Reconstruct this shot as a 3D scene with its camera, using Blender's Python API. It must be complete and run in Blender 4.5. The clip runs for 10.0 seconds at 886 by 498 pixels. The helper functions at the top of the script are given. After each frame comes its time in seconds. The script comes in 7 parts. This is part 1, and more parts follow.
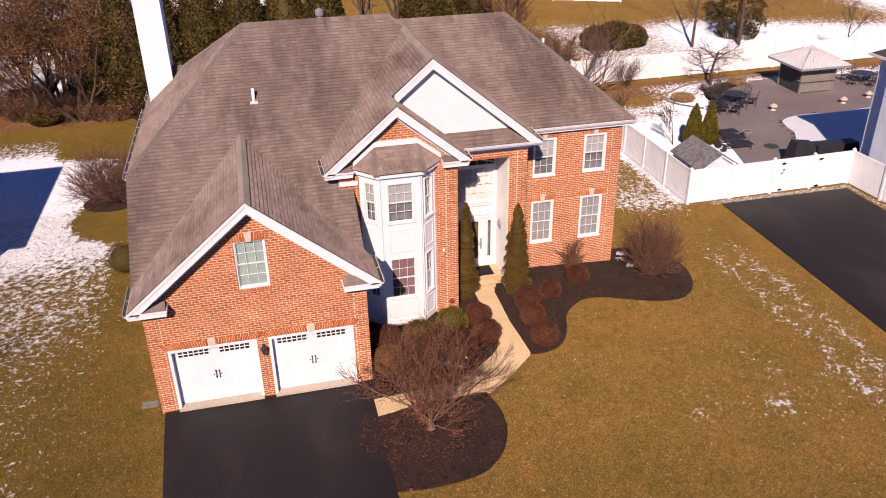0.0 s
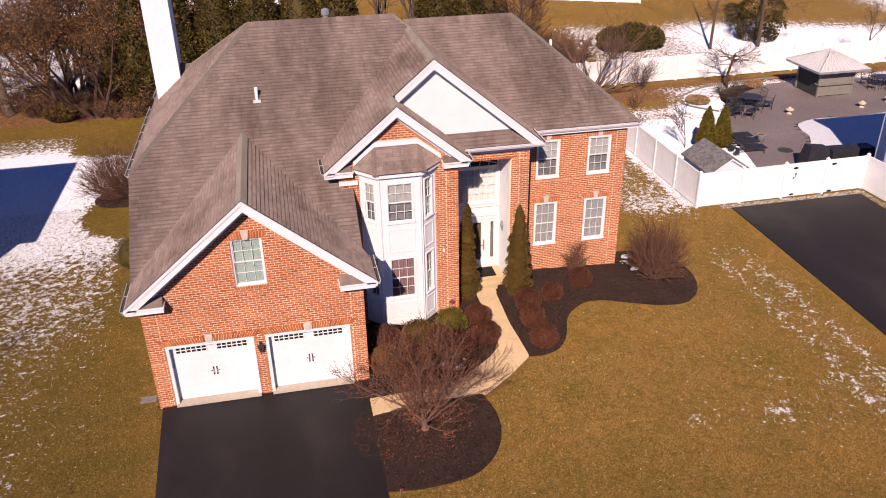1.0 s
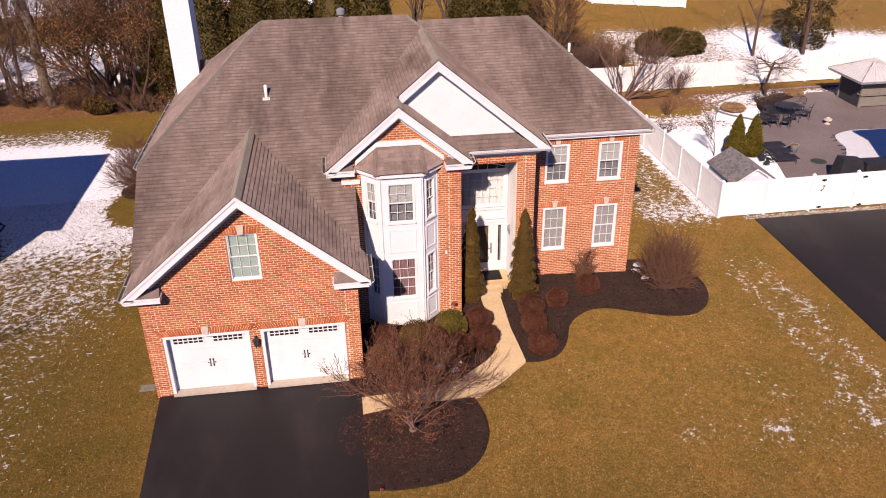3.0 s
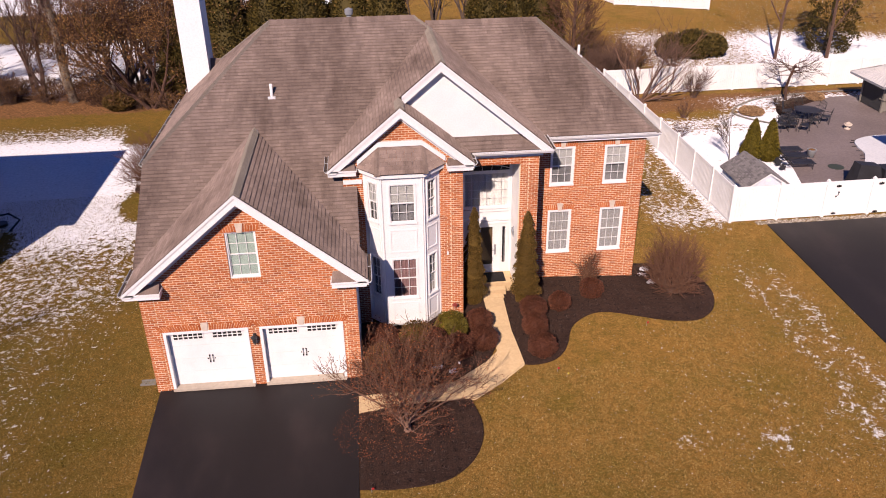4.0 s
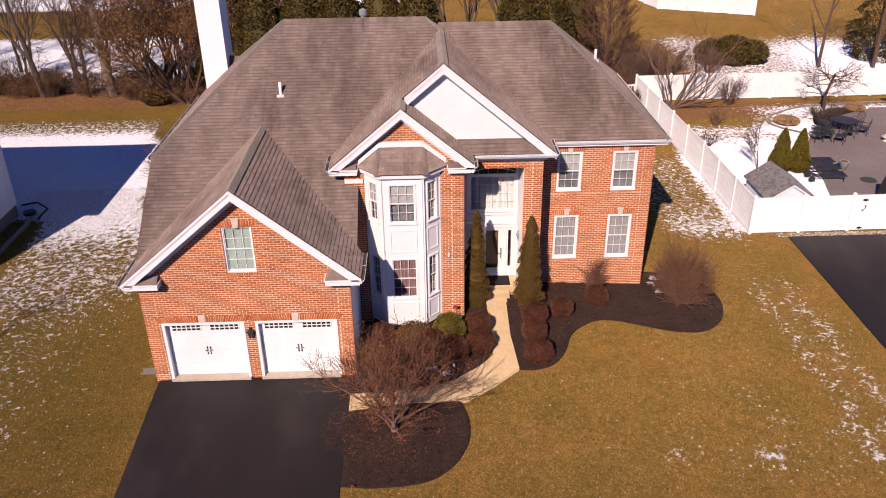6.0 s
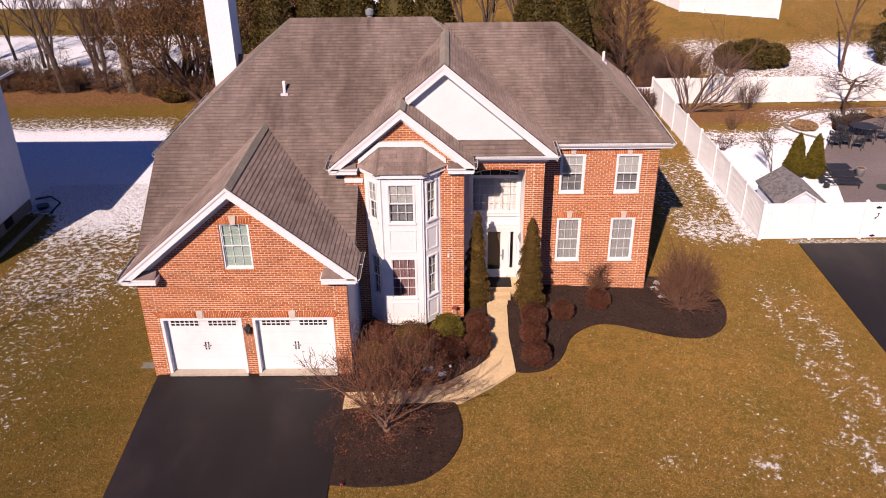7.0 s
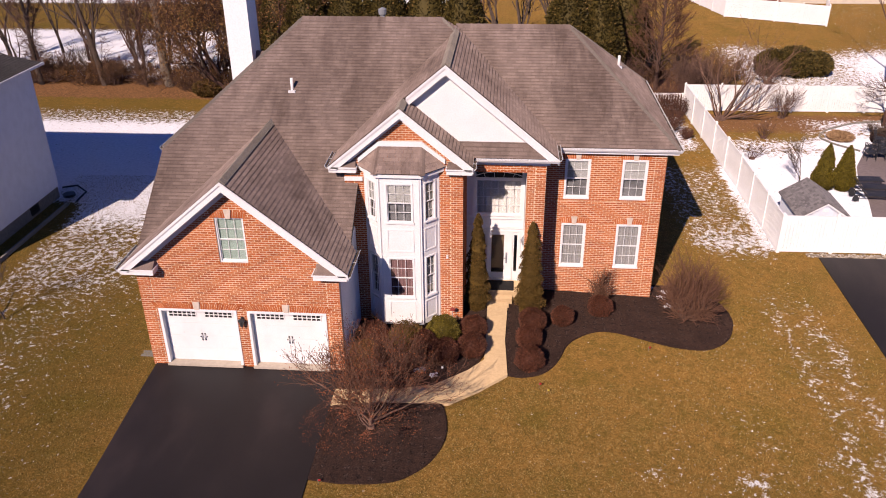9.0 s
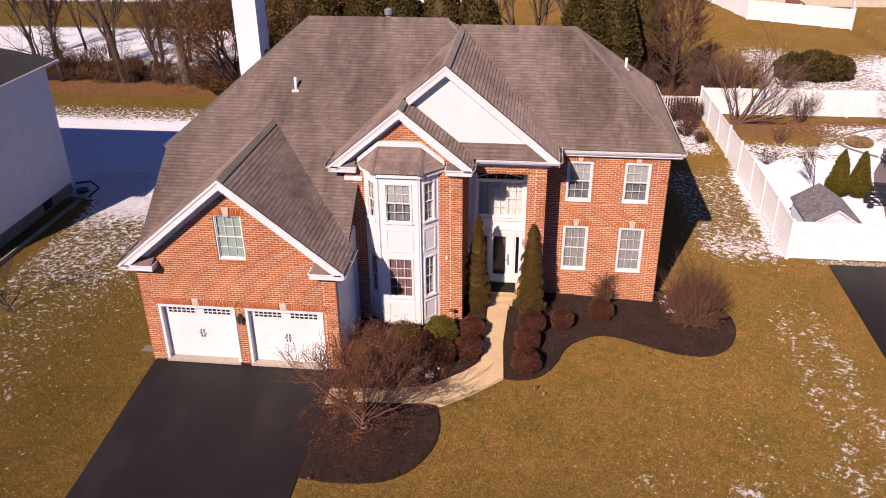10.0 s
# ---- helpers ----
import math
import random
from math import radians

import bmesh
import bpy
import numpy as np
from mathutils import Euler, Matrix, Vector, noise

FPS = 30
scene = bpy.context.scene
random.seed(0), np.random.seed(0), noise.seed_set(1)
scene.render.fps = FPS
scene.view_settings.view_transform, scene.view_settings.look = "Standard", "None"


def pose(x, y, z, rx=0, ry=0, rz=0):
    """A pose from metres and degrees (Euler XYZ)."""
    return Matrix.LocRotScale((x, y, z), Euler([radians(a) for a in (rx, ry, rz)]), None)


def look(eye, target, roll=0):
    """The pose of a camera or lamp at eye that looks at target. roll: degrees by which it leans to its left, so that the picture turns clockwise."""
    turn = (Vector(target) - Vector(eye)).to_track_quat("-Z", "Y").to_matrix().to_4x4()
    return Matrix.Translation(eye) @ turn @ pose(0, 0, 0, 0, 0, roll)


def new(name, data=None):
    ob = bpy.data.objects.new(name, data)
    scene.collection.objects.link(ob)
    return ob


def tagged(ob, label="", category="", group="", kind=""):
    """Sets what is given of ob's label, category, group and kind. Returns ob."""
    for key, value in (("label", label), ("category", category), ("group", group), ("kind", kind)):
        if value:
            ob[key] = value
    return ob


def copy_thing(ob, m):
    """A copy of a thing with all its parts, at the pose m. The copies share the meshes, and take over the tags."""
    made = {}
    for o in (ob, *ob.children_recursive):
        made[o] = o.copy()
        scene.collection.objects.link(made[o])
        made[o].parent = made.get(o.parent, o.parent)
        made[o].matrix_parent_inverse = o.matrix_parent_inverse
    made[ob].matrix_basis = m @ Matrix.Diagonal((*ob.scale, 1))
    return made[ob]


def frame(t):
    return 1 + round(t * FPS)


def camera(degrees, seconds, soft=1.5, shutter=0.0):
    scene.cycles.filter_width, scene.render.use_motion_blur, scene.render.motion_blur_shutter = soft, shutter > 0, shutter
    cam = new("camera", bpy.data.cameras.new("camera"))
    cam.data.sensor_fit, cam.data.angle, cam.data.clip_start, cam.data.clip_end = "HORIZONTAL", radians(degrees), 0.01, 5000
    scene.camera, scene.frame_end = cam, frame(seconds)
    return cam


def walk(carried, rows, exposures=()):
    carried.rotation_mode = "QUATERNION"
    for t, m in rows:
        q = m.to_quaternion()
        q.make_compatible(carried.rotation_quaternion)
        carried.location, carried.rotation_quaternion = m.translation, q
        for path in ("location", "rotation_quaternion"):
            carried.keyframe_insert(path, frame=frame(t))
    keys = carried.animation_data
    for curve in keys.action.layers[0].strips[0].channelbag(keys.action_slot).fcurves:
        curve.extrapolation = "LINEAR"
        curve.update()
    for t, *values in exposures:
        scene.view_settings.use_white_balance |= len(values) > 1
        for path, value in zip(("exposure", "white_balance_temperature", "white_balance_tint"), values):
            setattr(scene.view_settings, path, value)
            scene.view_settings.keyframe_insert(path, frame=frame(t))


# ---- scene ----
cam = camera(57.8, 10.0, 1.0)
PATH = [
    (0, (0.183, -0.863, 16.117), (0.589, 0.858, 15.182), -1.0),
    (0.5, (0.561, -0.948, 16.125), (0.94, 0.779, 15.19), -1.0),
    (1, (0.945, -1.014, 16.133), (1.297, 0.719, 15.198), -1.0),
    (1.5, (1.356, -1.077, 16.141), (1.678, 0.661, 15.206), -0.9),
    (2, (1.783, -1.157, 16.138), (2.073, 0.588, 15.204), -0.9),
    (2.5, (2.2, -1.21, 16.119), (2.46, 0.54, 15.187), -0.9),
    (4, (3.465, -1.346, 16.149), (3.631, 0.416, 15.218), -0.9),
    (4.5, (3.88, -1.377, 16.138), (4.015, 0.388, 15.208), -0.9),
    (5, (4.292, -1.44, 16.157), (4.397, 0.328, 15.228), -0.8),
    (5.5, (4.733, -1.465, 16.161), (4.807, 0.305, 15.233), -0.8),
    (7, (6.076, -1.453, 16.147), (6.057, 0.32, 15.221), -0.7),
    (7.5, (6.511, -1.431, 16.136), (6.461, 0.342, 15.211), -0.6),
    (8, (6.963, -1.389, 16.129), (6.882, 0.382, 15.204), -0.6),
    (8.5, (7.426, -1.367, 16.13), (7.314, 0.403, 15.206), -0.6),
    (9, (7.874, -1.332, 16.116), (7.731, 0.436, 15.193), -0.5),
    (9.5, (8.329, -1.275, 16.113), (8.155, 0.49, 15.19), -0.5),
    (10, (8.769, -1.219, 16.102), (8.564, 0.544, 15.181), -0.5),
]
EXPOSURE, KELVIN, TINT = 0.02, 6750, 24
walk(cam, [(t, look(eye, target, roll)) for t, eye, target, roll in PATH], [(0, EXPOSURE, KELVIN, TINT), (10, EXPOSURE, KELVIN, TINT)])

# ---- daylight ----
SUN_AZ, SUN_EL = 200.8, 34.6          # clockwise from +y, degrees
world = bpy.data.worlds.new("daylight")
scene.world = world
world.use_nodes = True
sky = world.node_tree.nodes.new("ShaderNodeTexSky")
sky.sky_type, sky.sun_disc = "NISHITA", False
sky.altitude, sky.dust_density, sky.ozone_density = 2000.0, 0.2, 7.0
sky.sun_elevation, sky.sun_rotation = radians(SUN_EL), radians(SUN_AZ)
background = world.node_tree.nodes["Background"]
background.inputs["Strength"].default_value = 0.057
deep = world.node_tree.nodes.new("ShaderNodeMix")          # a clear, deep winter blue
deep.data_type, deep.blend_type = "RGBA", "MULTIPLY"
deep.inputs[0].default_value, deep.inputs[7].default_value = 1.0, (0.68, 0.92, 1.45, 1)
world.node_tree.links.new(sky.outputs["Color"], deep.inputs[6])
world.node_tree.links.new(deep.outputs[2], background.inputs["Color"])
sun = new("sun", bpy.data.lights.new("sun", "SUN"))
sun.data.energy, sun.data.angle, sun.data.color = 5.2, radians(0.55), (1.0, 0.88, 0.745)
to_sun = Vector((math.sin(radians(SUN_AZ)) * math.cos(radians(SUN_EL)), math.cos(radians(SUN_AZ)) * math.cos(radians(SUN_EL)), math.sin(radians(SUN_EL))))
sun.matrix_world = look(to_sun * 60, (0, 0, 0))

# ---- materials ----
def ramp_set(node, stops):
    els = node.color_ramp.elements
    while len(els) < len(stops):
        els.new(0.5)
    for el, (p, c) in zip(els, stops):
        el.position, el.color = p, (*c, 1)


class Mat:
    """A small builder round one node material."""

    def __init__(self, name, rough=0.8, metal=0.0, spec=0.4):
        self.m = bpy.data.materials.new(name)
        self.m.use_nodes = True
        self.t = self.m.node_tree
        self.p = self.t.nodes["Principled BSDF"]
        self.p.inputs["Roughness"].default_value = rough
        self.p.inputs["Metallic"].default_value = metal
        self.p.inputs["Diffuse Roughness"].default_value = 1.0 if rough > 0.8 else 0.3
        self.p.inputs["Specular IOR Level"].default_value = spec
        self.coord = self.t.nodes.new("ShaderNodeTexCoord")
        self.geo = self.t.nodes.new("ShaderNodeNewGeometry")

    def node(self, kind):
        return self.t.nodes.new(kind)

    def link(self, a, b):
        self.t.links.new(a, b)

    def noise(self, scale, detail=4.0, rough=0.6, stretch=None, dist=0.0):
        n = self.node("ShaderNodeTexNoise")
        n.inputs["Scale"].default_value = scale
        n.inputs["Detail"].default_value = detail
        n.inputs["Roughness"].default_value = rough
        n.inputs["Distortion"].default_value = dist
        if stretch:
            mp = self.node("ShaderNodeMapping")
            mp.inputs["Scale"].default_value = stretch
            self.link(self.geo.outputs["Position"], mp.inputs["Vector"])
            self.link(mp.outputs["Vector"], n.inputs["Vector"])
        else:
            self.link(self.geo.outputs["Position"], n.inputs["Vector"])
        return n.outputs["Fac"]

    def ramp(self, fac, stops):
        r = self.node("ShaderNodeValToRGB")
        ramp_set(r, stops)
        self.link(fac, r.inputs["Fac"])
        return r.outputs["Color"]

    def mix(self, fac, a, b, kind="MIX"):
        n = self.node("ShaderNodeMix")
        n.data_type, n.blend_type = "RGBA", kind
        for value, socket in ((fac, n.inputs[0]), (a, n.inputs[6]), (b, n.inputs[7])):
            if isinstance(value, (int, float)):
                socket.default_value = value
            elif isinstance(value, tuple):
                socket.default_value = (*value, 1)
            else:
                self.link(value, socket)
        return n.outputs[2]

    def math(self, op, a, b=0.0, clamp=False):
        n = self.node("ShaderNodeMath")
        n.operation, n.use_clamp = op, clamp
        for value, socket in ((a, n.inputs[0]), (b, n.inputs[1])):
            if isinstance(value, (int, float)):
                socket.default_value = value
            else:
                self.link(value, socket)
        return n.outputs[0]

    def color(self, c):
        if isinstance(c, tuple):
            self.p.inputs["Base Color"].default_value = (*c, 1)
        else:
            self.link(c, self.p.inputs["Base Color"])
        return self

    def bump(self, height, strength=0.3, distance=0.01):
        b = self.node("ShaderNodeBump")
        b.inputs["Strength"].default_value, b.inputs["Distance"].default_value = strength, distance
        self.link(height, b.inputs["Height"])
        self.link(b.outputs["Normal"], self.p.inputs["Normal"])
        return self

    def island(self):
        return self.geo.outputs["Random Per Island"]

    def each(self):
        return self.node("ShaderNodeObjectInfo").outputs["Random"]

    def attr(self, name):
        n = self.node("ShaderNodeAttribute")
        n.attribute_name = name
        return n.outputs["Fac"]


def painted(name, c, rough=0.5, dirt=0.12, scale=2.0):
    """Paint or vinyl with faint weathering at two scales."""
    k = Mat(name, rough)
    dark = tuple(v * (1 - dirt) for v in c)
    big = k.ramp(k.noise(scale, 5), [(0.35, dark), (0.6, c)])
    fine = k.ramp(k.noise(scale * 18, 3), [(0.3, (0.93, 0.92, 0.9)), (0.6, (1, 1, 1))])
    k.color(k.mix(1.0, big, fine, "MULTIPLY"))
    k.bump(k.noise(60, 2), 0.08, 0.004)
    return k.m


def brick_mat(name, joined):
    k = Mat(name, 0.85, spec=0.2)
    pick = k.island() if joined else k.each()
    base = k.ramp(pick, [(0.0, (0.36, 0.096, 0.034)), (0.2, (0.49, 0.143, 0.05)), (0.45, (0.57, 0.184, 0.068)), (0.7, (0.44, 0.117, 0.041)), (0.93, (0.6, 0.215, 0.095)), (1.0, (0.34, 0.1, 0.055))])
    grit = k.ramp(k.noise(45, 4), [(0.25, (0.7, 0.67, 0.63)), (0.7, (1.05, 1.01, 0.94))])
    big = k.ramp(k.noise(0.7, 4), [(0.3, (0.86, 0.84, 0.82)), (0.65, (1.05, 1.03, 1.0))])
    k.color(k.mix(1.0, k.mix(1.0, base, grit, "MULTIPLY"), big, "MULTIPLY"))
    k.bump(k.noise(90, 3), 0.4, 0.004)
    return k.m


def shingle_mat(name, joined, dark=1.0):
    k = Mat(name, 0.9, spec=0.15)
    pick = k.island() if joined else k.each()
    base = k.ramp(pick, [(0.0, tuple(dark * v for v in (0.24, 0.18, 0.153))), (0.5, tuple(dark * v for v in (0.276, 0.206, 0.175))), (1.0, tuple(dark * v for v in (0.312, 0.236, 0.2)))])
    grit = k.ramp(k.noise(55, 4, 0.75), [(0.25, (0.62, 0.62, 0.62)), (0.75, (1.2, 1.2, 1.2))])
    stain = k.ramp(k.noise(0.55, 5, 0.62, (1.0, 0.35, 0.35)), [(0.36, (0.66, 0.64, 0.63)), (0.56, (1.05, 1.05, 1.05))])
    streak = k.ramp(k.noise(2.4, 6, 0.68, (1.0, 0.3, 0.3), 0.5), [(0.36, (0.66, 0.65, 0.64)), (0.56, (1.04, 1.04, 1.04))])
    wash = k.math("MULTIPLY", k.math("SUBTRACT", k.noise(0.4, 4, 0.6), 0.4), 4.0, True)
    marked = k.mix(wash, (1.0, 1.0, 1.0), streak)
    k.color(k.mix(1.0, k.mix(1.0, k.mix(1.0, base, grit, "MULTIPLY"), stain, "MULTIPLY"), marked, "MULTIPLY"))
    k.bump(k.noise(120, 3), 0.5, 0.004)
    return k.m


def speckled(name, stops, scale, rough=0.9, big=(0.8, 1.1), bump=0.4, spec=0.2):
    k = Mat(name, rough, spec=spec)
    fine = k.ramp(k.noise(scale, 6, 0.7), stops)
    wide = k.ramp(k.noise(scale * 0.04, 4), [(0.3, (big[0],) * 3), (0.7, (big[1],) * 3)])
    k.color(k.mix(1.0, fine, wide, "MULTIPLY"))
    k.bump(k.noise(scale * 1.7, 4), bump, 0.02)
    return k.m


def bark_mat(name, a, b):
    k = Mat(name, 0.9, spec=0.15)
    k.color(k.ramp(k.noise(14, 5, 0.7, (1, 1, 0.35)), [(0.3, a), (0.7, b)]))
    k.bump(k.noise(40, 4, 0.7, (1, 1, 0.3)), 0.6, 0.01)
    return k.m


def leaf_mat(name, stops, rough=0.7):
    k = Mat(name, rough, spec=0.25)
    k.color(k.mix(1.0, k.ramp(k.island(), stops), k.ramp(k.noise(1.3, 3), [(0.3, (0.7, 0.7, 0.7)), (0.7, (1.15, 1.15, 1.15))]), "MULTIPLY"))
    return k.m


def glass_mat(name, tint):
    k = Mat(name, 0.05)
    t = k.t
    clear, gloss, both = k.node("ShaderNodeBsdfTransparent"), k.node("ShaderNodeBsdfGlossy"), k.node("ShaderNodeMixShader")
    clear.inputs["Color"].default_value = (*tint, 1)
    gloss.inputs["Roughness"].default_value = 0.03
    fr = k.node("ShaderNodeFresnel")
    fr.inputs["IOR"].default_value = 1.55
    k.link(k.math("ADD", fr.outputs["Fac"], 0.14, True), both.inputs[0])
    k.link(clear.outputs[0], both.inputs[1])
    k.link(gloss.outputs[0], both.inputs[2])
    k.link(both.outputs[0], t.nodes["Material Output"].inputs["Surface"])
    return k.m


WHITE = painted("white_trim_paint", (0.81, 0.8, 0.8), 0.45, 0.05, 1.2)
SIDING = painted("white_vinyl_siding", (0.85, 0.85, 0.86), 0.5, 0.03, 0.8)
VINYL = painted("white_vinyl_fence", (0.88, 0.87, 0.86), 0.4, 0.06, 1.0)
GUTTER = painted("white_aluminium_gutter", (0.72, 0.72, 0.74), 0.35)
DOOR_WHITE = painted("white_door_paint", (0.82, 0.81, 0.8), 0.35, 0.06)
STONE = painted("cream_keystone", (0.66, 0.56, 0.47), 0.8, 0.15, 6)
BLACK = painted("black_metal", (0.012, 0.012, 0.013), 0.4, 0.3)
GREY_METAL = painted("grey_galvanised_metal", (0.3, 0.31, 0.33), 0.4, 0.2)
RIDGE_GREY = speckled("weathered_ridge_cap", [(0.3, (0.2, 0.17, 0.14)), (0.7, (0.3, 0.26, 0.215))], 30)
HIP_GREY = speckled("lichen_grey_hip_cap", [(0.3, (0.16, 0.134, 0.113)), (0.7, (0.26, 0.219, 0.187))], 24)
MORTAR = speckled("cream_mortar", [(0.3, (0.64, 0.51, 0.36)), (0.7, (0.79, 0.65, 0.48))], 30)
BRICK_ONE, BRICK_ALL = brick_mat("red_brick", False), brick_mat("red_brick_field", True)
SHINGLE_ONE, SHINGLE_ALL = shingle_mat("brown_shingle", False), shingle_mat("brown_shingle_field", True)
# Darker copy for each tab's top strip: course shadow put into the colour.
SHINGLE_BAND = shingle_mat("brown_shingle_painted_shadow", True, 0.78)
SHINGLE_PALE = shingle_mat("weathered_pale_shingle", True, 1.3)
UNDERLAY = speckled("roof_underlay", [(0.3, (0.05, 0.036, 0.03)), (0.7, (0.08, 0.06, 0.048))], 20)
GLASS = glass_mat("window_glass", (0.84, 0.86, 0.88))
BLIND = painted("white_blind", (0.56, 0.56, 0.55), 0.7, 0.1, 5)
GREEN_BLIND = painted("pale_green_blind", (0.45, 0.56, 0.51), 0.7, 0.12, 5)
CURTAIN = painted("grey_sheer_curtain", (0.42, 0.41, 0.41), 0.9, 0.2, 9)
ROSE_CURTAIN = painted("dusky_rose_curtain", (0.34, 0.2, 0.2), 0.9, 0.2, 6)
SHEER = painted("pale_grey_sheer", (0.84, 0.82, 0.79), 0.9, 0.05, 4)
# Tan is the lawn's reflection in the storm door, put into the colour.
DOOR_LAWN_TINT = painted("inner_door_lawn_reflection", (0.23, 0.15, 0.085), 0.6, 0.15, 2)
# Room grey, lightened in the colour to stand for sky reflected in panes.
DARK_ROOM = painted("interior_and_reflection_grey", (0.31, 0.31, 0.325), 0.9, 0.4)
ROSE_ROOM = painted("dim_rose_interior", (0.1, 0.055, 0.055), 0.9, 0.3)
DOORMAT = speckled("black_door_mat", [(0.3, (0.008, 0.008, 0.008)), (0.7, (0.03, 0.028, 0.028))], 80)
CONCRETE = speckled("tan_concrete", [(0.3, (0.49, 0.348, 0.195)), (0.7, (0.61, 0.45, 0.262))], 9, 0.9, (0.85, 1.08), 0.2)
SLAB = speckled("pale_concrete", [(0.3, (0.42, 0.36, 0.29)), (0.7, (0.55, 0.47, 0.38))], 9, 0.9)
FOUNDATION = speckled("grey_concrete_foundation", [(0.3, (0.16, 0.15, 0.13)), (0.7, (0.26, 0.24, 0.21))], 8)
MULCH = speckled("black_mulch", [(0.25, (0.01, 0.0055, 0.0042)), (0.5, (0.033, 0.018, 0.013)), (0.75, (0.09, 0.051, 0.038))], 26, 0.95, (0.75, 1.2), 1.0)
BARK = bark_mat("grey_brown_bark", (0.05, 0.036, 0.028), (0.16, 0.115, 0.09))
BARK_RED = bark_mat("reddish_bark", (0.05, 0.026, 0.02), (0.15, 0.085, 0.065))
BARK_TWIG = bark_mat("brown_twig_bark", (0.07, 0.04, 0.03), (0.19, 0.115, 0.088))
TWIG_RED = bark_mat("red_brown_twig", (0.07, 0.033, 0.02), (0.2, 0.102, 0.064))
BARK_TAN = bark_mat("tan_twig_bark", (0.12, 0.064, 0.044), (0.29, 0.172, 0.122))
BARK_PALE = bark_mat("pale_bark", (0.13, 0.1, 0.075), (0.3, 0.24, 0.185))
ARBORVITAE = leaf_mat("arborvitae_foliage", [(0.0, (0.04, 0.028, 0.006)), (0.4, (0.095, 0.057, 0.012)), (0.8, (0.158, 0.092, 0.021)), (1.0, (0.24, 0.13, 0.04))])
EVERGREEN = leaf_mat("dark_cedar_foliage", [(0.0, (0.026, 0.02, 0.005)), (0.5, (0.075, 0.054, 0.011)), (0.85, (0.125, 0.088, 0.019)), (1.0, (0.2, 0.12, 0.036))])
BARBERRY = leaf_mat("dark_red_twig_foliage", [(0.0, (0.036, 0.012, 0.007)), (0.5, (0.088, 0.028, 0.014)), (1.0, (0.18, 0.065, 0.032))])
BOX_GREEN = leaf_mat("yellow_green_foliage", [(0.0, (0.038, 0.032, 0.004)), (0.5, (0.135, 0.102, 0.011)), (1.0, (0.25, 0.185, 0.026))])
RUST_LEAF = leaf_mat("rust_dead_leaves", [(0.0, (0.06, 0.026, 0.01)), (0.5, (0.165, 0.078, 0.027)), (1.0, (0.36, 0.185, 0.062))])
MAPLE_LEAF = leaf_mat("dry_red_leaves", [(0.0, (0.1, 0.024, 0.011)), (0.5, (0.25, 0.068, 0.026)), (1.0, (0.42, 0.15, 0.055))])


def asphalt_mat():
    k = Mat("black_sealed_asphalt", 0.62, spec=0.35)
    fine = k.ramp(k.noise(120, 4, 0.8), [(0.3, (0.0118, 0.0092, 0.0091)), (0.7, (0.029, 0.0229, 0.0223))])
    wide = k.ramp(k.noise(0.35, 5, 0.6, (1, 0.45, 1)), [(0.3, (0.66, 0.66, 0.67)), (0.52, (1.0, 0.98, 0.98)), (0.66, (1.75, 1.62, 1.58))])
    k.color(k.mix(1.0, fine, wide, "MULTIPLY"))
    k.bump(k.noise(160, 3), 0.35, 0.004)
    return k.m


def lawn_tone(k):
    """The lawn's slow colour drift: straw and olive patches, and a darker tone left of the garage."""
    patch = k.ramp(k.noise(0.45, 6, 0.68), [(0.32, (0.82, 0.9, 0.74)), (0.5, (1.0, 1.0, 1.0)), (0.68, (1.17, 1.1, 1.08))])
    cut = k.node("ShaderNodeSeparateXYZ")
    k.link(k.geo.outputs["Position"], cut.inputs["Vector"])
    leftward = k.math("ADD", k.math("MULTIPLY", cut.outputs["X"], -0.3), k.math("MULTIPLY", k.noise(0.3, 3), 1.0))
    return k.mix(1.0, patch, k.mix(k.math("SUBTRACT", leftward, 1.2, True), (1.0, 0.98, 0.98), (0.72, 0.75, 0.66)), "MULTIPLY")


def mown(k):
    """Small worn and thick tufts, a hand's width across."""
    return k.ramp(k.noise(3.6, 5, 0.75), [(0.34, (0.75, 0.78, 0.7)), (0.5, (0.955, 0.95, 0.945)), (0.68, (1.11, 1.06, 1.02))])


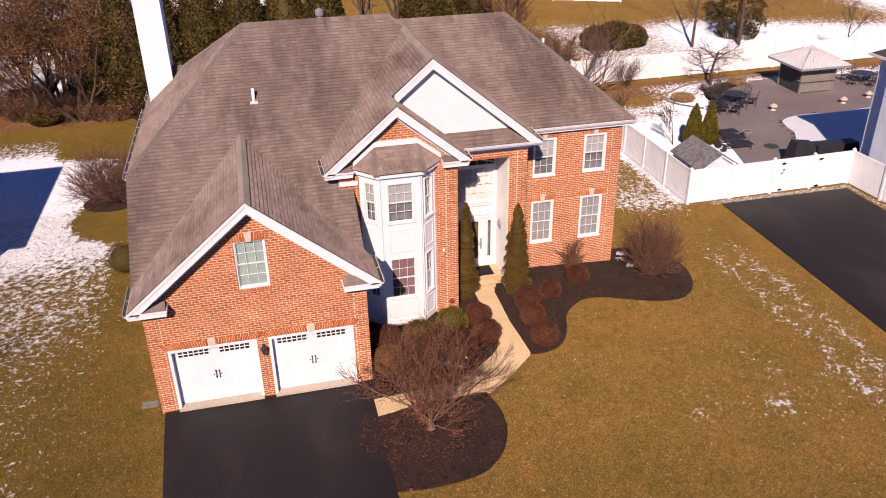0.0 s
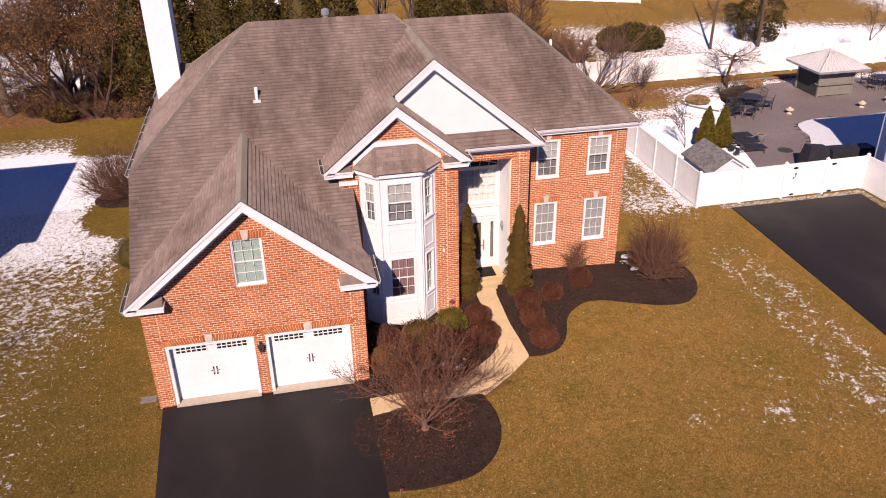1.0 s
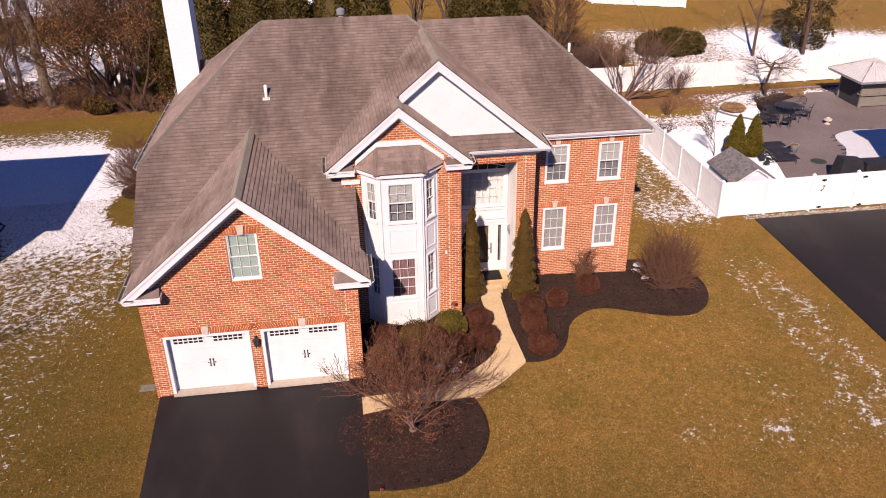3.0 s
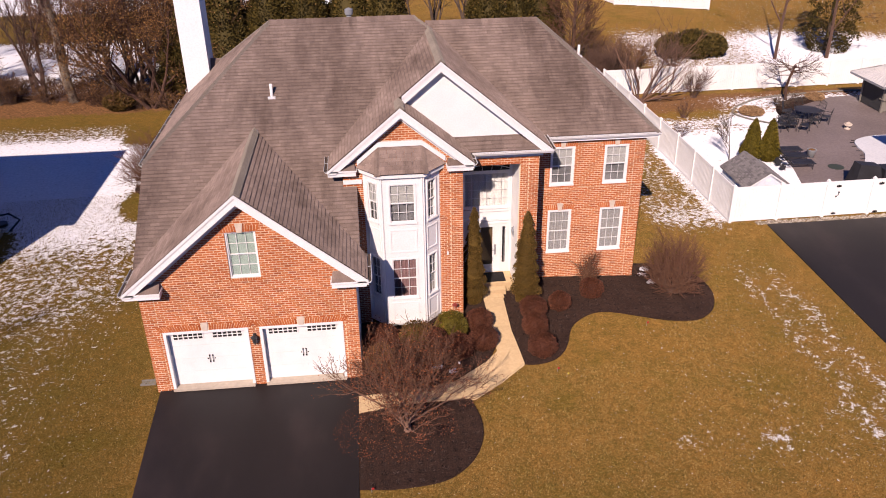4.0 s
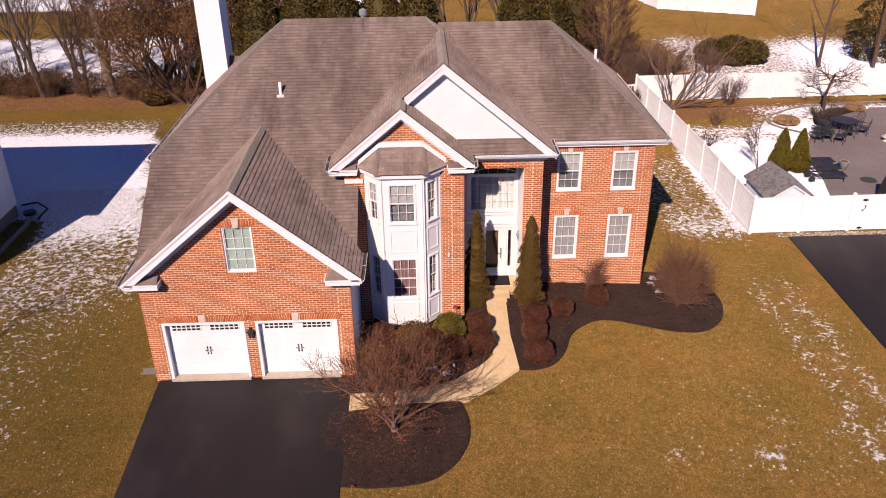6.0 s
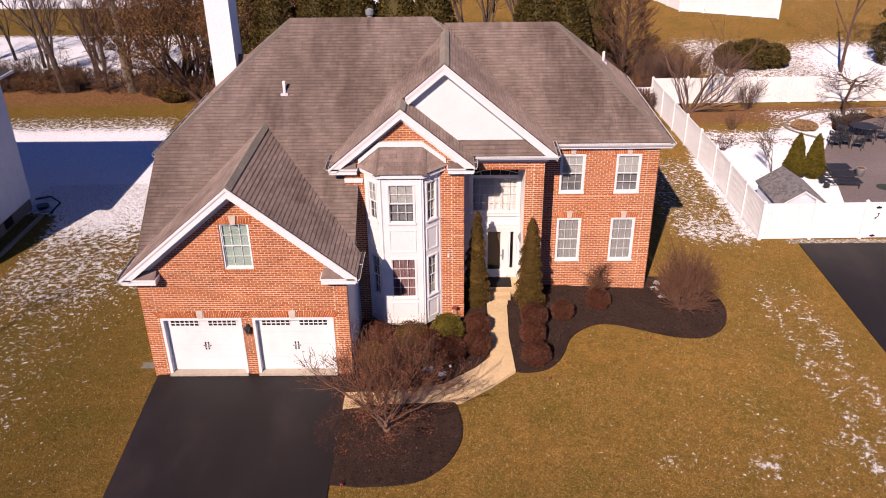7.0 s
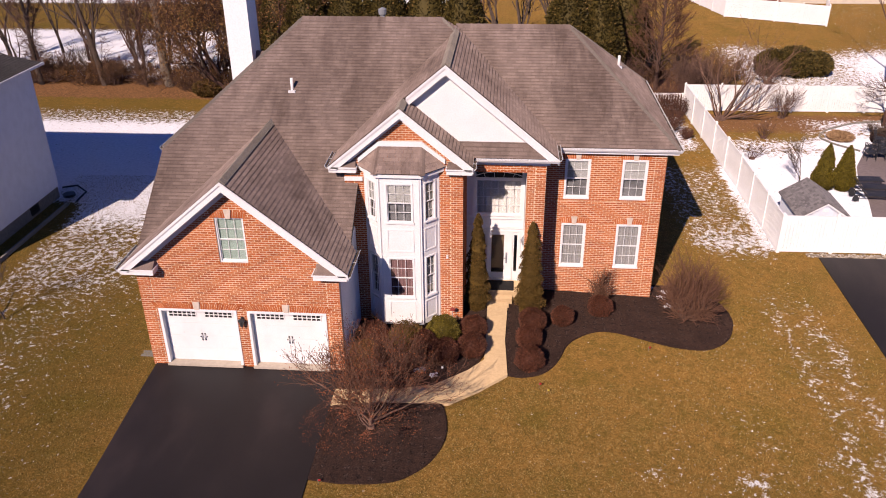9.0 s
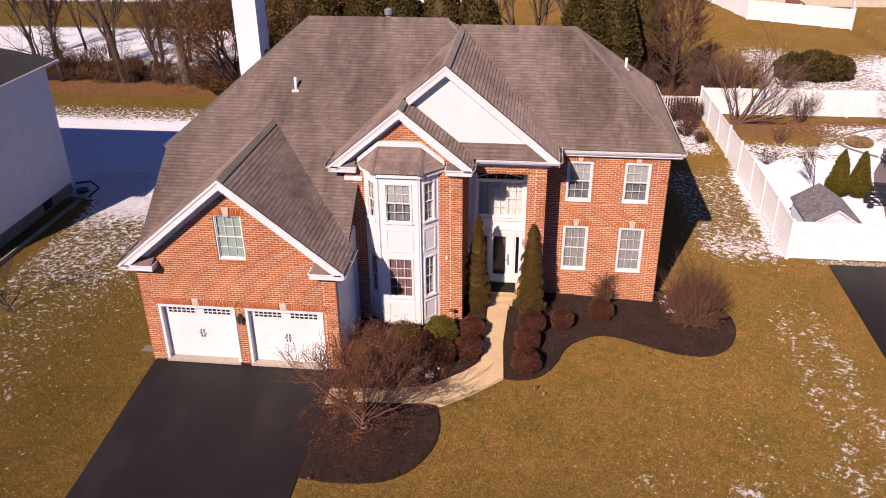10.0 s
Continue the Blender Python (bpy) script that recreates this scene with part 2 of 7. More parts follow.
def lawn_mat():
    """Dormant lawn with leaf litter and thin old snow; the sheet's attributes say how much of each lies where."""
    k = Mat("dormant_lawn", 0.95, spec=0.1)
    blade = k.ramp(k.noise(16, 8, 0.85), [(0.3, (0.055, 0.034, 0.0075)), (0.5, (0.185, 0.11, 0.0265)), (0.7, (0.38, 0.236, 0.078))])
    fine = k.ramp(k.noise(75, 4, 0.8), [(0.32, (0.45, 0.44, 0.4)), (0.5, (1.0, 1.0, 1.0)), (0.68, (1.7, 1.66, 1.6))])
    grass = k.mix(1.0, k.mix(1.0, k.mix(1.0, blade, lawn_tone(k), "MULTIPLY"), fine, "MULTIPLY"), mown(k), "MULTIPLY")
    litter = k.ramp(k.noise(9, 6, 0.8), [(0.3, (0.035, 0.016, 0.007)), (0.5, (0.15, 0.074, 0.031)), (0.7, (0.36, 0.19, 0.088))])
    edge = k.math("ADD", k.attr("litter"), k.math("MULTIPLY", k.math("SUBTRACT", k.noise(2.6, 6, 0.75), 0.5), 1.8))
    ground = k.mix(k.math("MULTIPLY", k.math("SUBTRACT", edge, 0.42), 6.0, True), grass, litter)
    flake = k.math("ADD", k.math("MULTIPLY", k.math("SUBTRACT", k.noise(4.2, 8, 0.74, (0.95, 1.05, 1.0), 0.25), 0.5), 4.6), k.math("MULTIPLY", k.math("SUBTRACT", k.noise(26, 4, 0.7), 0.5), 0.9))
    speck = k.math("ADD", k.math("MULTIPLY", k.attr("snow"), 0.5), k.math("MULTIPLY", k.math("SUBTRACT", k.noise(8.5, 5, 0.62, None, 0.3), 0.5), 5.0))
    cover = k.math("MAXIMUM", k.math("SUBTRACT", k.math("ADD", k.attr("snow"), flake), 0.62), k.math("SUBTRACT", speck, 0.77))
    crisp = k.math("MULTIPLY", cover, 12.0, True)
    white = k.ramp(k.noise(7, 4), [(0.3, (0.58, 0.59, 0.63)), (0.7, (0.76, 0.76, 0.79))])
    k.color(k.mix(crisp, ground, white))
    k.bump(k.math("ADD", k.noise(34, 5, 0.8), k.math("MULTIPLY", crisp, 0.8)), 0.7, 0.03)
    return k.m


ASPHALT, LAWN = asphalt_mat(), lawn_mat()
SNOW = speckled("old_snow", [(0.3, (0.6, 0.61, 0.64)), (0.7, (0.74, 0.74, 0.76))], 8, 0.8, (0.94, 1.03))
PAVER = speckled("grey_brown_patio", [(0.3, (0.175, 0.139, 0.132)), (0.7, (0.26, 0.21, 0.198))], 6, 0.55)

# ---- builders ----
class Form:
    """Collects faces for one mesh."""

    def __init__(self):
        self.v, self.f, self.second = [], [], set()

    def face(self, pts):
        n = len(self.v)
        self.v += [tuple(p) for p in pts]
        self.f.append(tuple(range(n, n + len(pts))))
        return self

    def box(self, x0, x1, y0, y1, z0, z1):
        return self.hexa([(x0, y0, z0), (x1, y0, z0), (x1, y1, z0), (x0, y1, z0), (x0, y0, z1), (x1, y0, z1), (x1, y1, z1), (x0, y1, z1)])

    def hexa(self, p):
        n = len(self.v)
        self.v += [tuple(q) for q in p]
        self.f += [tuple(n + i for i in q) for q in ((0, 3, 2, 1), (4, 5, 6, 7), (0, 1, 5, 4), (1, 2, 6, 5), (2, 3, 7, 6), (3, 0, 4, 7))]
        return self

    def slab(self, pts, depth):
        """A flat polygon with thickness along the vector depth."""
        n, k, d = len(self.v), len(pts), Vector(depth)
        self.v += [tuple(p) for p in pts] + [tuple(Vector(p) + d) for p in pts]
        self.f += [tuple(range(n, n + k)), tuple(range(n + 2 * k - 1, n + k - 1, -1))]
        self.f += [(n + (i + 1) % k, n + i, n + k + i, n + k + (i + 1) % k) for i in range(k)]
        return self

    def tube(self, path, radii, sides=6, caps=True):
        n, prev = len(self.v), None
        path = [Vector(p) for p in path]
        for i, p in enumerate(path):
            d = (path[min(i + 1, len(path) - 1)] - path[max(i - 1, 0)]).normalized()
            a = d.orthogonal().normalized() if prev is None else (prev - d * prev.dot(d)).normalized()
            prev, b = a, d.cross(a)
            r = radii[i] if isinstance(radii, (list, tuple)) else radii
            self.v += [tuple(p + (a * math.cos(2 * math.pi * j / sides) + b * math.sin(2 * math.pi * j / sides)) * r) for j in range(sides)]
        for i in range(len(path) - 1):
            for j in range(sides):
                k = (j + 1) % sides
                self.f.append((n + i * sides + j, n + i * sides + k, n + (i + 1) * sides + k, n + (i + 1) * sides + j))
        if caps:
            self.f += [tuple(n + j for j in range(sides - 1, -1, -1)), tuple(n + (len(path) - 1) * sides + j for j in range(sides))]
        return self

    def lathe(self, profile, at=(0, 0, 0), sides=16):
        n = len(self.v)
        for r, z in profile:
            self.v += [(at[0] + r * math.cos(2 * math.pi * j / sides), at[1] + r * math.sin(2 * math.pi * j / sides), at[2] + z) for j in range(sides)]
        for i in range(len(profile) - 1):
            for j in range(sides):
                k = (j + 1) % sides
                self.f.append((n + i * sides + j, n + i * sides + k, n + (i + 1) * sides + k, n + (i + 1) * sides + j))
        self.f += [tuple(n + j for j in range(sides - 1, -1, -1)), tuple(n + (len(profile) - 1) * sides + j for j in range(sides))]
        return self

    def mesh(self, name, mat, smooth=False, other=None):
        me = bpy.data.meshes.new(name)
        me.from_pydata(self.v, [], self.f)
        me.materials.append(mat)
        if other:
            me.materials.append(other)
            me.polygons.foreach_set("material_index", [int(i in self.second) for i in range(len(self.f))])
        if smooth:
            me.polygons.foreach_set("use_smooth", [True] * len(me.polygons))
        me.validate()
        return me


def placed(ob):
    """The pose of an object in the world, from its own and its parents' settings."""
    return ob.matrix_basis if ob.parent is None else placed(ob.parent) @ ob.matrix_parent_inverse @ ob.matrix_basis


def part(name, form, mat, parent=None, label="", smooth=False, pose_in=None):
    """One mesh object, under a thing or a part. Its points are in the world's metres, or in pose_in's."""
    ob = new(name, form.mesh(name, mat, smooth) if isinstance(form, Form) else form)
    if pose_in is not None:
        ob.matrix_basis = pose_in
    if parent is not None:
        ob.parent = parent
        ob.matrix_parent_inverse = placed(parent).inverted()
    if label:
        ob["label"] = label
    return ob


def thing(name, at, label, category, group="", kind=""):
    ob = new(name)
    ob.matrix_basis = Matrix.Translation(at)
    ob.empty_display_size = 0.2
    return tagged(ob, label, category, group, kind)


def smooth01(v):
    v = min(1.0, max(0.0, v))
    return v * v * (3 - 2 * v)


def gz(x, y):
    """Height of the ground."""
    z = -0.06 - 0.5 * smooth01((x - 7) / 14) - 0.2 * smooth01((-4 - x) / 10) - 0.1 * smooth01((20 - y) / 6)
    z += 0.12 * smooth01(1 - math.hypot(max(0, abs(x - 5) - 9), max(0, abs(y - 28) - 6)) / 4) * smooth01((x - 3) / 3)
    z += 0.9 * smooth01((y - 54) / 30) * smooth01((x + 5) / 25) + 1.2 * smooth01((y - 85) / 120)
    return z


def clip(poly, a, b, c):
    """The part of a convex 2D polygon where a*x + b*y <= c."""
    out = []
    for i, p in enumerate(poly):
        q = poly[(i + 1) % len(poly)]
        dp, dq = a * p[0] + b * p[1] - c, a * q[0] + b * q[1] - c
        if dp <= 0:
            out.append(p)
        if dp * dq < 0:
            t = dp / (dp - dq)
            out.append((p[0] + (q[0] - p[0]) * t, p[1] + (q[1] - p[1]) * t))
    return out


def inside(poly, hull):
    """A convex polygon cut down to a convex hull given counter-clockwise."""
    for i, p in enumerate(hull):
        q = hull[(i + 1) % len(hull)]
        a, b = q[1] - p[1], p[0] - q[0]
        poly = clip(poly, a, b, a * p[0] + b * p[1])
        if len(poly) < 3:
            return []
    return poly


def ccw(poly):
    area = sum(p[0] * q[1] - q[0] * p[1] for p, q in zip(poly, poly[1:] + poly[:1]))
    return poly if area > 0 else poly[::-1]


TAB_W, TAB_H = 0.305, 0.143


def roof_plane(house, name, hulls, height, uphill, count_as_parts=0, label=""):
    """A shingled slope. hulls: convex outlines in plan; height(x, y): the slope; uphill: plan direction, one of the axes."""
    ux, uy = uphill
    deck, field, singles = Form(), Form(), []
    g = 0.5
    rise = math.hypot(1, height(ux, uy) - height(0, 0))
    z_of = lambda s, t: Vector((s * uy + t * ux, -s * ux + t * uy, height(s * uy + t * ux, -s * ux + t * uy)))
    slope = height(ux, uy) - height(0, 0)
    nrm = Vector((-ux * slope, -uy * slope, 1)).normalized()
    step = TAB_H / rise
    for hull in hulls:
        flat = ccw([(x * uy - y * ux, x * ux + y * uy) for x, y in hull])
        deck.slab([z_of(s, t) - nrm * 0.012 for s, t in flat], tuple(nrm * -0.11))
        s0, s1 = min(p[0] for p in flat), max(p[0] for p in flat)
        t0, t1 = min(p[1] for p in flat), max(p[1] for p in flat)
        for row in range(math.floor(t0 / step), math.ceil(t1 / step)):
            rng = random.Random(row * 7919 + int(100 * abs(ux)) + int(slope * 100))
            shift = (row % 2) * TAB_W * 0.5 + rng.uniform(-0.05, 0.05)
            for col in range(math.floor((s0 - shift) / TAB_W), math.ceil((s1 - shift) / TAB_W)):
                a = col * TAB_W + shift
                quad = [(a, row * step), (a + TAB_W - 0.0025, row * step), (a + TAB_W - 0.0025, (row + 1) * step + 0.004), (a, (row + 1) * step + 0.004)]
                quad = inside(quad, flat)
                if len(quad) < 3:
                    continue
                tip = 0.01 + 0.005 * ((col * 31 + row * 17) % 5) / 5
                top = [z_of(s, t) + nrm * (tip * (1 - (t - row * step) / step)) for s, t in quad]
                target = field
                if len(singles) < count_as_parts and len(quad) == 4:
                    target = Form()
                    singles.append(target)
                # The strip above the cut takes the darker, painted course shadow.
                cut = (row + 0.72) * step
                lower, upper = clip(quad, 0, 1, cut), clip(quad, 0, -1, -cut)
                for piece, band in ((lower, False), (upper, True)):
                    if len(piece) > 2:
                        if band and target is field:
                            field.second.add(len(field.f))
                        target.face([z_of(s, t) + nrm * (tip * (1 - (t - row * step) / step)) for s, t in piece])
                for i in range(len(quad)):
                    j = (i + 1) % len(quad)
                    if abs(quad[i][1] - row * step) < 1e-5 and abs(quad[j][1] - row * step) < 1e-5:
                        target.face([top[j], top[i], top[i] - nrm * (tip + 0.004), top[j] - nrm * (tip + 0.004)])
    base = part(name, deck, UNDERLAY, house, label)
    if field.v:
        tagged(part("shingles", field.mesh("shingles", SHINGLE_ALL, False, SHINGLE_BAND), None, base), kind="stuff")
    for form in singles:
        part("shingle", form, SHINGLE_ONE, base)
    return base


def ridge_caps(roof, a, b, width=0.16, mat=None):
    """Bent cap shingles laid one over the next along a ridge or hip."""
    a, b = Vector(a), Vector(b)
    d = b - a
    n = max(1, int(d.length / 0.26))
    side = Vector((d.y, -d.x, 0)).normalized() * width
    up = side.cross(d).normalized()
    if up.z < 0:
        up = -up
    form = Form()
    sag = Vector((0, 0, -0.8 * width))
    p0, p1 = Vector((0, 0, 0)), d / n * 1.12
    for q in ((p0, 0.02), (p1, 0.006)):
        form.v += [tuple(q[0] + side + sag + up * q[1]), tuple(q[0] + up * (q[1] + 0.012)), tuple(q[0] - side + sag + up * q[1])]
    form.f += [(0, 1, 4, 3), (1, 2, 5, 4), (0, 2, 1)]
    me = form.mesh("ridge_cap", mat or SHINGLE_ONE)
    for i in range(n):
        part("ridge_cap", me, None, roof, pose_in=Matrix.Translation(a + d * (i / n)))


def solid_spans(spans, holes, lo, hi):
    """Cut the holes (u0, u1, z0, z1) that reach into lo..hi out of the spans."""
    for u0, u1, z0, z1 in holes:
        if z1 <= lo + 0.005 or z0 >= hi - 0.005:
            continue
        out = []
        for a, b in spans:
            if u0 > a:
                out.append((a, min(b, u0)))
            if u1 < b:
                out.append((max(a, u1), b))
        spans = [(a, b) for a, b in out if b - a > 0.01]
    return spans


COURSE, LONG, JOINT = 0.0785, 0.226, 0.019


def brick_wall(house, name, m, u0, u1, z0, z1, holes=(), top=None, singles=0, thick=0.22, label="", quoins=()):
    """A wall of running-bond bricks in its own frame: u along it, z up, -y towards the viewer. top(z): its width at a height; quoins: strips laid proud."""
    back, field, made = Form(), Form(), 0
    unit, todo = None, []
    cuts = sorted({q for h in holes for q in h[2:]})
    rows = math.ceil((z1 - z0) / COURSE)
    for r in range(rows):
        r0, r1 = z0 + r * COURSE, min(z1, z0 + (r + 1) * COURSE)
        marks = [r0] + [c for c in cuts if r0 + 0.004 < c < r1 - 0.004] + [r1]
        for lo, hi in zip(marks, marks[1:]):
            spans = [(u0, u1)]
            if top:
                a, b = top((lo + hi) / 2)
                spans = [(max(u0, a), min(u1, b))]
                if spans[0][1] - spans[0][0] < 0.03:
                    continue
            for a, b in solid_spans(spans, holes, lo, hi):
                back.box(a, b, 0.0, thick, lo, hi)
                edges = [a] + sorted(e for q in quoins for e in q if a + 0.03 < e < b - 0.03) + [b]
                for c, d in zip(edges, edges[1:]):
                    proud = any(q[0] - 0.01 < (c + d) / 2 < q[1] + 0.01 for q in quoins) and r % 6 != 0
                    s0 = c + (0.012 if c > a else 0)
                    u = u0 - (LONG / 2 if r % 2 else 0)
                    u += max(0, math.floor((s0 - u) / LONG)) * LONG
                    if proud:
                        back.box(c, d, -0.0135, 0.0, lo, hi)
                    while u < d - 0.02:
                        s, e = max(s0, u), min(d, u + LONG - JOINT)
                        if e - s > 0.025:
                            todo.append((s, e, lo, hi - (JOINT if hi - lo > 0.04 else 0.004), -0.018 if proud else -0.0045))
                        u += LONG
    wall = part(name, back, MORTAR, house, label, pose_in=m)
    for s, e, lo, hi, y in todo:
        if made < singles and y > -0.01 and abs(e - s - (LONG - JOINT)) < 1e-4 and abs(hi - lo - COURSE + JOINT) < 1e-4:
            unit = unit or Form().box(0, LONG - JOINT, -0.0045, 0.004, 0, COURSE - JOINT).mesh("brick", BRICK_ONE)
            part("brick", unit, None, wall, pose_in=m @ Matrix.Translation((s, 0, lo)))
            made += 1
        else:
            field.box(s, e, y, 0.004, lo, hi)
    tagged(part("bricks", field, BRICK_ALL, wall, pose_in=m), kind="stuff")
    return wall


def soldier_arch(house, m, u0, u1, z, tall=0.2, key=True, name="lintel"):
    """A flat arch of upright bricks with a keystone in the middle."""
    field, mid = Form(), (u0 + u1) / 2
    n = round((u1 - u0) / 0.076)
    w = (u1 - u0) / n
    back = Form().box(u0, u1, -0.006, 0.02, z, z + tall)
    for i in range(n):
        a = u0 + i * w
        if key and abs(a + w / 2 - mid) < 0.11:
            continue
        lean = (a + w / 2 - mid) * 0.09
        field.hexa([(a + 0.004, -0.016, z), (a + w - 0.006, -0.016, z), (a + w - 0.006, 0, z), (a + 0.004, 0, z),
                    (a + 0.004 + lean, -0.016, z + tall), (a + w - 0.006 + lean, -0.016, z + tall), (a + w - 0.006 + lean, 0, z + tall), (a + 0.004 + lean, 0, z + tall)])
    lintel = part(name, back, MORTAR, house, pose_in=m)
    tagged(part("bricks", field, BRICK_ALL, lintel, pose_in=m), kind="stuff")
    if key:
        k = Form().hexa([(mid - 0.075, -0.045, z - 0.015), (mid + 0.075, -0.045, z - 0.015), (mid + 0.075, 0.01, z - 0.015), (mid - 0.075, 0.01, z - 0.015),
                         (mid - 0.115, -0.045, z + tall + 0.08), (mid + 0.115, -0.045, z + tall + 0.08), (mid + 0.115, 0.01, z + tall + 0.08), (mid - 0.115, 0.01, z + tall + 0.08)])
        part("keystone", k, STONE, lintel, "cream stone keystone", pose_in=m)


def window(house, m, w, h, cols=3, rows=2, blind=None, blind_to=0.5, room=None, trim=0.07, sill=True, fixed=False):
    """A double-hung window in its own frame: origin at the sill's middle, -y outward."""
    f = Form()
    a = w / 2
    for x0, x1, z0, z1 in ((-a, -a + trim, 0, h), (a - trim, a, 0, h), (-a + trim, a - trim, h - trim, h), (-a + trim, a - trim, 0, trim)):
        f.box(x0, x1, -0.03, 0.12, z0, z1)
    win = part("window", f, WHITE, house, "white-framed window with white glazing bars", pose_in=m)
    if sill:
        part("sill", Form().box(-a - 0.02, a + 0.02, -0.06, -0.031, -0.02, trim * 0.7), WHITE, win, pose_in=m)
    ia, z0, z1 = a - trim, trim, h - trim
    mid = (z0 + z1) / 2
    parts = (("sash", z0, z1, 0.03),) if fixed else (("lower_sash", z0, mid, 0.05), ("upper_sash", mid, z1, 0.02))
    for name, lo, hi, y in parts:
        s, t, b = Form(), 0.028, 0.0065
        for x0, x1, c0, c1 in ((-ia, -ia + t, lo, hi), (ia - t, ia, lo, hi), (-ia + t, ia - t, hi - t, hi), (-ia + t, ia - t, lo, lo + t)):
            s.box(x0, x1, y - 0.02, y + 0.02, c0, c1)
        for i in range(1, cols):
            x = -ia + 2 * ia * i / cols
            s.box(x - b, x + b, y - 0.01, y + 0.01, lo + t, hi - t)
        for j in range(1, rows):
            z = lo + (hi - lo) * j / rows
            s.box(-ia + t, ia - t, y - 0.0125, y + 0.0125, z - b, z + b)
        part(name, s, WHITE, win, pose_in=m)
        pane = part("pane", Form().face([(-ia + t, y, lo + t), (ia - t, y, lo + t), (ia - t, y, hi - t), (-ia + t, y, hi - t)]), GLASS, win, "clear glass", pose_in=m)
        pane.visible_shadow = False
    part("dark_room", Form().box(-ia, ia, 0.16, 0.18, z0, z1), room or DARK_ROOM, win, "dim room behind the glass", pose_in=m)
    if blind:
        bl, lo = Form(), z1 - (z1 - z0) * blind_to
        if blind in (CURTAIN, ROSE_CURTAIN, SHEER):
            n = 22
            for i in range(n):
                x0, x1 = -ia + 2 * ia * i / n, -ia + 2 * ia * (i + 1) / n
                d0, d1 = 0.1 + 0.03 * math.sin(i * 2.1), 0.1 + 0.03 * math.sin((i + 1) * 2.1)
                bl.face([(x0, d0, lo), (x1, d1, lo), (x1, d1, z1), (x0, d0, z1)])
            part("curtain", bl, blind, win, "hanging pleated curtain", pose_in=m)
        else:
            n = max(4, int((z1 - lo) / 0.05))
            for i in range(n):
                z = lo + (z1 - lo) * i / n
                bl.hexa([(-ia, 0.075, z), (ia, 0.075, z), (ia, 0.11, z + 0.012), (-ia, 0.11, z + 0.012), (-ia, 0.075, z + 0.045), (ia, 0.075, z + 0.045), (ia, 0.1, z + 0.05), (-ia, 0.1, z + 0.05)])
            part("blind", bl, blind, win, "lowered slatted blind", pose_in=m)
    return win


def wall_pose(x, y, z=0.0, yaw=0.0):
    return pose(x, y, z, 0, 0, yaw)

# ---- the ground ----
def snow_amount(x, y):
    """How much of the ground old snow covers, from below 0 (none) to 1 (all)."""
    def soft(v, w): return smooth01(v / w + 0.5)
    s = -0.75
    left = soft(-5.0 - x - 0.1 * (y - 20), 2.4)
    s += left * (0.7 + 0.46 * soft(y - 25.5, 6) + 0.36 * soft(y - 31, 6) - 0.3 * soft(y - 45.5, 2.5))
    s -= 1.8 * soft(x + 10.8, 2.0) * soft(y - 45.2, 1.5) * soft(-3 - x, 2)
    s += 0.6 * soft(-10.6 - x, 3.5) * soft(y - 33, 6) * soft(46.5 - y, 2)
    s -= 2.6 * left * soft(y - 50.4, 5.0)
    s += 0.25 * soft(-7.4 - x, 2.5) * soft(y - 16.0, 4) * soft(28 - y, 6)
    s -= 1.7 * soft(-13.1 - x, 1.0) * soft(33.8 - y, 1.5)
    lawn = soft(x - 4, 3) * soft(27 - y, 4)
    s += lawn * (0.4 + 0.24 * soft(x - 13, 4))
    for c, k, w in ((18.62, 0.56, 0.8), (19.87, 0.7, 0.7)):
        off = x - c - 0.12 * math.sin(y * 1.7) - 0.08 * math.sin(y * 4.1)
        s += k * soft(0.45 * w - abs(off), w) * soft(27.5 - y, 3) * soft(y - 11, 3)
    for cx, cy, k in ((12.6, 16.36, 0.8), (15.55, 16.3, 1.0), (16.2, 17.95, 0.9), (15.7, 19.3, 0.6), (10.9, 17.75, 0.45), (12.5, 17.75, 0.4), (17.7, 17.45, 0.6), (15.95, 18.75, 0.6), (15.0, 16.5, 0.7)):
        s += 0.85 * k * soft(0.35 - math.hypot(x - cx, (y - cy) * 1.4), 0.7)
    s += 0.15 * soft(0.9 - abs(y - 16.4), 1.0) * soft(x - 11, 3)
    side = soft(x - 15.9, 1.2) * soft(20.2 - x, 0.8) * soft(y - 30.5, 3) * soft(42 - y, 4)
    s += 1.15 * side
    s += 0.38 * soft(x - 16.8, 2) * soft(20.0 - x, 0.6) * soft(y - 26.5, 2) * soft(33 - y, 3)
    yard = soft(x - 20.0, 0.4) * soft(y - 31.5, 0.6) * soft(45.8 - y, 2.5)
    s += (2.1 - 0.85 * soft(y - 43.6, 3) * soft(27 - x, 3)) * yard
    s += 1.5 * soft(x - 16.4, 1) * soft(19.6 - x, 0.8) * soft(y - 43.5, 2) * soft(50.5 - y, 1)
    s -= 2.0 * soft(2.6 - math.hypot(x + 6.2, y - 36.4), 1.2)
    s += 0.9 * soft(x - 27, 4) * soft(y - 45, 1) * soft(50 - y, 2)
    s += 0.7 * soft(x - 20.0, 0.4) * soft(y - 45, 2) * soft(51 - y, 2)
    far = soft(y - 54.0, 2.5) * soft(x - 24.5, 5)
    s += far * (1.45 - 1.45 * soft(y - 69 + 0.3 * (x - 30), 8) * soft(60 - x, 10) + 0.8 * soft(y - 95, 10) + 0.8 * soft(x - 36, 6))
    s += 0.3 * soft(x + 11, 2) * soft(-5.6 - x, 1) * soft(y - 32, 3) * soft(44 - y, 3)
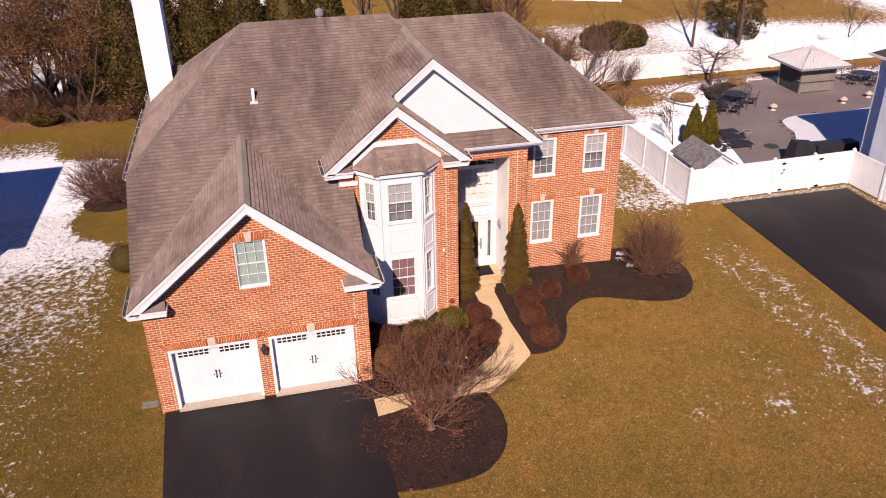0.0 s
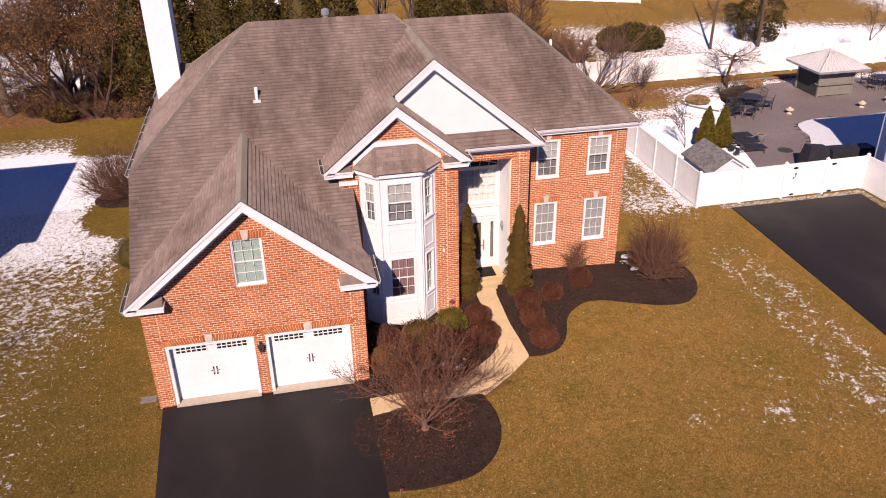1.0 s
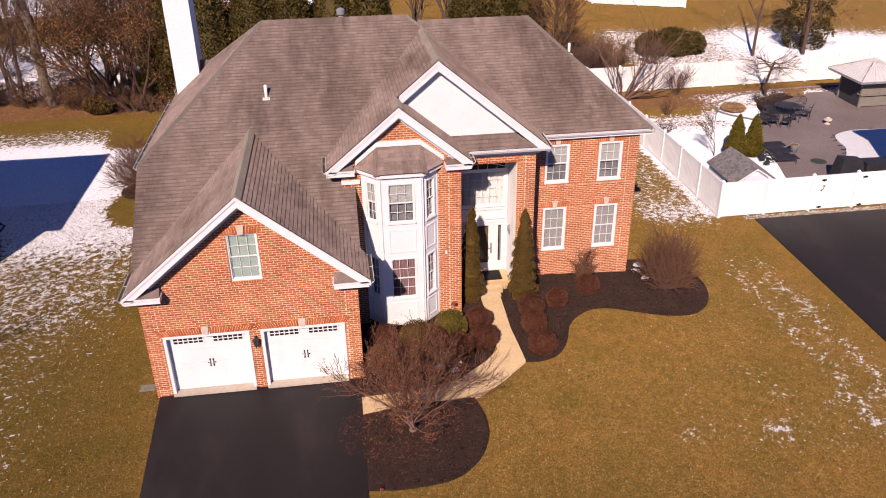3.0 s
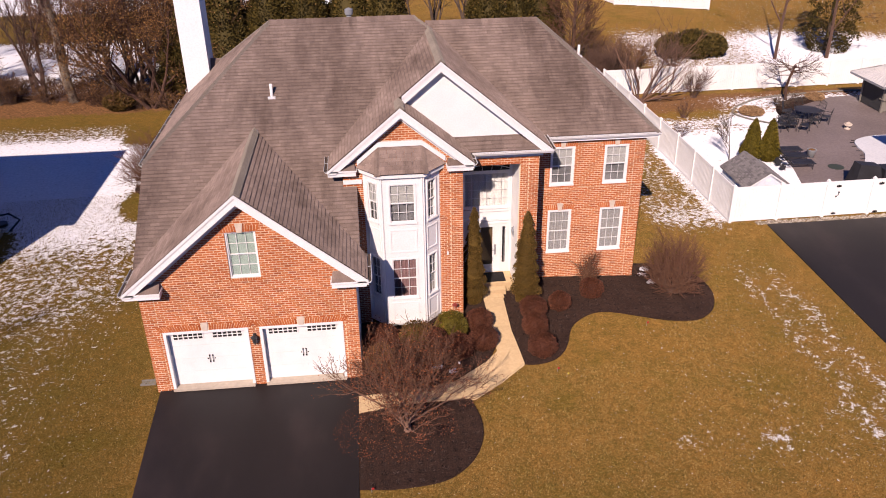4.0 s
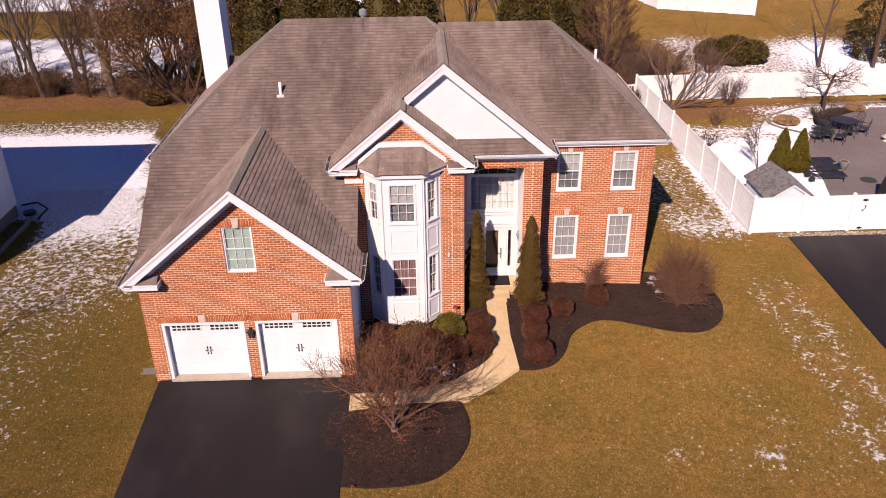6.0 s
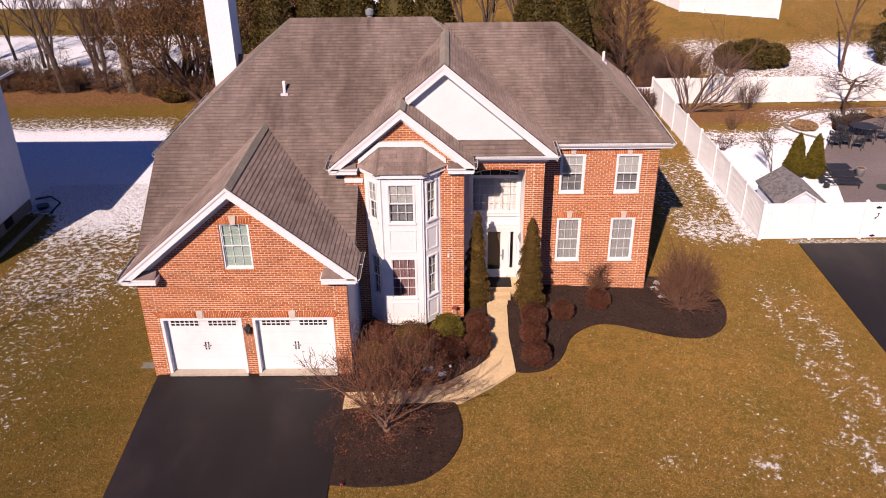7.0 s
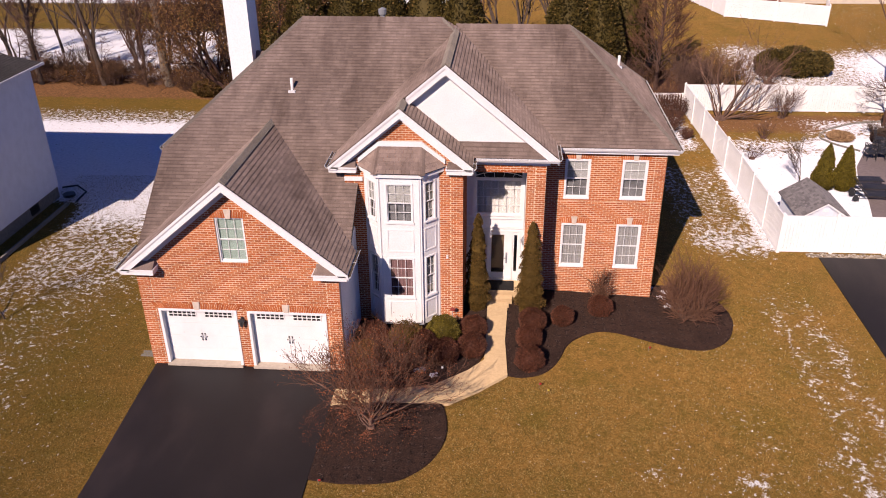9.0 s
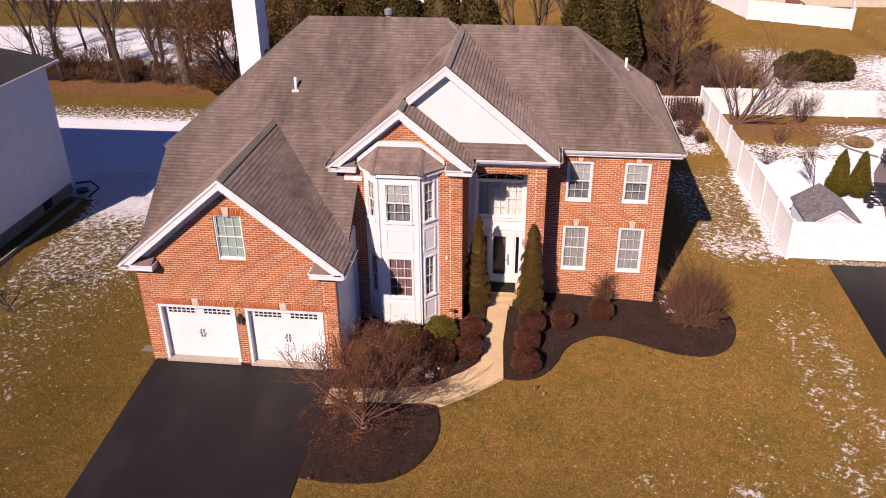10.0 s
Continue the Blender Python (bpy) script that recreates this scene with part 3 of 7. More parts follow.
    s += 3.4 * soft(y - 56.0, 2.5) * soft(4 - x, 8) * (1.0 - 0.95 * soft(y - 74, 6) + 0.95 * soft(y - 85, 4))
    return s


def litter_amount(x, y):
    a = smooth01((y - 50.4) / 2.2) * smooth01((58.5 - y) / 3) * smooth01((22 - x) / 3)
    b = smooth01((y - 46) / 2.5) * smooth01((51.5 - y) / 0.8) * smooth01((x - 20.2) / 1.0)
    c = smooth01((x - 16.0) / 2) * smooth01((19.8 - x) / 1) * smooth01((y - 43) / 3)
    d = smooth01((y - 51.8) / 0.8) * smooth01((64 - y) / 4) * smooth01((x - 15) / 3) * smooth01((27 - x) / 5)
    return max(a, 0.75 * b, 0.8 * c, 0.8 * d)


def lines(stops):
    out = []
    for (a, step), (b, _) in zip(stops, stops[1:]):
        out += list(np.arange(a, b - 1e-6, step))
    return out + [stops[-1][0]]


def ground_sheet():
    xs = lines([(-1600, 500), (-600, 120), (-120, 12), (-48, 2.0), (-24, 0.5), (34, 1.0), (64, 4), (120, 120), (600, 500), (1600, 1)])
    ys = lines([(-1000, 300), (-100, 20), (0, 2.0), (8, 0.5), (62, 1.0), (100, 8), (220, 100), (620, 500), (2120, 1)])
    me = bpy.data.meshes.new("ground")
    nx = len(xs)
    me.from_pydata([(x, y, gz(x, y)) for y in ys for x in xs], [], [(j * nx + i, j * nx + i + 1, (j + 1) * nx + i + 1, (j + 1) * nx + i) for j in range(len(ys) - 1) for i in range(nx - 1)])
    me.materials.append(LAWN)
    for name, fn in (("snow", snow_amount), ("litter", litter_amount)):
        me.attributes.new(name, "FLOAT", "POINT").data.foreach_set("value", [fn(x, y) for y in ys for x in xs])
    me.polygons.foreach_set("use_smooth", [True] * len(me.polygons))
    tagged(new("ground", me), "dormant olive-brown lawn with thin patches of old snow", "ground", kind="structure")


ground_sheet()


def spline(points, n=6):
    """A closed smooth outline through the points."""
    out, k = [], len(points)
    for i in range(k):
        p0, p1, p2, p3 = (Vector(points[(i + j) % k]) for j in (-1, 0, 1, 2))
        for s in range(n):
            t = s / n
            out.append(tuple(0.5 * (2 * p1 + (p2 - p0) * t + (2 * p0 - 5 * p1 + 4 * p2 - p3) * t * t + (3 * p1 - p0 - 3 * p2 + p3) * t ** 3)))
    return out


def laid(name, outline, mat, lift, label, category, bumpy=0.0, skirt=0.15, cell=0.35, kind="structure"):
    """A sheet of the given outline that follows the ground."""
    bm = bmesh.new()
    bm.faces.new([bm.verts.new((x, y, 0)) for x, y in outline])
    if bm.faces[:] and bm.faces[:][0].normal.z < 0:
        bmesh.ops.reverse_faces(bm, faces=bm.faces[:])
    for axis in (0, 1):
        vals = [p[axis] for p in outline]
        c = math.floor(min(vals) / cell) * cell + cell
        while c < max(vals):
            nrm = (1, 0, 0) if axis == 0 else (0, 1, 0)
            bmesh.ops.bisect_plane(bm, geom=bm.verts[:] + bm.edges[:] + bm.faces[:], plane_co=(c + 0.001, 0, 0) if axis == 0 else (0, c + 0.001, 0), plane_no=nrm)
            c += cell
    bm.normal_update()
    rim = [e for e in bm.edges if e.is_boundary]
    rim_v = {v for e in rim for v in e.verts}
    for v in bm.verts:
        b = 0 if v in rim_v else bumpy * (0.5 + noise.noise((v.co.x * 0.9, v.co.y * 0.9, 3.0)) + 0.5 * noise.noise((v.co.x * 3, v.co.y * 3, 1.0)))
        v.co.z = gz(v.co.x, v.co.y) + lift + b
    out = bmesh.ops.extrude_edge_only(bm, edges=rim)
    for v in [g for g in out["geom"] if isinstance(g, bmesh.types.BMVert)]:
        v.co.z -= skirt
    bmesh.ops.recalc_face_normals(bm, faces=bm.faces[:])
    me = bpy.data.meshes.new(name)
    bm.to_mesh(me)
    bm.free()
    if me.polygons[0].normal.z < 0:
        me.flip_normals()
    me.materials.append(mat)
    return tagged(new(name, me), label, category, kind=kind)


def curve(points, n=5):
    """An open smooth line through the points."""
    pts = [Vector(p) for p in points]
    out = []
    for i in range(len(pts) - 1):
        p0, p1, p2, p3 = pts[max(0, i - 1)], pts[i], pts[i + 1], pts[min(len(pts) - 1, i + 2)]
        for k in range(n):
            t = k / n
            out.append(tuple(0.5 * (2 * p1 + (p2 - p0) * t + (2 * p0 - 5 * p1 + 4 * p2 - p3) * t * t + (3 * p1 - p0 - 3 * p2 + p3) * t ** 3)))
    return out + [tuple(pts[-1])]


laid("driveway", [(-3.8, 20.56), (2.62, 20.56), (2.6, 8.0), (-3.4, 8.0), (-3.6, 15.0)], ASPHALT, 0.045, "black sealed asphalt driveway in front of the garage", "driveway")
laid("neighbour_driveway", [(21.75, 30.75), (28.75, 30.75), (28.75, 8.0), (21.2, 8.0), (21.55, 21.0)], ASPHALT, 0.045, "black sealed asphalt driveway beside a white fence", "driveway")
laid("planting_bed", [(2.62, 15.45), (2.62, 20.5), (2.62, 23.85), (6.5, 23.85), (6.5, 25.3), (7.6, 25.3), (7.55, 22.6), (7.4, 21.5)] + curve([(6.2, 18.9), (6.4, 17.9), (6.3, 17.0), (5.9, 16.2), (5.2, 15.6), (4.4, 15.4), (3.5, 15.35)]), MULCH, 0.05, "black mulch bed round a bare ornamental maple", "planting bed", 0.05)
laid("planting_bed", [(8.05, 22.4)] + curve([(8.2, 20.5), (8.7, 20.45), (9.3, 20.65), (9.75, 21.1), (10.05, 21.7), (10.3, 22.4), (10.7, 22.95), (11.4, 23.45), (12.1, 23.5), (12.9, 23.25), (13.9, 22.9), (14.7, 22.8), (15.4, 22.95), (16.1, 23.55), (16.5, 24.3), (16.7, 25.2), (16.5, 26.2), (15.8, 26.8), (14.8, 27.2)]) + [(13.72, 27.2), (13.72, 26.3), (9.3, 26.3), (9.3, 25.3), (8.1, 25.3)], MULCH, 0.05, "black mulch bed with a curved edge along the brick front", "planting bed", 0.05)
laid("front_walk", [(2.64, 18.62), (4.2, 18.86), (6.35, 18.9), (7.3, 19.6), (8.22, 20.45), (8.12, 22.4), (8.2, 24.75), (7.44, 24.75), (7.44, 22.6), (7.42, 21.2), (6.9, 20.6), (5.8, 19.75), (4.4, 19.5), (2.64, 19.4)], CONCRETE, 0.11, "tan concrete walk from the drive to the front steps", "walkway", cell=0.6)

# ---- the house ----
HOUSE = thing("house", (5, 27, 0), "two-storey red brick house with white trim and brown shingle roof", "house")
SL = 0.72

slope_left = lambda x, y: 9.80 - SL * (29.77 - y)
slope_left_back = lambda x, y: 9.80 - SL * (y - 29.77)
slope_left_hip = lambda x, y: 9.80 + 0.843 * x
slope_mid_hip = lambda x, y: 9.80 - 0.843 * (x - 5.42)
slope_right = lambda x, y: 9.42 - 0.74 * (30.45 - y)
slope_right_back = lambda x, y: 9.42 - 0.74 * (y - 30.45)
slope_right_hip = lambda x, y: 9.42 - 0.872 * (x - 10.3)
GP = 0.83
slope_gl = lambda x, y: 6.97 - GP * (-0.49 - x)
slope_gr = lambda x, y: 6.97 - GP * (x + 0.49)
slope_wl = lambda x, y: 9.42 - GP * (5.92 - x)
slope_wr = lambda x, y: 9.42 - GP * (x - 5.92)
slope_br = lambda x, y: 8.23 - GP * (x - 4.485)

R1 = roof_plane(HOUSE, "roof_slope", [[(-4.2, 21.6), (2.95, 21.6), (2.95, 29.77), (0, 29.77), (-4.2, 24.85)], [(2.95, 24.6), (5.9, 24.6), (6.3, 27.5), (6.3, 28.77), (5.42, 29.77), (2.95, 29.77)]], slope_left, (0, 1), label="brown shingle slope with darker streaks")
R2 = roof_plane(HOUSE, "roof_slope", [[(-4.2, 24.85), (0, 29.77), (-4.2, 34.7)]], slope_left_hip, (1, 0))
roof_plane(HOUSE, "roof_slope", [[(-4.2, 34.7), (0, 29.77), (5.42, 29.77), (9.0, 34.7)]], slope_left_back, (0, -1))
R4 = roof_plane(HOUSE, "roof_slope", [[(5.42, 29.77), (6.5, 28.55), (6.5, 31.0)]], slope_mid_hip, (-1, 0))
R5 = roof_plane(HOUSE, "roof_slope", [[(6.0, 25.95), (14.12, 25.95), (10.3, 30.45), (5.95, 30.45)]], slope_right, (0, 1), label="brown shingle slope with darker streaks")
R6 = roof_plane(HOUSE, "roof_slope", [[(14.12, 25.95), (14.12, 34.95), (10.3, 30.45)]], slope_right_hip, (-1, 0))
roof_plane(HOUSE, "roof_slope", [[(5.95, 30.45), (10.3, 30.45), (14.12, 34.95), (5.95, 34.95)]], slope_right_back, (0, -1))
R8 = roof_plane(HOUSE, "garage_roof_slope", [[(-4.17, 20.1), (-0.49, 20.1), (-0.49, 25.9), (-4.17, 21.65)]], slope_gl, (1, 0))
roof_plane(HOUSE, "garage_roof_slope", [[(-0.49, 20.1), (3.16, 20.1), (3.16, 21.65), (-0.49, 25.9)]], slope_gr, (-1, 0), 300)
roof_plane(HOUSE, "gable_roof_slope", [[(2.03, 23.48), (4.485, 23.48), (4.485, 27.65), (2.03, 24.9)], [(4.485, 24.44), (5.92, 24.44), (5.92, 30.4), (4.485, 27.65)]], slope_wl, (1, 0))
R11 = roof_plane(HOUSE, "gable_roof_slope", [[(5.92, 24.44), (9.77, 24.44), (9.77, 26.15), (5.92, 30.5)]], slope_wr, (-1, 0))
R12 = roof_plane(HOUSE, "gable_roof_slope", [[(4.485, 23.48), (6.88, 23.48), (6.88, 24.72), (4.485, 24.72)]], slope_br, (-1, 0))
pent = lambda x, y: 6.215 + 1.6 * (y - 24.42)
roof_plane(HOUSE, "pent_roof", [[(6.3, 24.42), (9.6, 24.42), (9.25, 24.72), (6.3, 24.72)]], pent, (0, 1))

up = 0.02
ridge_caps(R1, (0, 29.77, 9.80 + up), (5.42, 29.77, 9.80 + up))
ridge_caps(R1, (-4.2, 24.85, 6.26 + up), (0, 29.77, 9.80 + up), 0.1, HIP_GREY)
ridge_caps(R5, (5.9, 30.45, 9.42 + up), (10.3, 30.45, 9.42 + up))
ridge_caps(R5, (14.12, 25.95, 6.09 + up), (10.3, 30.45, 9.42 + up), 0.1, HIP_GREY)
ridge_caps(R2, (-4.2, 34.7, 6.26 + up), (0, 29.77, 9.80 + up), 0.1, HIP_GREY)
ridge_caps(R6, (14.12, 34.95, 6.09 + up), (10.3, 30.45, 9.42 + up), 0.1, HIP_GREY)
ridge_caps(R8, (-0.49, 20.1, 6.96 + up), (-0.49, 25.9, 6.96 + up), 0.16, RIDGE_GREY)
ridge_caps(R11, (5.92, 24.44, 9.43 + up), (5.92, 29.6, 9.43 + up), 0.16, RIDGE_GREY)
ridge_caps(R12, (4.485, 23.48, 8.24 + up), (4.485, 24.4, 8.24 + up), 0.16, RIDGE_GREY)
ridge_caps(R4, (5.42, 29.77, 9.8 + up), (5.9, 29.3, 9.43 + up), 0.13, RIDGE_GREY)

# garage front
MG = wall_pose(0, 20.52)
D1, D2 = (-3.36, -0.72), (-0.37, 2.27)
GW = (-1.01, -0.09, 4.0, 5.58)
gable_span = lambda z: (-0.49 - (6.8 - z) / GP, -0.49 + (6.8 - z) / GP) if z > 3.9 else (-9, 9)
brick_wall(HOUSE, "garage_front_wall", MG, -3.87, 2.77, -0.25, 6.7, [(D1[0], D1[1], -1, 2.22), (D2[0], D2[1], -1, 2.22), (D1[0] - 0.08, D1[1] + 0.08, 2.2, 2.42), (D2[0] - 0.08, D2[1] + 0.08, 2.2, 2.42), GW, (GW[0] - 0.08, GW[1] + 0.08, 5.58, 5.78), (GW[0] - 0.02, GW[1] + 0.02, 3.9, 4.0)], gable_span, 300, label="red brick garage front with a gable", quoins=[(-3.87, -3.45), (2.36, 2.77)])
part("gable_backing", Form().slab([(-3.7, 20.75, 3.9), (2.6, 20.75, 3.9), (-0.49, 20.75, 6.6)], (0, 0.02, 0)), UNDERLAY, HOUSE)
for d in (D1, D2):
    soldier_arch(HOUSE, MG, d[0] - 0.08, d[1] + 0.08, 2.22)
soldier_arch(HOUSE, MG, GW[0] - 0.08, GW[1] + 0.08, 5.58)
soldier_arch(HOUSE, MG, GW[0] - 0.02, GW[1] + 0.02, 3.9, 0.1, False, "brick_sill")
window(HOUSE, wall_pose(-0.55, 20.585, 4.0), 0.92, 1.58, 3, 2, GREEN_BLIND, 1.0, trim=0.045, sill=False)


def garage_door(x0, x1):
    j = 0.09
    f = Form()
    for a, b, c, d in ((x0, x0 + j, 0.0, 2.22), (x1 - j, x1, 0.0, 2.22), (x0 + j, x1 - j, 2.22 - j, 2.22)):
        f.box(a, b, 20.49, 20.74, c, d)
    door = part("garage_door", f, WHITE, HOUSE, "white carriage-style garage door with small top panes")
    y, a, b = 20.7, x0 + j, x1 - j
    for k in range(4):
        z0, z1 = 0.06 + k * 0.5, 0.06 + (k + 1) * 0.5 - 0.006
        p = Form().box(a, b, y, y + 0.05, z0, z1)
        if k < 3:
            n = 4
            w = (b - a) / n
            for i in range(n):
                p.box(a + i * w + 0.05, a + (i + 1) * w - 0.05, y - 0.003, y - 0.0005, z0 + 0.06, z1 - 0.06)
        part("panel", p, DOOR_WHITE, door)
    mid = (a + b) / 2
    for c in (a + (mid - a) / 2, mid + (b - mid) / 2):
        w, z0, z1 = 0.93, 1.8, 2.02
        part("pane", Form().box(c - w / 2, c + w / 2, y - 0.012, y - 0.001, z0, z1), BLACK, door, "dark small panes")
        bars = Form()
        for i in range(7):
            x = c - w / 2 + w * i / 6
            bars.box(x - 0.016, x + 0.016, y - 0.022, y - 0.013, z0 - 0.02, z1 + 0.02)
        for z in (z0, (z0 + z1) / 2, z1):
            bars.box(c - w / 2, c + w / 2, y - 0.024, y - 0.014, z - 0.014, z + 0.014)
        part("grille", bars, DOOR_WHITE, door)
    for s in (-1, 1):
        h = Form().tube([(mid + s * 0.05, y - 0.03, 0.9), (mid + s * 0.05, y - 0.055, 1.02), (mid + s * 0.05, y - 0.03, 1.14)], 0.01, 6)
        h.box(mid + s * 0.05 - 0.02, mid + s * 0.05 + 0.02, y - 0.03, y - 0.001, 0.88, 0.92).box(mid + s * 0.05 - 0.02, mid + s * 0.05 + 0.02, y - 0.03, y - 0.001, 1.12, 1.16)
        h.box(mid + s * 0.09, mid + s * 0.13, y - 0.015, y - 0.001, 1.0, 1.03)
        part("handle", h, BLACK, door, "black pull handle")
    part("threshold", Form().box(x0 + 0.01, x1 - 0.01, 20.4, 20.8, -0.2, 0.055), SLAB, door, "pale concrete threshold")


garage_door(*D1)
garage_door(*D2)

# white-sided outer walls
def sided_wall(name, m, u0, u1, z0, z1, label="", holes=()):
    """Horizontal clapboards in the wall's own frame."""
    wall = part(name, Form().box(u0, u1, 0.02, 0.18, z0, z1), SIDING, HOUSE, label or "white clapboard wall", pose_in=m)
    one = Form().hexa([(u0, -0.014, 0), (u1, -0.014, 0), (u1, 0.019, 0), (u0, 0.019, 0), (u0, 0.0, 0.115), (u1, 0.0, 0.115), (u1, 0.019, 0.115), (u0, 0.019, 0.115)]).mesh("clapboard", SIDING)
    z = z0
    while z < z1 - 0.1:
        part("clapboard", one, None, wall, pose_in=m @ Matrix.Translation((0, 0, z)))
        z += 0.115
    return wall


sided_wall("garage_side_wall", wall_pose(2.75, 20.75, 0, 90), 0, 3.0, -0.2, 3.85)
sided_wall("garage_side_wall", wall_pose(-3.87, 25.5, 0, -90), 0, 4.75, -0.3, 3.85)
sided_wall("side_wall", wall_pose(-3.87, 34.4, 0, -90), 0, 8.9, -0.3, 6.0)
sided_wall("side_wall", wall_pose(13.73, 26.4, 0, 90), 0, 8.6, -0.4, 5.95)
sided_wall("back_wall", wall_pose(13.73, 35.0, 0, 180), 0, 17.4, -0.4, 5.95)
part("upper_left_wall", Form().box(-3.85, 2.5, 25.0, 25.1, 3.8, 6.3), UNDERLAY, HOUSE)

# bay block: brick beside and over the bay
MB = wall_pose(0, 23.75)
bay_gable = lambda z: (4.485 - (8.05 - z) / GP, 4.485 + (8.05 - z) / GP) if z > 5.95 else (-9, 9)
brick_wall(HOUSE, "bay_front_wall", MB, 2.5, 6.55, -0.25, 8.0, [(3.2, 5.72, -1, 6.3)], bay_gable, label="red brick wall round a white bay", quoins=[(6.13, 6.55)])
brick_wall(HOUSE, "entry_side_wall", wall_pose(6.55, 23.754, 0, 90), 0, 2.5, -0.25, 6.0, label="shaded brick side wall of the entry")
part("roof_flashing", Form().box(2.5, 3.12, 23.68, 23.74, 5.58, 5.72), WHITE, HOUSE, "white flashing board")

# white bay
BAY = part("bay", Form().slab([(3.17, 23.76, 0.2), (3.73, 23.16, 0.2), (5.13, 23.16, 0.2), (5.73, 23.76, 0.2)], (0, 0, 0.05)), WHITE, HOUSE, "white two-storey three-sided bay")


def bay_face(p, q, wins, panels):
    """One white face of the bay from p to q in plan, with openings and raised panels."""
    p, q = Vector(p), Vector(q)
    d = q - p
    w = d.length
    m = pose(p.x, p.y, 0, 0, 0, math.degrees(math.atan2(d.y, d.x)))
    f = Form()
    holes = [(w / 2 - a / 2, w / 2 + a / 2, lo, hi) for a, lo, hi, *_ in wins]
    zs = sorted({0.22, 6.02, *(h[2] for h in holes), *(h[3] for h in holes)})
    for lo, hi in zip(zs, zs[1:]):
        for a, b in solid_spans([(0, w)], holes, lo, hi):
            part("face_board", Form().box(a, b, 0.0, 0.12, lo, hi), WHITE, BAY, pose_in=m)
    for a, lo, hi, cols, blind, to, room in wins:
        window(HOUSE, m @ Matrix.Translation((w / 2, 0, lo)), a, hi - lo, cols, 2, blind, to, room, 0.05)
    for lo, hi in panels:
        g, u0, u1, t = Form(), w * 0.5 - (0.47 if w > 1 else 0.27), w * 0.5 + (0.47 if w > 1 else 0.27), 0.05
        for a, b, c, e in ((u0, u0 + t, lo, hi), (u1 - t, u1, lo, hi), (u0 + t, u1 - t, hi - t, hi), (u0 + t, u1 - t, lo, lo + t)):
            g.box(a, b, -0.022, -0.0005, c, e)
        part("panel_moulding", g, WHITE, BAY, pose_in=m)
    for u in (0.0, w):
        part("corner_board", Form().box(u - 0.05, u + 0.05, -0.018, -0.001, 0.22, 6.0), WHITE, BAY, pose_in=m)


up_w, lo_w = (4.27, 5.74), (1.31, 2.94)
bay_face((3.73, 23.16), (5.13, 23.16), [(0.93, *lo_w, 3, ROSE_CURTAIN, 1.0, ROSE_ROOM), (0.93, *up_w, 3, BLIND, 0.5, None)], [(3.16, 4.04), (0.4, 1.16)])
bay_face((3.17, 23.76), (3.73, 23.16), [(0.5, *lo_w, 2, None, 0, None), (0.5, *up_w, 2, BLIND, 0.5, None)], [(3.16, 4.04), (0.4, 1.16)])
bay_face((5.13, 23.16), (5.73, 23.76), [(0.5, *lo_w, 2, BLIND, 0.95, None), (0.5, *up_w, 2, BLIND, 0.95, None)], [(3.16, 4.04), (0.4, 1.16)])
part("cornice", Form().slab([(2.98, 23.76, 5.98), (3.66, 23.02, 5.98), (5.2, 23.02, 5.98), (5.92, 23.76, 5.98)], (0, 0, 0.14)), WHITE, BAY)

# shingled cap of the bay
BR = part("bay_roof", Form().slab([(2.95, 23.76, 6.12), (3.64, 22.98, 6.12), (5.22, 22.98, 6.12), (5.95, 23.76, 6.12)], (0, 0, 0.02)), UNDERLAY, HOUSE, "small brown shingle roof over the bay")
cap = Form()
E0, E1, E2, E3 = Vector((2.93, 23.74, 6.15)), Vector((3.63, 22.96, 6.15)), Vector((5.23, 22.96, 6.15)), Vector((5.97, 23.74, 6.15))
T0, T1 = Vector((3.72, 23.74, 6.86)), Vector((5.17, 23.74, 6.86))
for a, b, c, d in ((E1, E2, T1, T0), (E0, E1, T0, T0), (E2, E3, T1, T1)):
    n = (b - a).cross(d - a).normalized() if (d - a).length else Vector((0, 0, 1))
    rows = 7
    for r in range(rows):
        t0, t1 = r / rows, (r + 1) / rows
        l0, r0, l1, r1 = a.lerp(d, t0), b.lerp(c, t0), a.lerp(d, t1), b.lerp(c, t1)
        k = max(1, int((r0 - l0).length / 0.3))
        stops = [0.0] + [(i + 0.5 * (r % 2) + 0.5) / (k + 1) for i in range(k)] + [1.0]
        for s0, s1 in zip(stops, stops[1:]):
            q = [l0.lerp(r0, s0) + n * 0.014, l0.lerp(r0, s1 - 0.004) + n * 0.014, l1.lerp(r1, s1 - 0.004) + n * 0.004, l1.lerp(r1, s0) + n * 0.004]
            cap.face(q).face([q[1], q[0], q[0] - n * 0.02, q[1] - n * 0.02])
tagged(part("shingles", cap, SHINGLE_PALE, BR), kind="stuff")
for a, b in ((E1, T0), (E2, T1)):
    ridge_caps(BR, a + Vector((0, 0, 0.03)), b + Vector((0, 0, 0.03)), 0.1)


def board(name, a, b, tall, y0, y1, mat=None, label="", parent=None):
    """A straight board in an upright plane from a to b (x, z along its upper edge)."""
    f = Form().hexa([(a[0], y0, a[1] - tall), (b[0], y0, b[1] - tall), (b[0], y1, b[1] - tall), (a[0], y1, a[1] - tall), (a[0], y0, a[1]), (b[0], y0, b[1]), (b[0], y1, b[1]), (a[0], y1, a[1])])
    return part(name, f, mat or WHITE, parent or HOUSE, label)


for a, b in (((3.0, 6.42), (3.72, 7.02)), ((3.72, 7.02), (5.17, 7.02)), ((5.17, 7.02), (5.95, 6.42))):
    board("bay_roof_trim", a, b, 0.17, 23.66, 23.742)


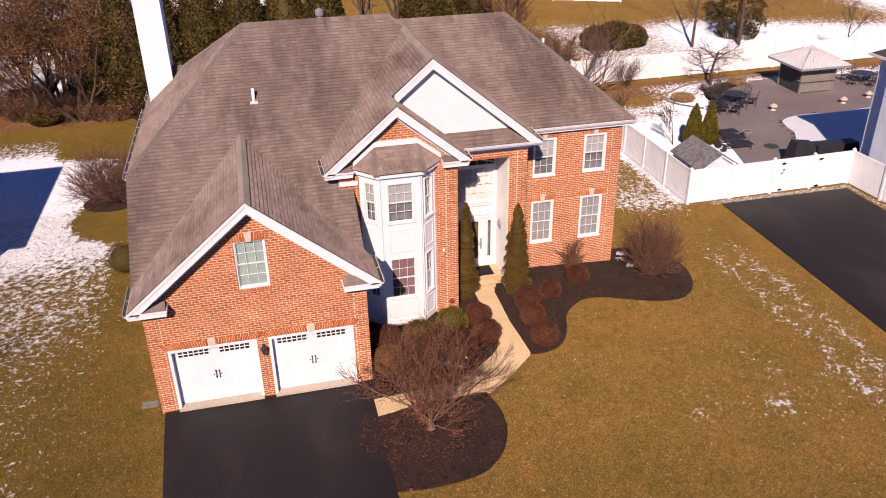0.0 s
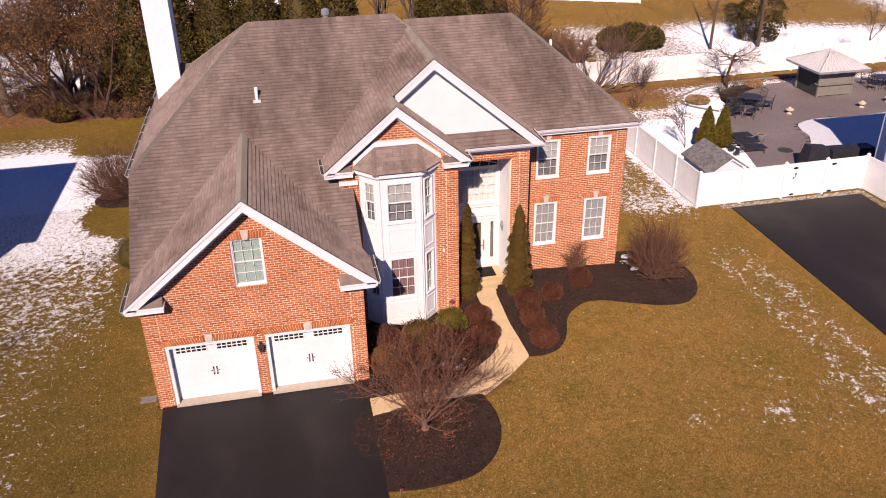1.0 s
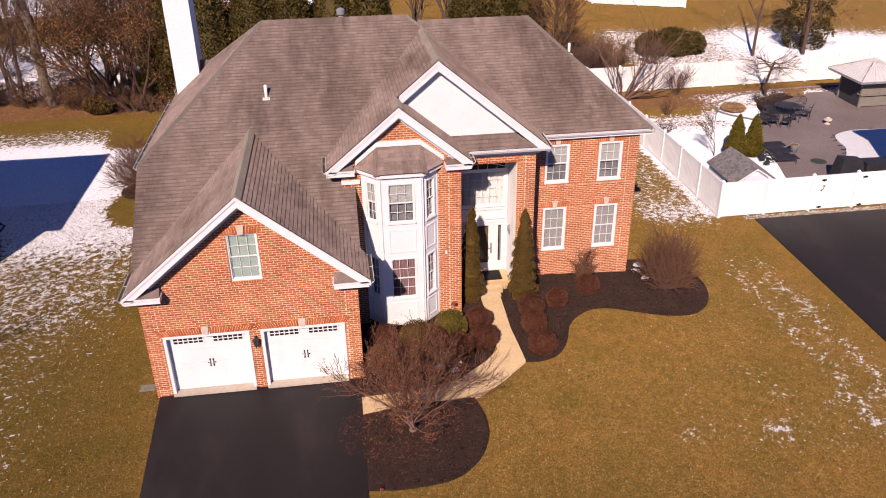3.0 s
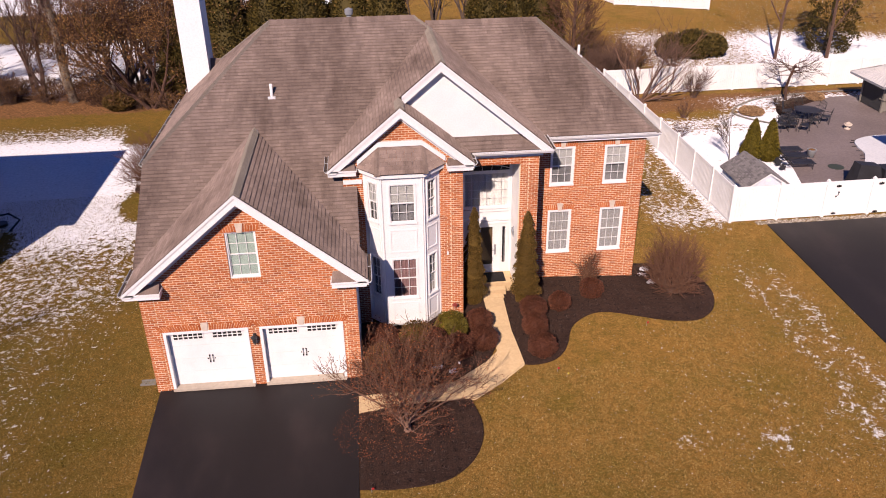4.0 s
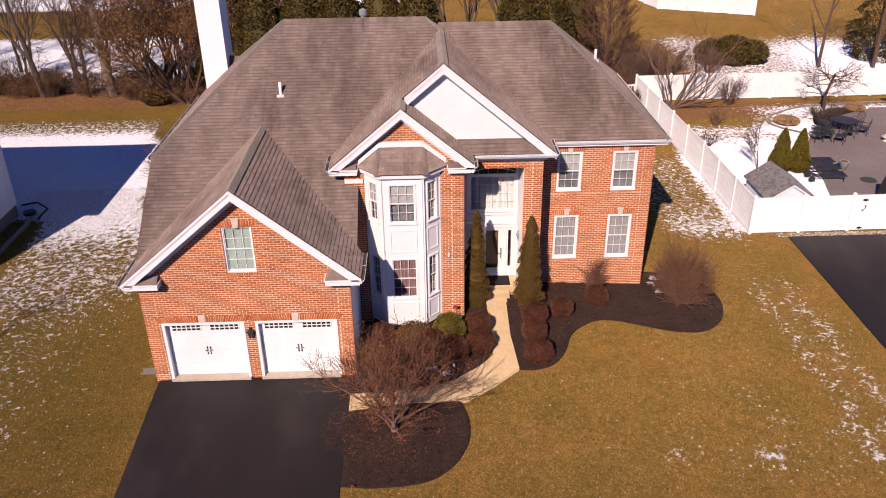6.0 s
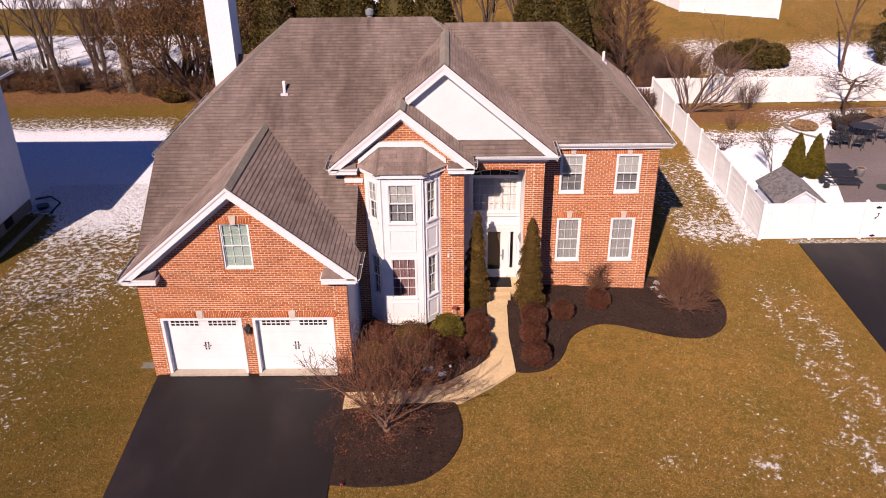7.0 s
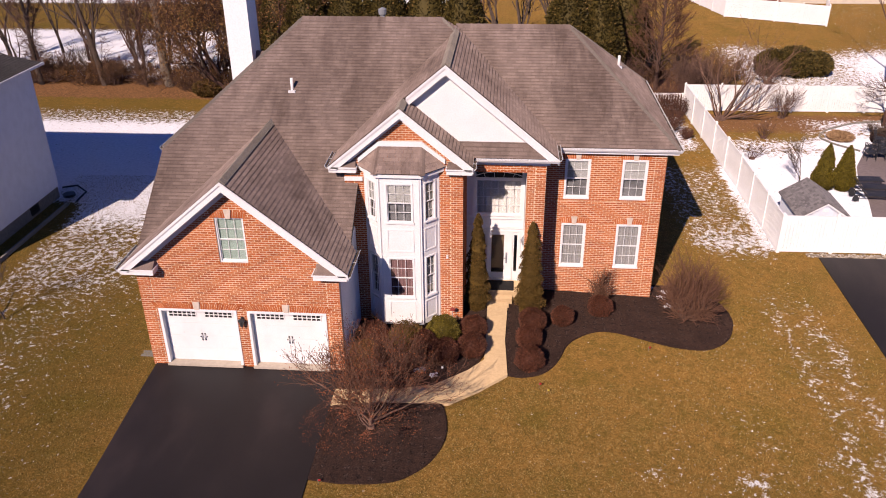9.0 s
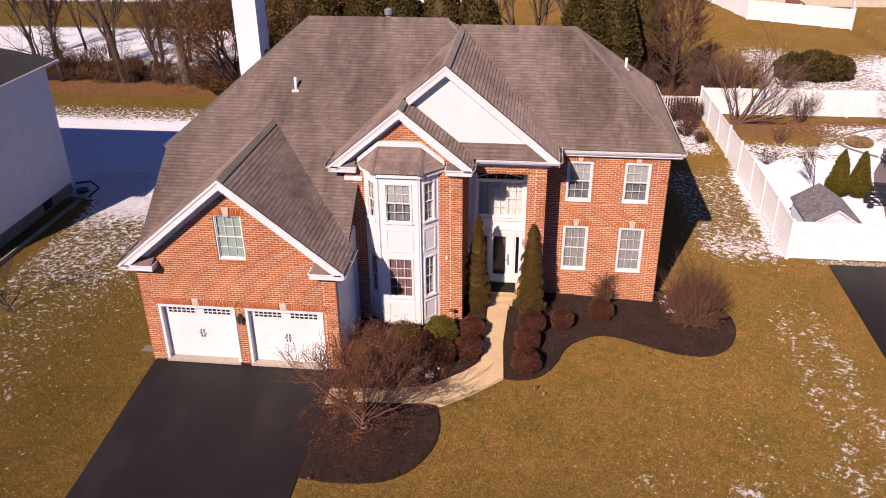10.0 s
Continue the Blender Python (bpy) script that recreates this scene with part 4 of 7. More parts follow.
def rake(apex, left, right, y0, y1, tall=0.3, frieze=0.3):
    """Fascia and soffit of a gable, cut level where they meet the cornice returns."""
    for tip in (left, right):
        if tip is None:
            continue
        a, b = Vector(apex), Vector(tip)
        k = (a.y - b.y) / abs(a.x - b.x)
        s = 1 if b.x > a.x else -1

        def strip(name, up0, up1, ya, yb, floor, label=""):
            """A band from up0 down to up1 below the roof line, no lower than floor."""
            x_at = lambda z, up: a.x + s * (a.y + up - z) / k
            pts = [(a.x, ya, a.y + up1), (a.x, ya, a.y + up0), (b.x, ya, b.y + up0), (b.x, ya, max(floor, b.y + up1))]
            if b.y + up1 < floor:
                pts.append((x_at(floor, up1), ya, floor))
            part(name, Form().slab(pts if s < 0 else pts[::-1], (0, yb - ya, 0)), WHITE, HOUSE, label)

        low = b.y - 0.09 if tall < 0.4 and (tip[1] < 6.5) else -9
        strip("rake_board", 0.0, -tall, y0, y0 + 0.04, low, "white rake board")
        strip("crown_moulding", 0.035, -0.065, y0 - 0.035, y0 - 0.001, low, "white moulding")
        strip("soffit", -tall + 0.12, -tall + 0.1, y0 + 0.041, y1, low)
        strip("frieze_board", -tall + 0.099, -tall - frieze, y1 - 0.06, y1 - 0.02, low)


rake((-0.49, 6.93), (-4.19, 3.86), (3.18, 3.885), 20.06, 20.5, frieze=0.22)
rake((4.485, 8.18), (2.02, 6.13), (6.9, 6.18), 23.44, 23.74, frieze=0.14)
rake((5.92, 9.365), (4.6, 8.27), (9.79, 6.155), 24.4, 24.7, frieze=0.03)


def gutter(p, q, out, name="gutter"):
    """A K-profile eave gutter from p to q; out: plan direction away from the wall."""
    p, q, o = Vector(p), Vector(q), Vector(out)
    prof = [(0.0, 0.0), (0.0, -0.11), (0.07, -0.11), (0.11, -0.05), (0.125, -0.03), (0.125, 0.0), (0.115, 0.0), (0.115, -0.025), (0.06, -0.1), (0.01, -0.1), (0.01, 0.0)]
    f = Form()
    n = len(prof)
    for e in (p, q):
        f.v += [tuple(e + o * a + Vector((0, 0, b))) for a, b in prof]
    f.f += [(i, (i + 1) % n, n + (i + 1) % n, n + i) for i in range(n)] + [tuple(range(n - 1, -1, -1)), tuple(range(n, 2 * n))]
    g = part(name, f, GUTTER, HOUSE, "white aluminium gutter")
    # Dark strip: leaf debris plus the gutter's inner shade, put into the colour.
    dirt, d = Form(), (q - p)
    low, a, b = Vector((0, 0, -0.035)), o * 0.012, o * 0.112
    dirt.face([p + a + low, q + a + low, q + b + low, p + b + low])
    part("debris", dirt, UNDERLAY, g, "dark strip of leaf debris and painted gutter shade")
    for i in range(max(1, int(d.length / 0.9))):
        c = p + d * ((i + 0.5) / max(1, int(d.length / 0.9)))
        w = d.normalized() * 0.015
        part("hanger", Form().slab([c - w + Vector((0, 0, -0.008)), c + w + Vector((0, 0, -0.008)), c + w + o * 0.12 + Vector((0, 0, -0.008)), c - w + o * 0.12 + Vector((0, 0, -0.008))], (0, 0, 0.006)), GUTTER, g)


def downspout(x, y, z1, z0):
    part("downspout", Form().tube([(x, y, z1), (x, y, z0 + 0.15), (x, y - 0.12, z0)], 0.04, 6), GUTTER, HOUSE, "white downspout")


def cornice_return(x0, x1, y0, y1, z, tip):
    """The boxed end of an eave with its small sloped roof. tip: +1 if its roof rises to the right."""
    part("cornice_return", Form().box(x0, x1, y0 + 0.03, y1, z - 0.16, z), WHITE, HOUSE, "white boxed cornice return")
    part("return_moulding", Form().box(x0 - 0.03, x1 + 0.03, y0 - 0.02, y1, z, z + 0.05), WHITE, HOUSE)
    c = x1 if tip > 0 else x0
    o = x0 if tip > 0 else x1
    f = Form().hexa([(min(o, c), y0, z + 0.05), (max(o, c), y0, z + 0.05), (max(o, c), y1, z + 0.05), (min(o, c), y1, z + 0.05),
                     (min(o, c) + 0.12, y0 + 0.12, z + 0.12), (max(o, c) - 0.12, y0 + 0.12, z + 0.12), (max(o, c) - 0.04, y1, z + 0.22), (min(o, c) + 0.04, y1, z + 0.22)])
    part("return_roof", f, SHINGLE_ONE, HOUSE, "small shingled return roof")


cornice_return(-4.15, -3.1, 20.08, 20.52, 3.83, -1)
cornice_return(2.05, 3.12, 20.08, 20.52, 3.83, 1)
cornice_return(2.04, 2.95, 23.46, 23.75, 6.1, -1)
cornice_return(6.0, 6.87, 23.46, 23.75, 6.1, 1)
gutter((-4.17, 20.05, 3.93), (-4.17, 21.7, 3.93), (-1, 0, 0))
gutter((3.16, 20.05, 3.93), (3.16, 21.8, 3.93), (1, 0, 0))
gutter((2.03, 23.43, 6.22), (2.03, 24.75, 6.22), (-1, 0, 0))
gutter((6.88, 23.43, 6.24), (6.88, 24.2, 6.24), (1, 0, 0))
gutter((6.95, 24.42, 6.2), (9.8, 24.42, 6.2), (0, -1, 0))
gutter((9.77, 24.42, 6.24), (9.77, 25.8, 6.24), (1, 0, 0))
gutter((9.8, 25.95, 6.07), (14.17, 25.95, 6.07), (0, -1, 0))
gutter((14.12, 25.95, 6.07), (14.12, 34.95, 6.07), (1, 0, 0))
gutter((-4.2, 24.8, 6.24), (-4.2, 32.2, 6.24), (-1, 0, 0))
gutter((-4.2, 33.5, 6.24), (-4.2, 34.7, 6.24), (-1, 0, 0))
part("eave_soffit", Form().box(9.42, 14.08, 25.97, 26.15, 5.89, 5.93), WHITE, HOUSE)
part("eave_fascia", Form().box(9.8, 14.11, 25.95, 25.969, 5.87, 6.07), WHITE, HOUSE)
part("frieze_board", Form().box(9.42, 13.75, 26.105, 26.145, 5.82, 5.889), WHITE, HOUSE)
part("side_soffit", Form().box(13.74, 14.1, 25.97, 34.9, 5.89, 5.93), WHITE, HOUSE)
part("side_soffit", Form().box(-4.18, -3.88, 24.9, 34.6, 6.02, 6.07), WHITE, HOUSE)

# right wing front
MR = wall_pose(0, 26.15)
WX, WZ = ((10.13, 11.05), (12.18, 13.1)), ((1.2, 3.03), (4.06, 5.6))
holes = [(a, b, lo, hi) for a, b in WX for lo, hi in WZ]
extra = [(a - 0.07, b + 0.07, hi, hi + 0.2) for a, b, lo, hi in holes] + [(a - 0.02, b + 0.02, lo - 0.1, lo) for a, b, lo, hi in holes]
brick_wall(HOUSE, "right_front_wall", MR, 9.38, 13.73, -0.4, 5.89, holes + extra, label="red brick front wall with four windows", quoins=[(13.33, 13.73)])
for a, b, lo, hi in holes:
    soldier_arch(HOUSE, MR, a - 0.07, b + 0.07, hi)
    soldier_arch(HOUSE, MR, a - 0.02, b + 0.02, lo - 0.1, 0.1, False, "brick_sill")
    upper = lo > 3
    window(HOUSE, wall_pose((a + b) / 2, 26.15, lo), b - a, hi - lo, 3, 2, BLIND if upper else CURTAIN, 0.52 if upper else 1.0, None)

# entry: brick front with a tall opening, white wall and door within
ME = wall_pose(0, 24.7)
brick_wall(HOUSE, "entry_front_wall", ME, 6.56, 9.38, -0.25, 5.95, [(6.56, 8.72, -1, 5.6)], label="red brick portal of the entry", quoins=[(9.0, 9.38)])
brick_wall(HOUSE, "entry_outer_wall", wall_pose(9.38, 24.704, 0, 90), 0, 1.45, -0.3, 5.95)
part("portal_frieze", Form().box(6.6, 9.5, 24.63, 24.69, 5.9, 6.08), WHITE, HOUSE, "white frieze board")
part("portal_soffit", Form().box(6.6, 9.75, 24.44, 24.72, 6.081, 6.11), WHITE, HOUSE)
TYMP = Form().slab([(6.0, 24.72, 6.62), (9.1, 24.72, 6.62), (5.92, 24.72, 9.26), (4.5, 24.72, 8.08), (4.5, 24.72, 7.6)], (0, 0.1, 0))
part("gable_panel", TYMP, WHITE, HOUSE, "plain white gable panel")
MI = wall_pose(0, 26.2)
fw = (6.84, 8.64, 3.25, 4.74)
iholes = [fw, (7.02, 8.62, 0.5, 2.64)]
zs = sorted({-0.2, 5.6, *(h[2] for h in iholes), *(h[3] for h in iholes)})
for lo, hi in zip(zs, zs[1:]):
    for a, b in solid_spans([(6.56, 8.94)], iholes, lo, hi):
        part("entry_wall", Form().box(a, b, 0, 0.15, lo, hi), WHITE, HOUSE, "white panelled entry wall", pose_in=MI)
part("entry_jamb", Form().box(8.73, 8.94, 24.93, 26.198, -0.2, 5.6), WHITE, HOUSE)
part("entry_ceiling", Form().box(6.56, 8.94, 24.93, 26.3, 5.605, 5.64), WHITE, HOUSE)
window(HOUSE, wall_pose(7.74, 26.2, 3.25), 1.8, 1.49, 6, 4, SHEER, 1.0, None, 0.06, True, True)
TR = part("transom", Form().box(6.9, 8.6, 26.17, 26.199, 4.8, 5.06), BLACK, HOUSE, "dark arched transom light under a white arch")
span = lambda i, n: 6.9 + 1.7 * i / n
part("transom_frame", Form().tube([(span(i, 10), 26.16, 4.8 + 0.23 * math.sin(math.pi * (0.1 + 0.8 * i / 10))) for i in range(11)], 0.017, 4).box(6.84, 8.64, 26.14, 26.199, 4.745, 4.8), WHITE, TR)
for i in (1, 2, 3, 4):
    part("glazing_bar", Form().tube([(span(i, 5), 26.162, 4.8), (span(i, 5) + 0.05 * (i - 2.5), 26.162, 5.03)], 0.009, 4), WHITE, TR)
for a in (6.77, 8.645):
    part("entry_casing", Form().box(a, a + 0.065, 26.15, 26.199, 2.81, 5.1), WHITE, HOUSE, "white casing of the tall window")
part("entry_band", Form().box(6.58, 8.72, 26.13, 26.199, 2.72, 2.8), WHITE, HOUSE)
part("entry_band", Form().box(6.58, 8.72, 26.13, 26.199, 3.12, 3.2), WHITE, HOUSE)

DOORS = part("front_door", Form().box(7.02, 7.08, 26.14, 26.3, 0.5, 2.64).box(8.56, 8.62, 26.14, 26.3, 0.5, 2.64).box(7.08, 8.56, 26.14, 26.3, 2.58, 2.64).box(7.34, 7.4, 26.14, 26.3, 0.5, 2.58).box(8.26, 8.32, 26.14, 26.3, 0.5, 2.58).box(7.4, 8.26, 26.1, 26.32, 0.5, 0.56), DOOR_WHITE, HOUSE, "white front door with a glazed storm door and sidelights")
part("storm_door", Form().box(7.4, 7.52, 26.18, 26.22, 0.56, 2.58).box(8.0, 8.26, 26.18, 26.22, 0.56, 2.58).box(7.52, 8.0, 26.18, 26.22, 2.44, 2.58).box(7.52, 8.0, 26.18, 26.22, 0.56, 0.8), DOOR_WHITE, DOORS)
part("pane", Form().face([(7.52, 26.2, 0.8), (8.0, 26.2, 0.8), (8.0, 26.2, 2.44), (7.52, 26.2, 2.44)]), GLASS, DOORS).visible_shadow = False
part("inner_door", Form().box(7.4, 8.26, 26.36, 26.4, 0.5, 2.6), DOOR_LAWN_TINT, DOORS, "inner door coloured like lawn reflected in the glass")
part("handle", Form().tube([(8.1, 26.14, 1.28), (8.1, 26.12, 1.45), (8.1, 26.14, 1.62)], 0.014, 6).box(8.07, 8.13, 26.15, 26.179, 1.24, 1.68).box(8.0, 8.1, 26.12, 26.14, 1.44, 1.47), GREY_METAL, DOORS, "grey metal door handle")
for a, b in ((7.08, 7.34), (8.32, 8.56)):
    part("sidelight", Form().box(a, a + 0.06, 26.18, 26.22, 0.5, 2.58).box(b - 0.06, b, 26.18, 26.22, 0.5, 2.58).box(a + 0.06, b - 0.06, 26.18, 26.22, 2.44, 2.58).box(a + 0.06, b - 0.06, 26.18, 26.22, 0.5, 0.86), DOOR_WHITE, DOORS)
    part("pane", Form().face([(a + 0.06, 26.2, 0.86), (b - 0.06, 26.2, 0.86), (b - 0.06, 26.2, 2.44), (a + 0.06, 26.2, 2.44)]), GLASS, DOORS).visible_shadow = False
    part("dark_room", Form().box(a, b, 26.5, 26.52, 0.5, 2.58), DARK_ROOM, DOORS)

# landing and steps
STEPS = thing("front_steps", (7.9, 25.2, 0), "tan concrete landing and steps at the front door", "steps")
part("landing", Form().box(6.8, 8.7, 25.22, 26.13, -0.2, 0.48), CONCRETE, STEPS)
part("step", Form().box(7.37, 8.36, 24.95, 25.219, -0.2, 0.33), CONCRETE, STEPS)
part("step", Form().box(7.4, 8.24, 24.66, 24.949, -0.2, 0.18), CONCRETE, STEPS)
tagged(part("door_mat", Form().box(7.25, 8.42, 25.34, 26.06, 0.481, 0.5), DOORMAT), "black rubber door mat on the concrete landing", "door mat")

# chimney
CH = part("chimney", Form().box(-3.93, -2.93, 32.17, 33.4, -0.3, 10.55), SIDING, HOUSE, "tall white sided chimney")
part("chimney_cap", Form().box(-3.99, -2.87, 32.11, 33.46, 10.55, 10.68), GREY_METAL, CH, "grey metal cap")
part("saddle", Form().hexa([(-2.929, 32.3, 7.0), (-2.3, 32.3, 7.55), (-2.3, 33.3, 7.55), (-2.929, 33.3, 7.0), (-2.929, 32.75, 7.75), (-2.4, 32.75, 7.7), (-2.4, 32.85, 7.7), (-2.929, 32.85, 7.75)]), SHINGLE_ONE, CH)


def roof_pipe(x, y, z, r, tall, mat, label, cap=False):
    v = part("vent_pipe", Form().lathe([(r, -0.2), (r, tall), (r * 0.75, tall), (r * 0.75, tall - 0.05)], (x, y, z), 12), mat, HOUSE, label, True)
    part("flashing", Form().box(x - r * 2.4, x + r * 2.4, y - r * 2.6, y + r * 1.5, z - 0.16, z - 0.02), GUTTER, v)
    if cap:
        part("cap", Form().lathe([(r * 1.5, tall), (r * 1.6, tall + 0.05), (r * 1.6, tall + 0.2), (r * 0.4, tall + 0.26)], (x, y, z), 12), GREY_METAL, v)


roof_pipe(0.1, 26.95, 7.77, 0.055, 0.42, WHITE, "white vent pipe")
roof_pipe(12.5, 31.9, slope_right_hip(12.5, 31.9), 0.055, 0.42, WHITE, "white vent pipe")
roof_pipe(2.95, 30.86, slope_left_back(0, 30.86), 0.1, 0.7, GREY_METAL, "grey flue with a cap", True)

# ---- plants: builders ----
def grow(form, rng, start, way, length, radius, depth, spread, lift, tips, sides=5, kids=(2, 4), shrink=0.72, wobble=0.16, floor=0.011, fine=None):
    """One limb and all that springs from it; the ends of its twigs are gathered in tips."""
    steps = 4 if depth > 1 else 3
    p, d, pts, rad = Vector(start), Vector(way).normalized(), [Vector(start)], [radius]
    for i in range(steps):
        d = (d + Vector((rng.uniform(-1, 1), rng.uniform(-1, 1), rng.uniform(-0.6, 0.8))) * wobble + Vector((0, 0, lift * 0.12))).normalized()
        if d.z < 0.1 and p.z < gz(p.x, p.y) + 0.3:
            d = Vector((d.x, d.y, 0.25)).normalized()
        p = p + d * (length / steps)
        pts.append(p)
        rad.append(max(floor * 0.8, radius * (1 - 0.4 * (i + 1) / steps)))
    (form if fine is None or depth > 1 else fine).tube(pts, rad, sides if depth > 1 else 3, False)
    if depth <= 0:
        tips.append((pts[-1], d))
        tips.append((pts[1], d))
        return
    for _ in range(rng.randint(*kids)):
        t = rng.uniform(0.35, 1.0)
        q = pts[min(steps, int(t * steps + 0.5))]
        side = Vector((rng.uniform(-1, 1), rng.uniform(-1, 1), rng.uniform(-0.5, 0.7)))
        side = (side - d * side.dot(d)).normalized()
        nd = (d + side * spread * rng.uniform(0.6, 1.3)).normalized()
        grow(form, rng, q, nd, length * shrink * rng.uniform(0.75, 1.15), max(floor, rad[-1] * rng.uniform(0.6, 0.85)), depth - 1, spread, lift, tips, max(3, sides - 1), kids, shrink, wobble, floor, fine)
    grow(form, rng, pts[-1], d, length * shrink, max(floor, rad[-1] * 0.9), depth - 1, spread, lift, tips, max(3, sides - 1), kids, shrink, wobble, floor, fine)


def leaves(form, rng, at, way, size, n, scatter):
    for _ in range(n):
        c = Vector(at) + Vector((rng.gauss(0, 1), rng.gauss(0, 1), rng.gauss(0, 0.8))) * scatter
        a = Vector((rng.uniform(-1, 1), rng.uniform(-1, 1), rng.uniform(-1, 1))).normalized()
        b = a.orthogonal().normalized()
        s = size * rng.uniform(0.6, 1.3)
        form.face([c - a * s, c + b * s * 0.45, c + a * s, c - b * s * 0.45])


def bare_tree(name, at, label, height, trunk_r, seed, lean=(0, 0, 1), stems=1, depth=4, spread=0.75, lift=0.4, bark=None, leaf=None, leaf_n=0, leaf_size=0.06, first=0.4, kids=(2, 3), category="tree", group="", scatter=0.25, wobble=0.16, floor=0.011, clump=1.0):
    rng = random.Random(seed)
    t = thing(name, (at[0], at[1], gz(*at)), label, category, group)
    wood, tips = Form(), []
    base = Vector((at[0], at[1], gz(*at) - 0.15))
    for i in range(stems):
        a = 2 * math.pi * (i + rng.uniform(-0.3, 0.3)) / max(1, stems)
        o = Vector((math.cos(a), math.sin(a), 0))
        d = Vector(lean) + (o * rng.uniform(0.25, 0.95) if stems > 1 else Vector((0, 0, 0)))
        grow(wood, rng, base + o * (trunk_r * 0.8 if stems > 1 else 0), d, height * first, trunk_r, depth, spread, lift, tips, 7, kids, 0.72, wobble, floor)
    part("crown" if stems > 1 else "trunk", wood, bark or BARK, t, smooth=True)
    if leaf:
        f = Form()
        for p, d in tips:
            if rng.random() < clump:
                leaves(f, rng, p, d, leaf_size, round(leaf_n / clump), scatter)
        tagged(part("foliage", f, leaf, t, "clinging dry leaves"), kind="stuff")
    return t


def conifer(name, at, label, height, radius, seed, leaf, n, size=0.09, tiers=0, group="", category="tree", belly=0.25, core=0.78):
    """A dense evergreen: a short trunk, a dark inner mass and thousands of small sprays."""
    rng = random.Random(seed)
    z0 = gz(*at)
    t = thing(name, (at[0], at[1], z0), label, category, group)
    part("trunk", Form().tube([(at[0], at[1], z0 - 0.1), (at[0], at[1], z0 + height * 0.8)], [radius * 0.12, radius * 0.03], 6), BARK, t)

    def r_at(h):
        r = radius * min(1.0, 0.55 + 0.45 * h / belly) * (1 - max(0, h - belly) / (1 - belly)) ** (0.5 if tiers else 0.75)
        if tiers:
            r *= 0.64 + 0.44 * (1 - (h * tiers) % 1.0)
        return max(0.03, r)
    inner = [(max(0.02, r_at(i / 24) * core), z0 + 0.03 + i / 24 * height) for i in range(25)]
    part("inner_mass", Form().lathe([(r, z - z0) for r, z in inner], (at[0], at[1], z0), 14), leaf, t, smooth=True)
    f = Form()
    lumps = [(rng.uniform(0, 6.28), rng.uniform(0, 1), rng.uniform(0.85, 1.16)) for _ in range(26)]
    for _ in range(n):
        h = 1 - math.sqrt(rng.random()) if rng.random() < 0.75 else rng.random()
        a = rng.uniform(0, 2 * math.pi)
        k = 1.0
        for la, lh, lk in lumps:
            if abs(h - lh) < 0.09 and abs((a - la + math.pi) % (2 * math.pi) - math.pi) < 0.7:
                k *= lk
        r = r_at(h) * k * rng.uniform(0.8, 1.06)
        c = Vector((at[0] + r * math.cos(a), at[1] + r * math.sin(a), z0 + 0.05 + h * height))
        out = Vector((math.cos(a), math.sin(a), rng.uniform(0.1, 1.3))).normalized()
        out = (out + Vector((rng.uniform(-1, 1), rng.uniform(-1, 1), rng.uniform(-1, 1))) * 0.5).normalized()
        b = out.cross(Vector((rng.uniform(-1, 1), rng.uniform(-1, 1), rng.uniform(-1, 1)))).normalized()
        s = size * rng.uniform(0.6, 1.3)
        f.face([c - b * s * 0.4, c + out * s, c + b * s * 0.4, c - out * s * 0.5])
    tagged(part("foliage", f, leaf, t), kind="stuff")
    return t


def ball_shrub(at, r, seed, leaf, label, tall=0.9, n=5200, size=0.033, name="shrub"):
    """A clipped dome of fine twigs and small leaves."""
    rng = random.Random(seed)
    z0 = gz(*at) + 0.05
    t = thing(name, (at[0], at[1], z0), label, "shrub", "clipped shrubs in the beds")
    core = Form().lathe([(r * 0.8 * math.sin(math.pi * (0.12 + 0.88 * i / 8)), r * tall * 1.75 * (1 - math.cos(math.pi * i / 8)) / 2 * 0.9) for i in range(9)], (at[0], at[1], z0), 12)
    part("inner_mass", core, leaf, t, smooth=True)
    f = Form()
    for _ in range(n):
        u, a = rng.uniform(-0.75, 1), rng.uniform(0, 2 * math.pi)
        k = r * (0.97 + 0.12 * noise.noise((math.cos(a) * 2 + seed, math.sin(a) * 2, u * 2))) * rng.uniform(0.84, 1.05)
        s = math.sqrt(1 - u * u)
        d = Vector((s * math.cos(a), s * math.sin(a), u))
        c = Vector((at[0], at[1], z0 + r * tall * 0.78)) + Vector((d.x * k, d.y * k, d.z * k * tall))
        o = (d + Vector((rng.uniform(-1, 1), rng.uniform(-1, 1), rng.uniform(-1, 1))) * 0.7).normalized()
        b = o.orthogonal().normalized()
        q = size * rng.uniform(0.5, 1.4)
        f.face([c - b * q * 0.35, c + o * q, c + b * q * 0.35, c - o * q * 0.6])
    tagged(part("foliage", f, leaf, t), kind="stuff")
    return t


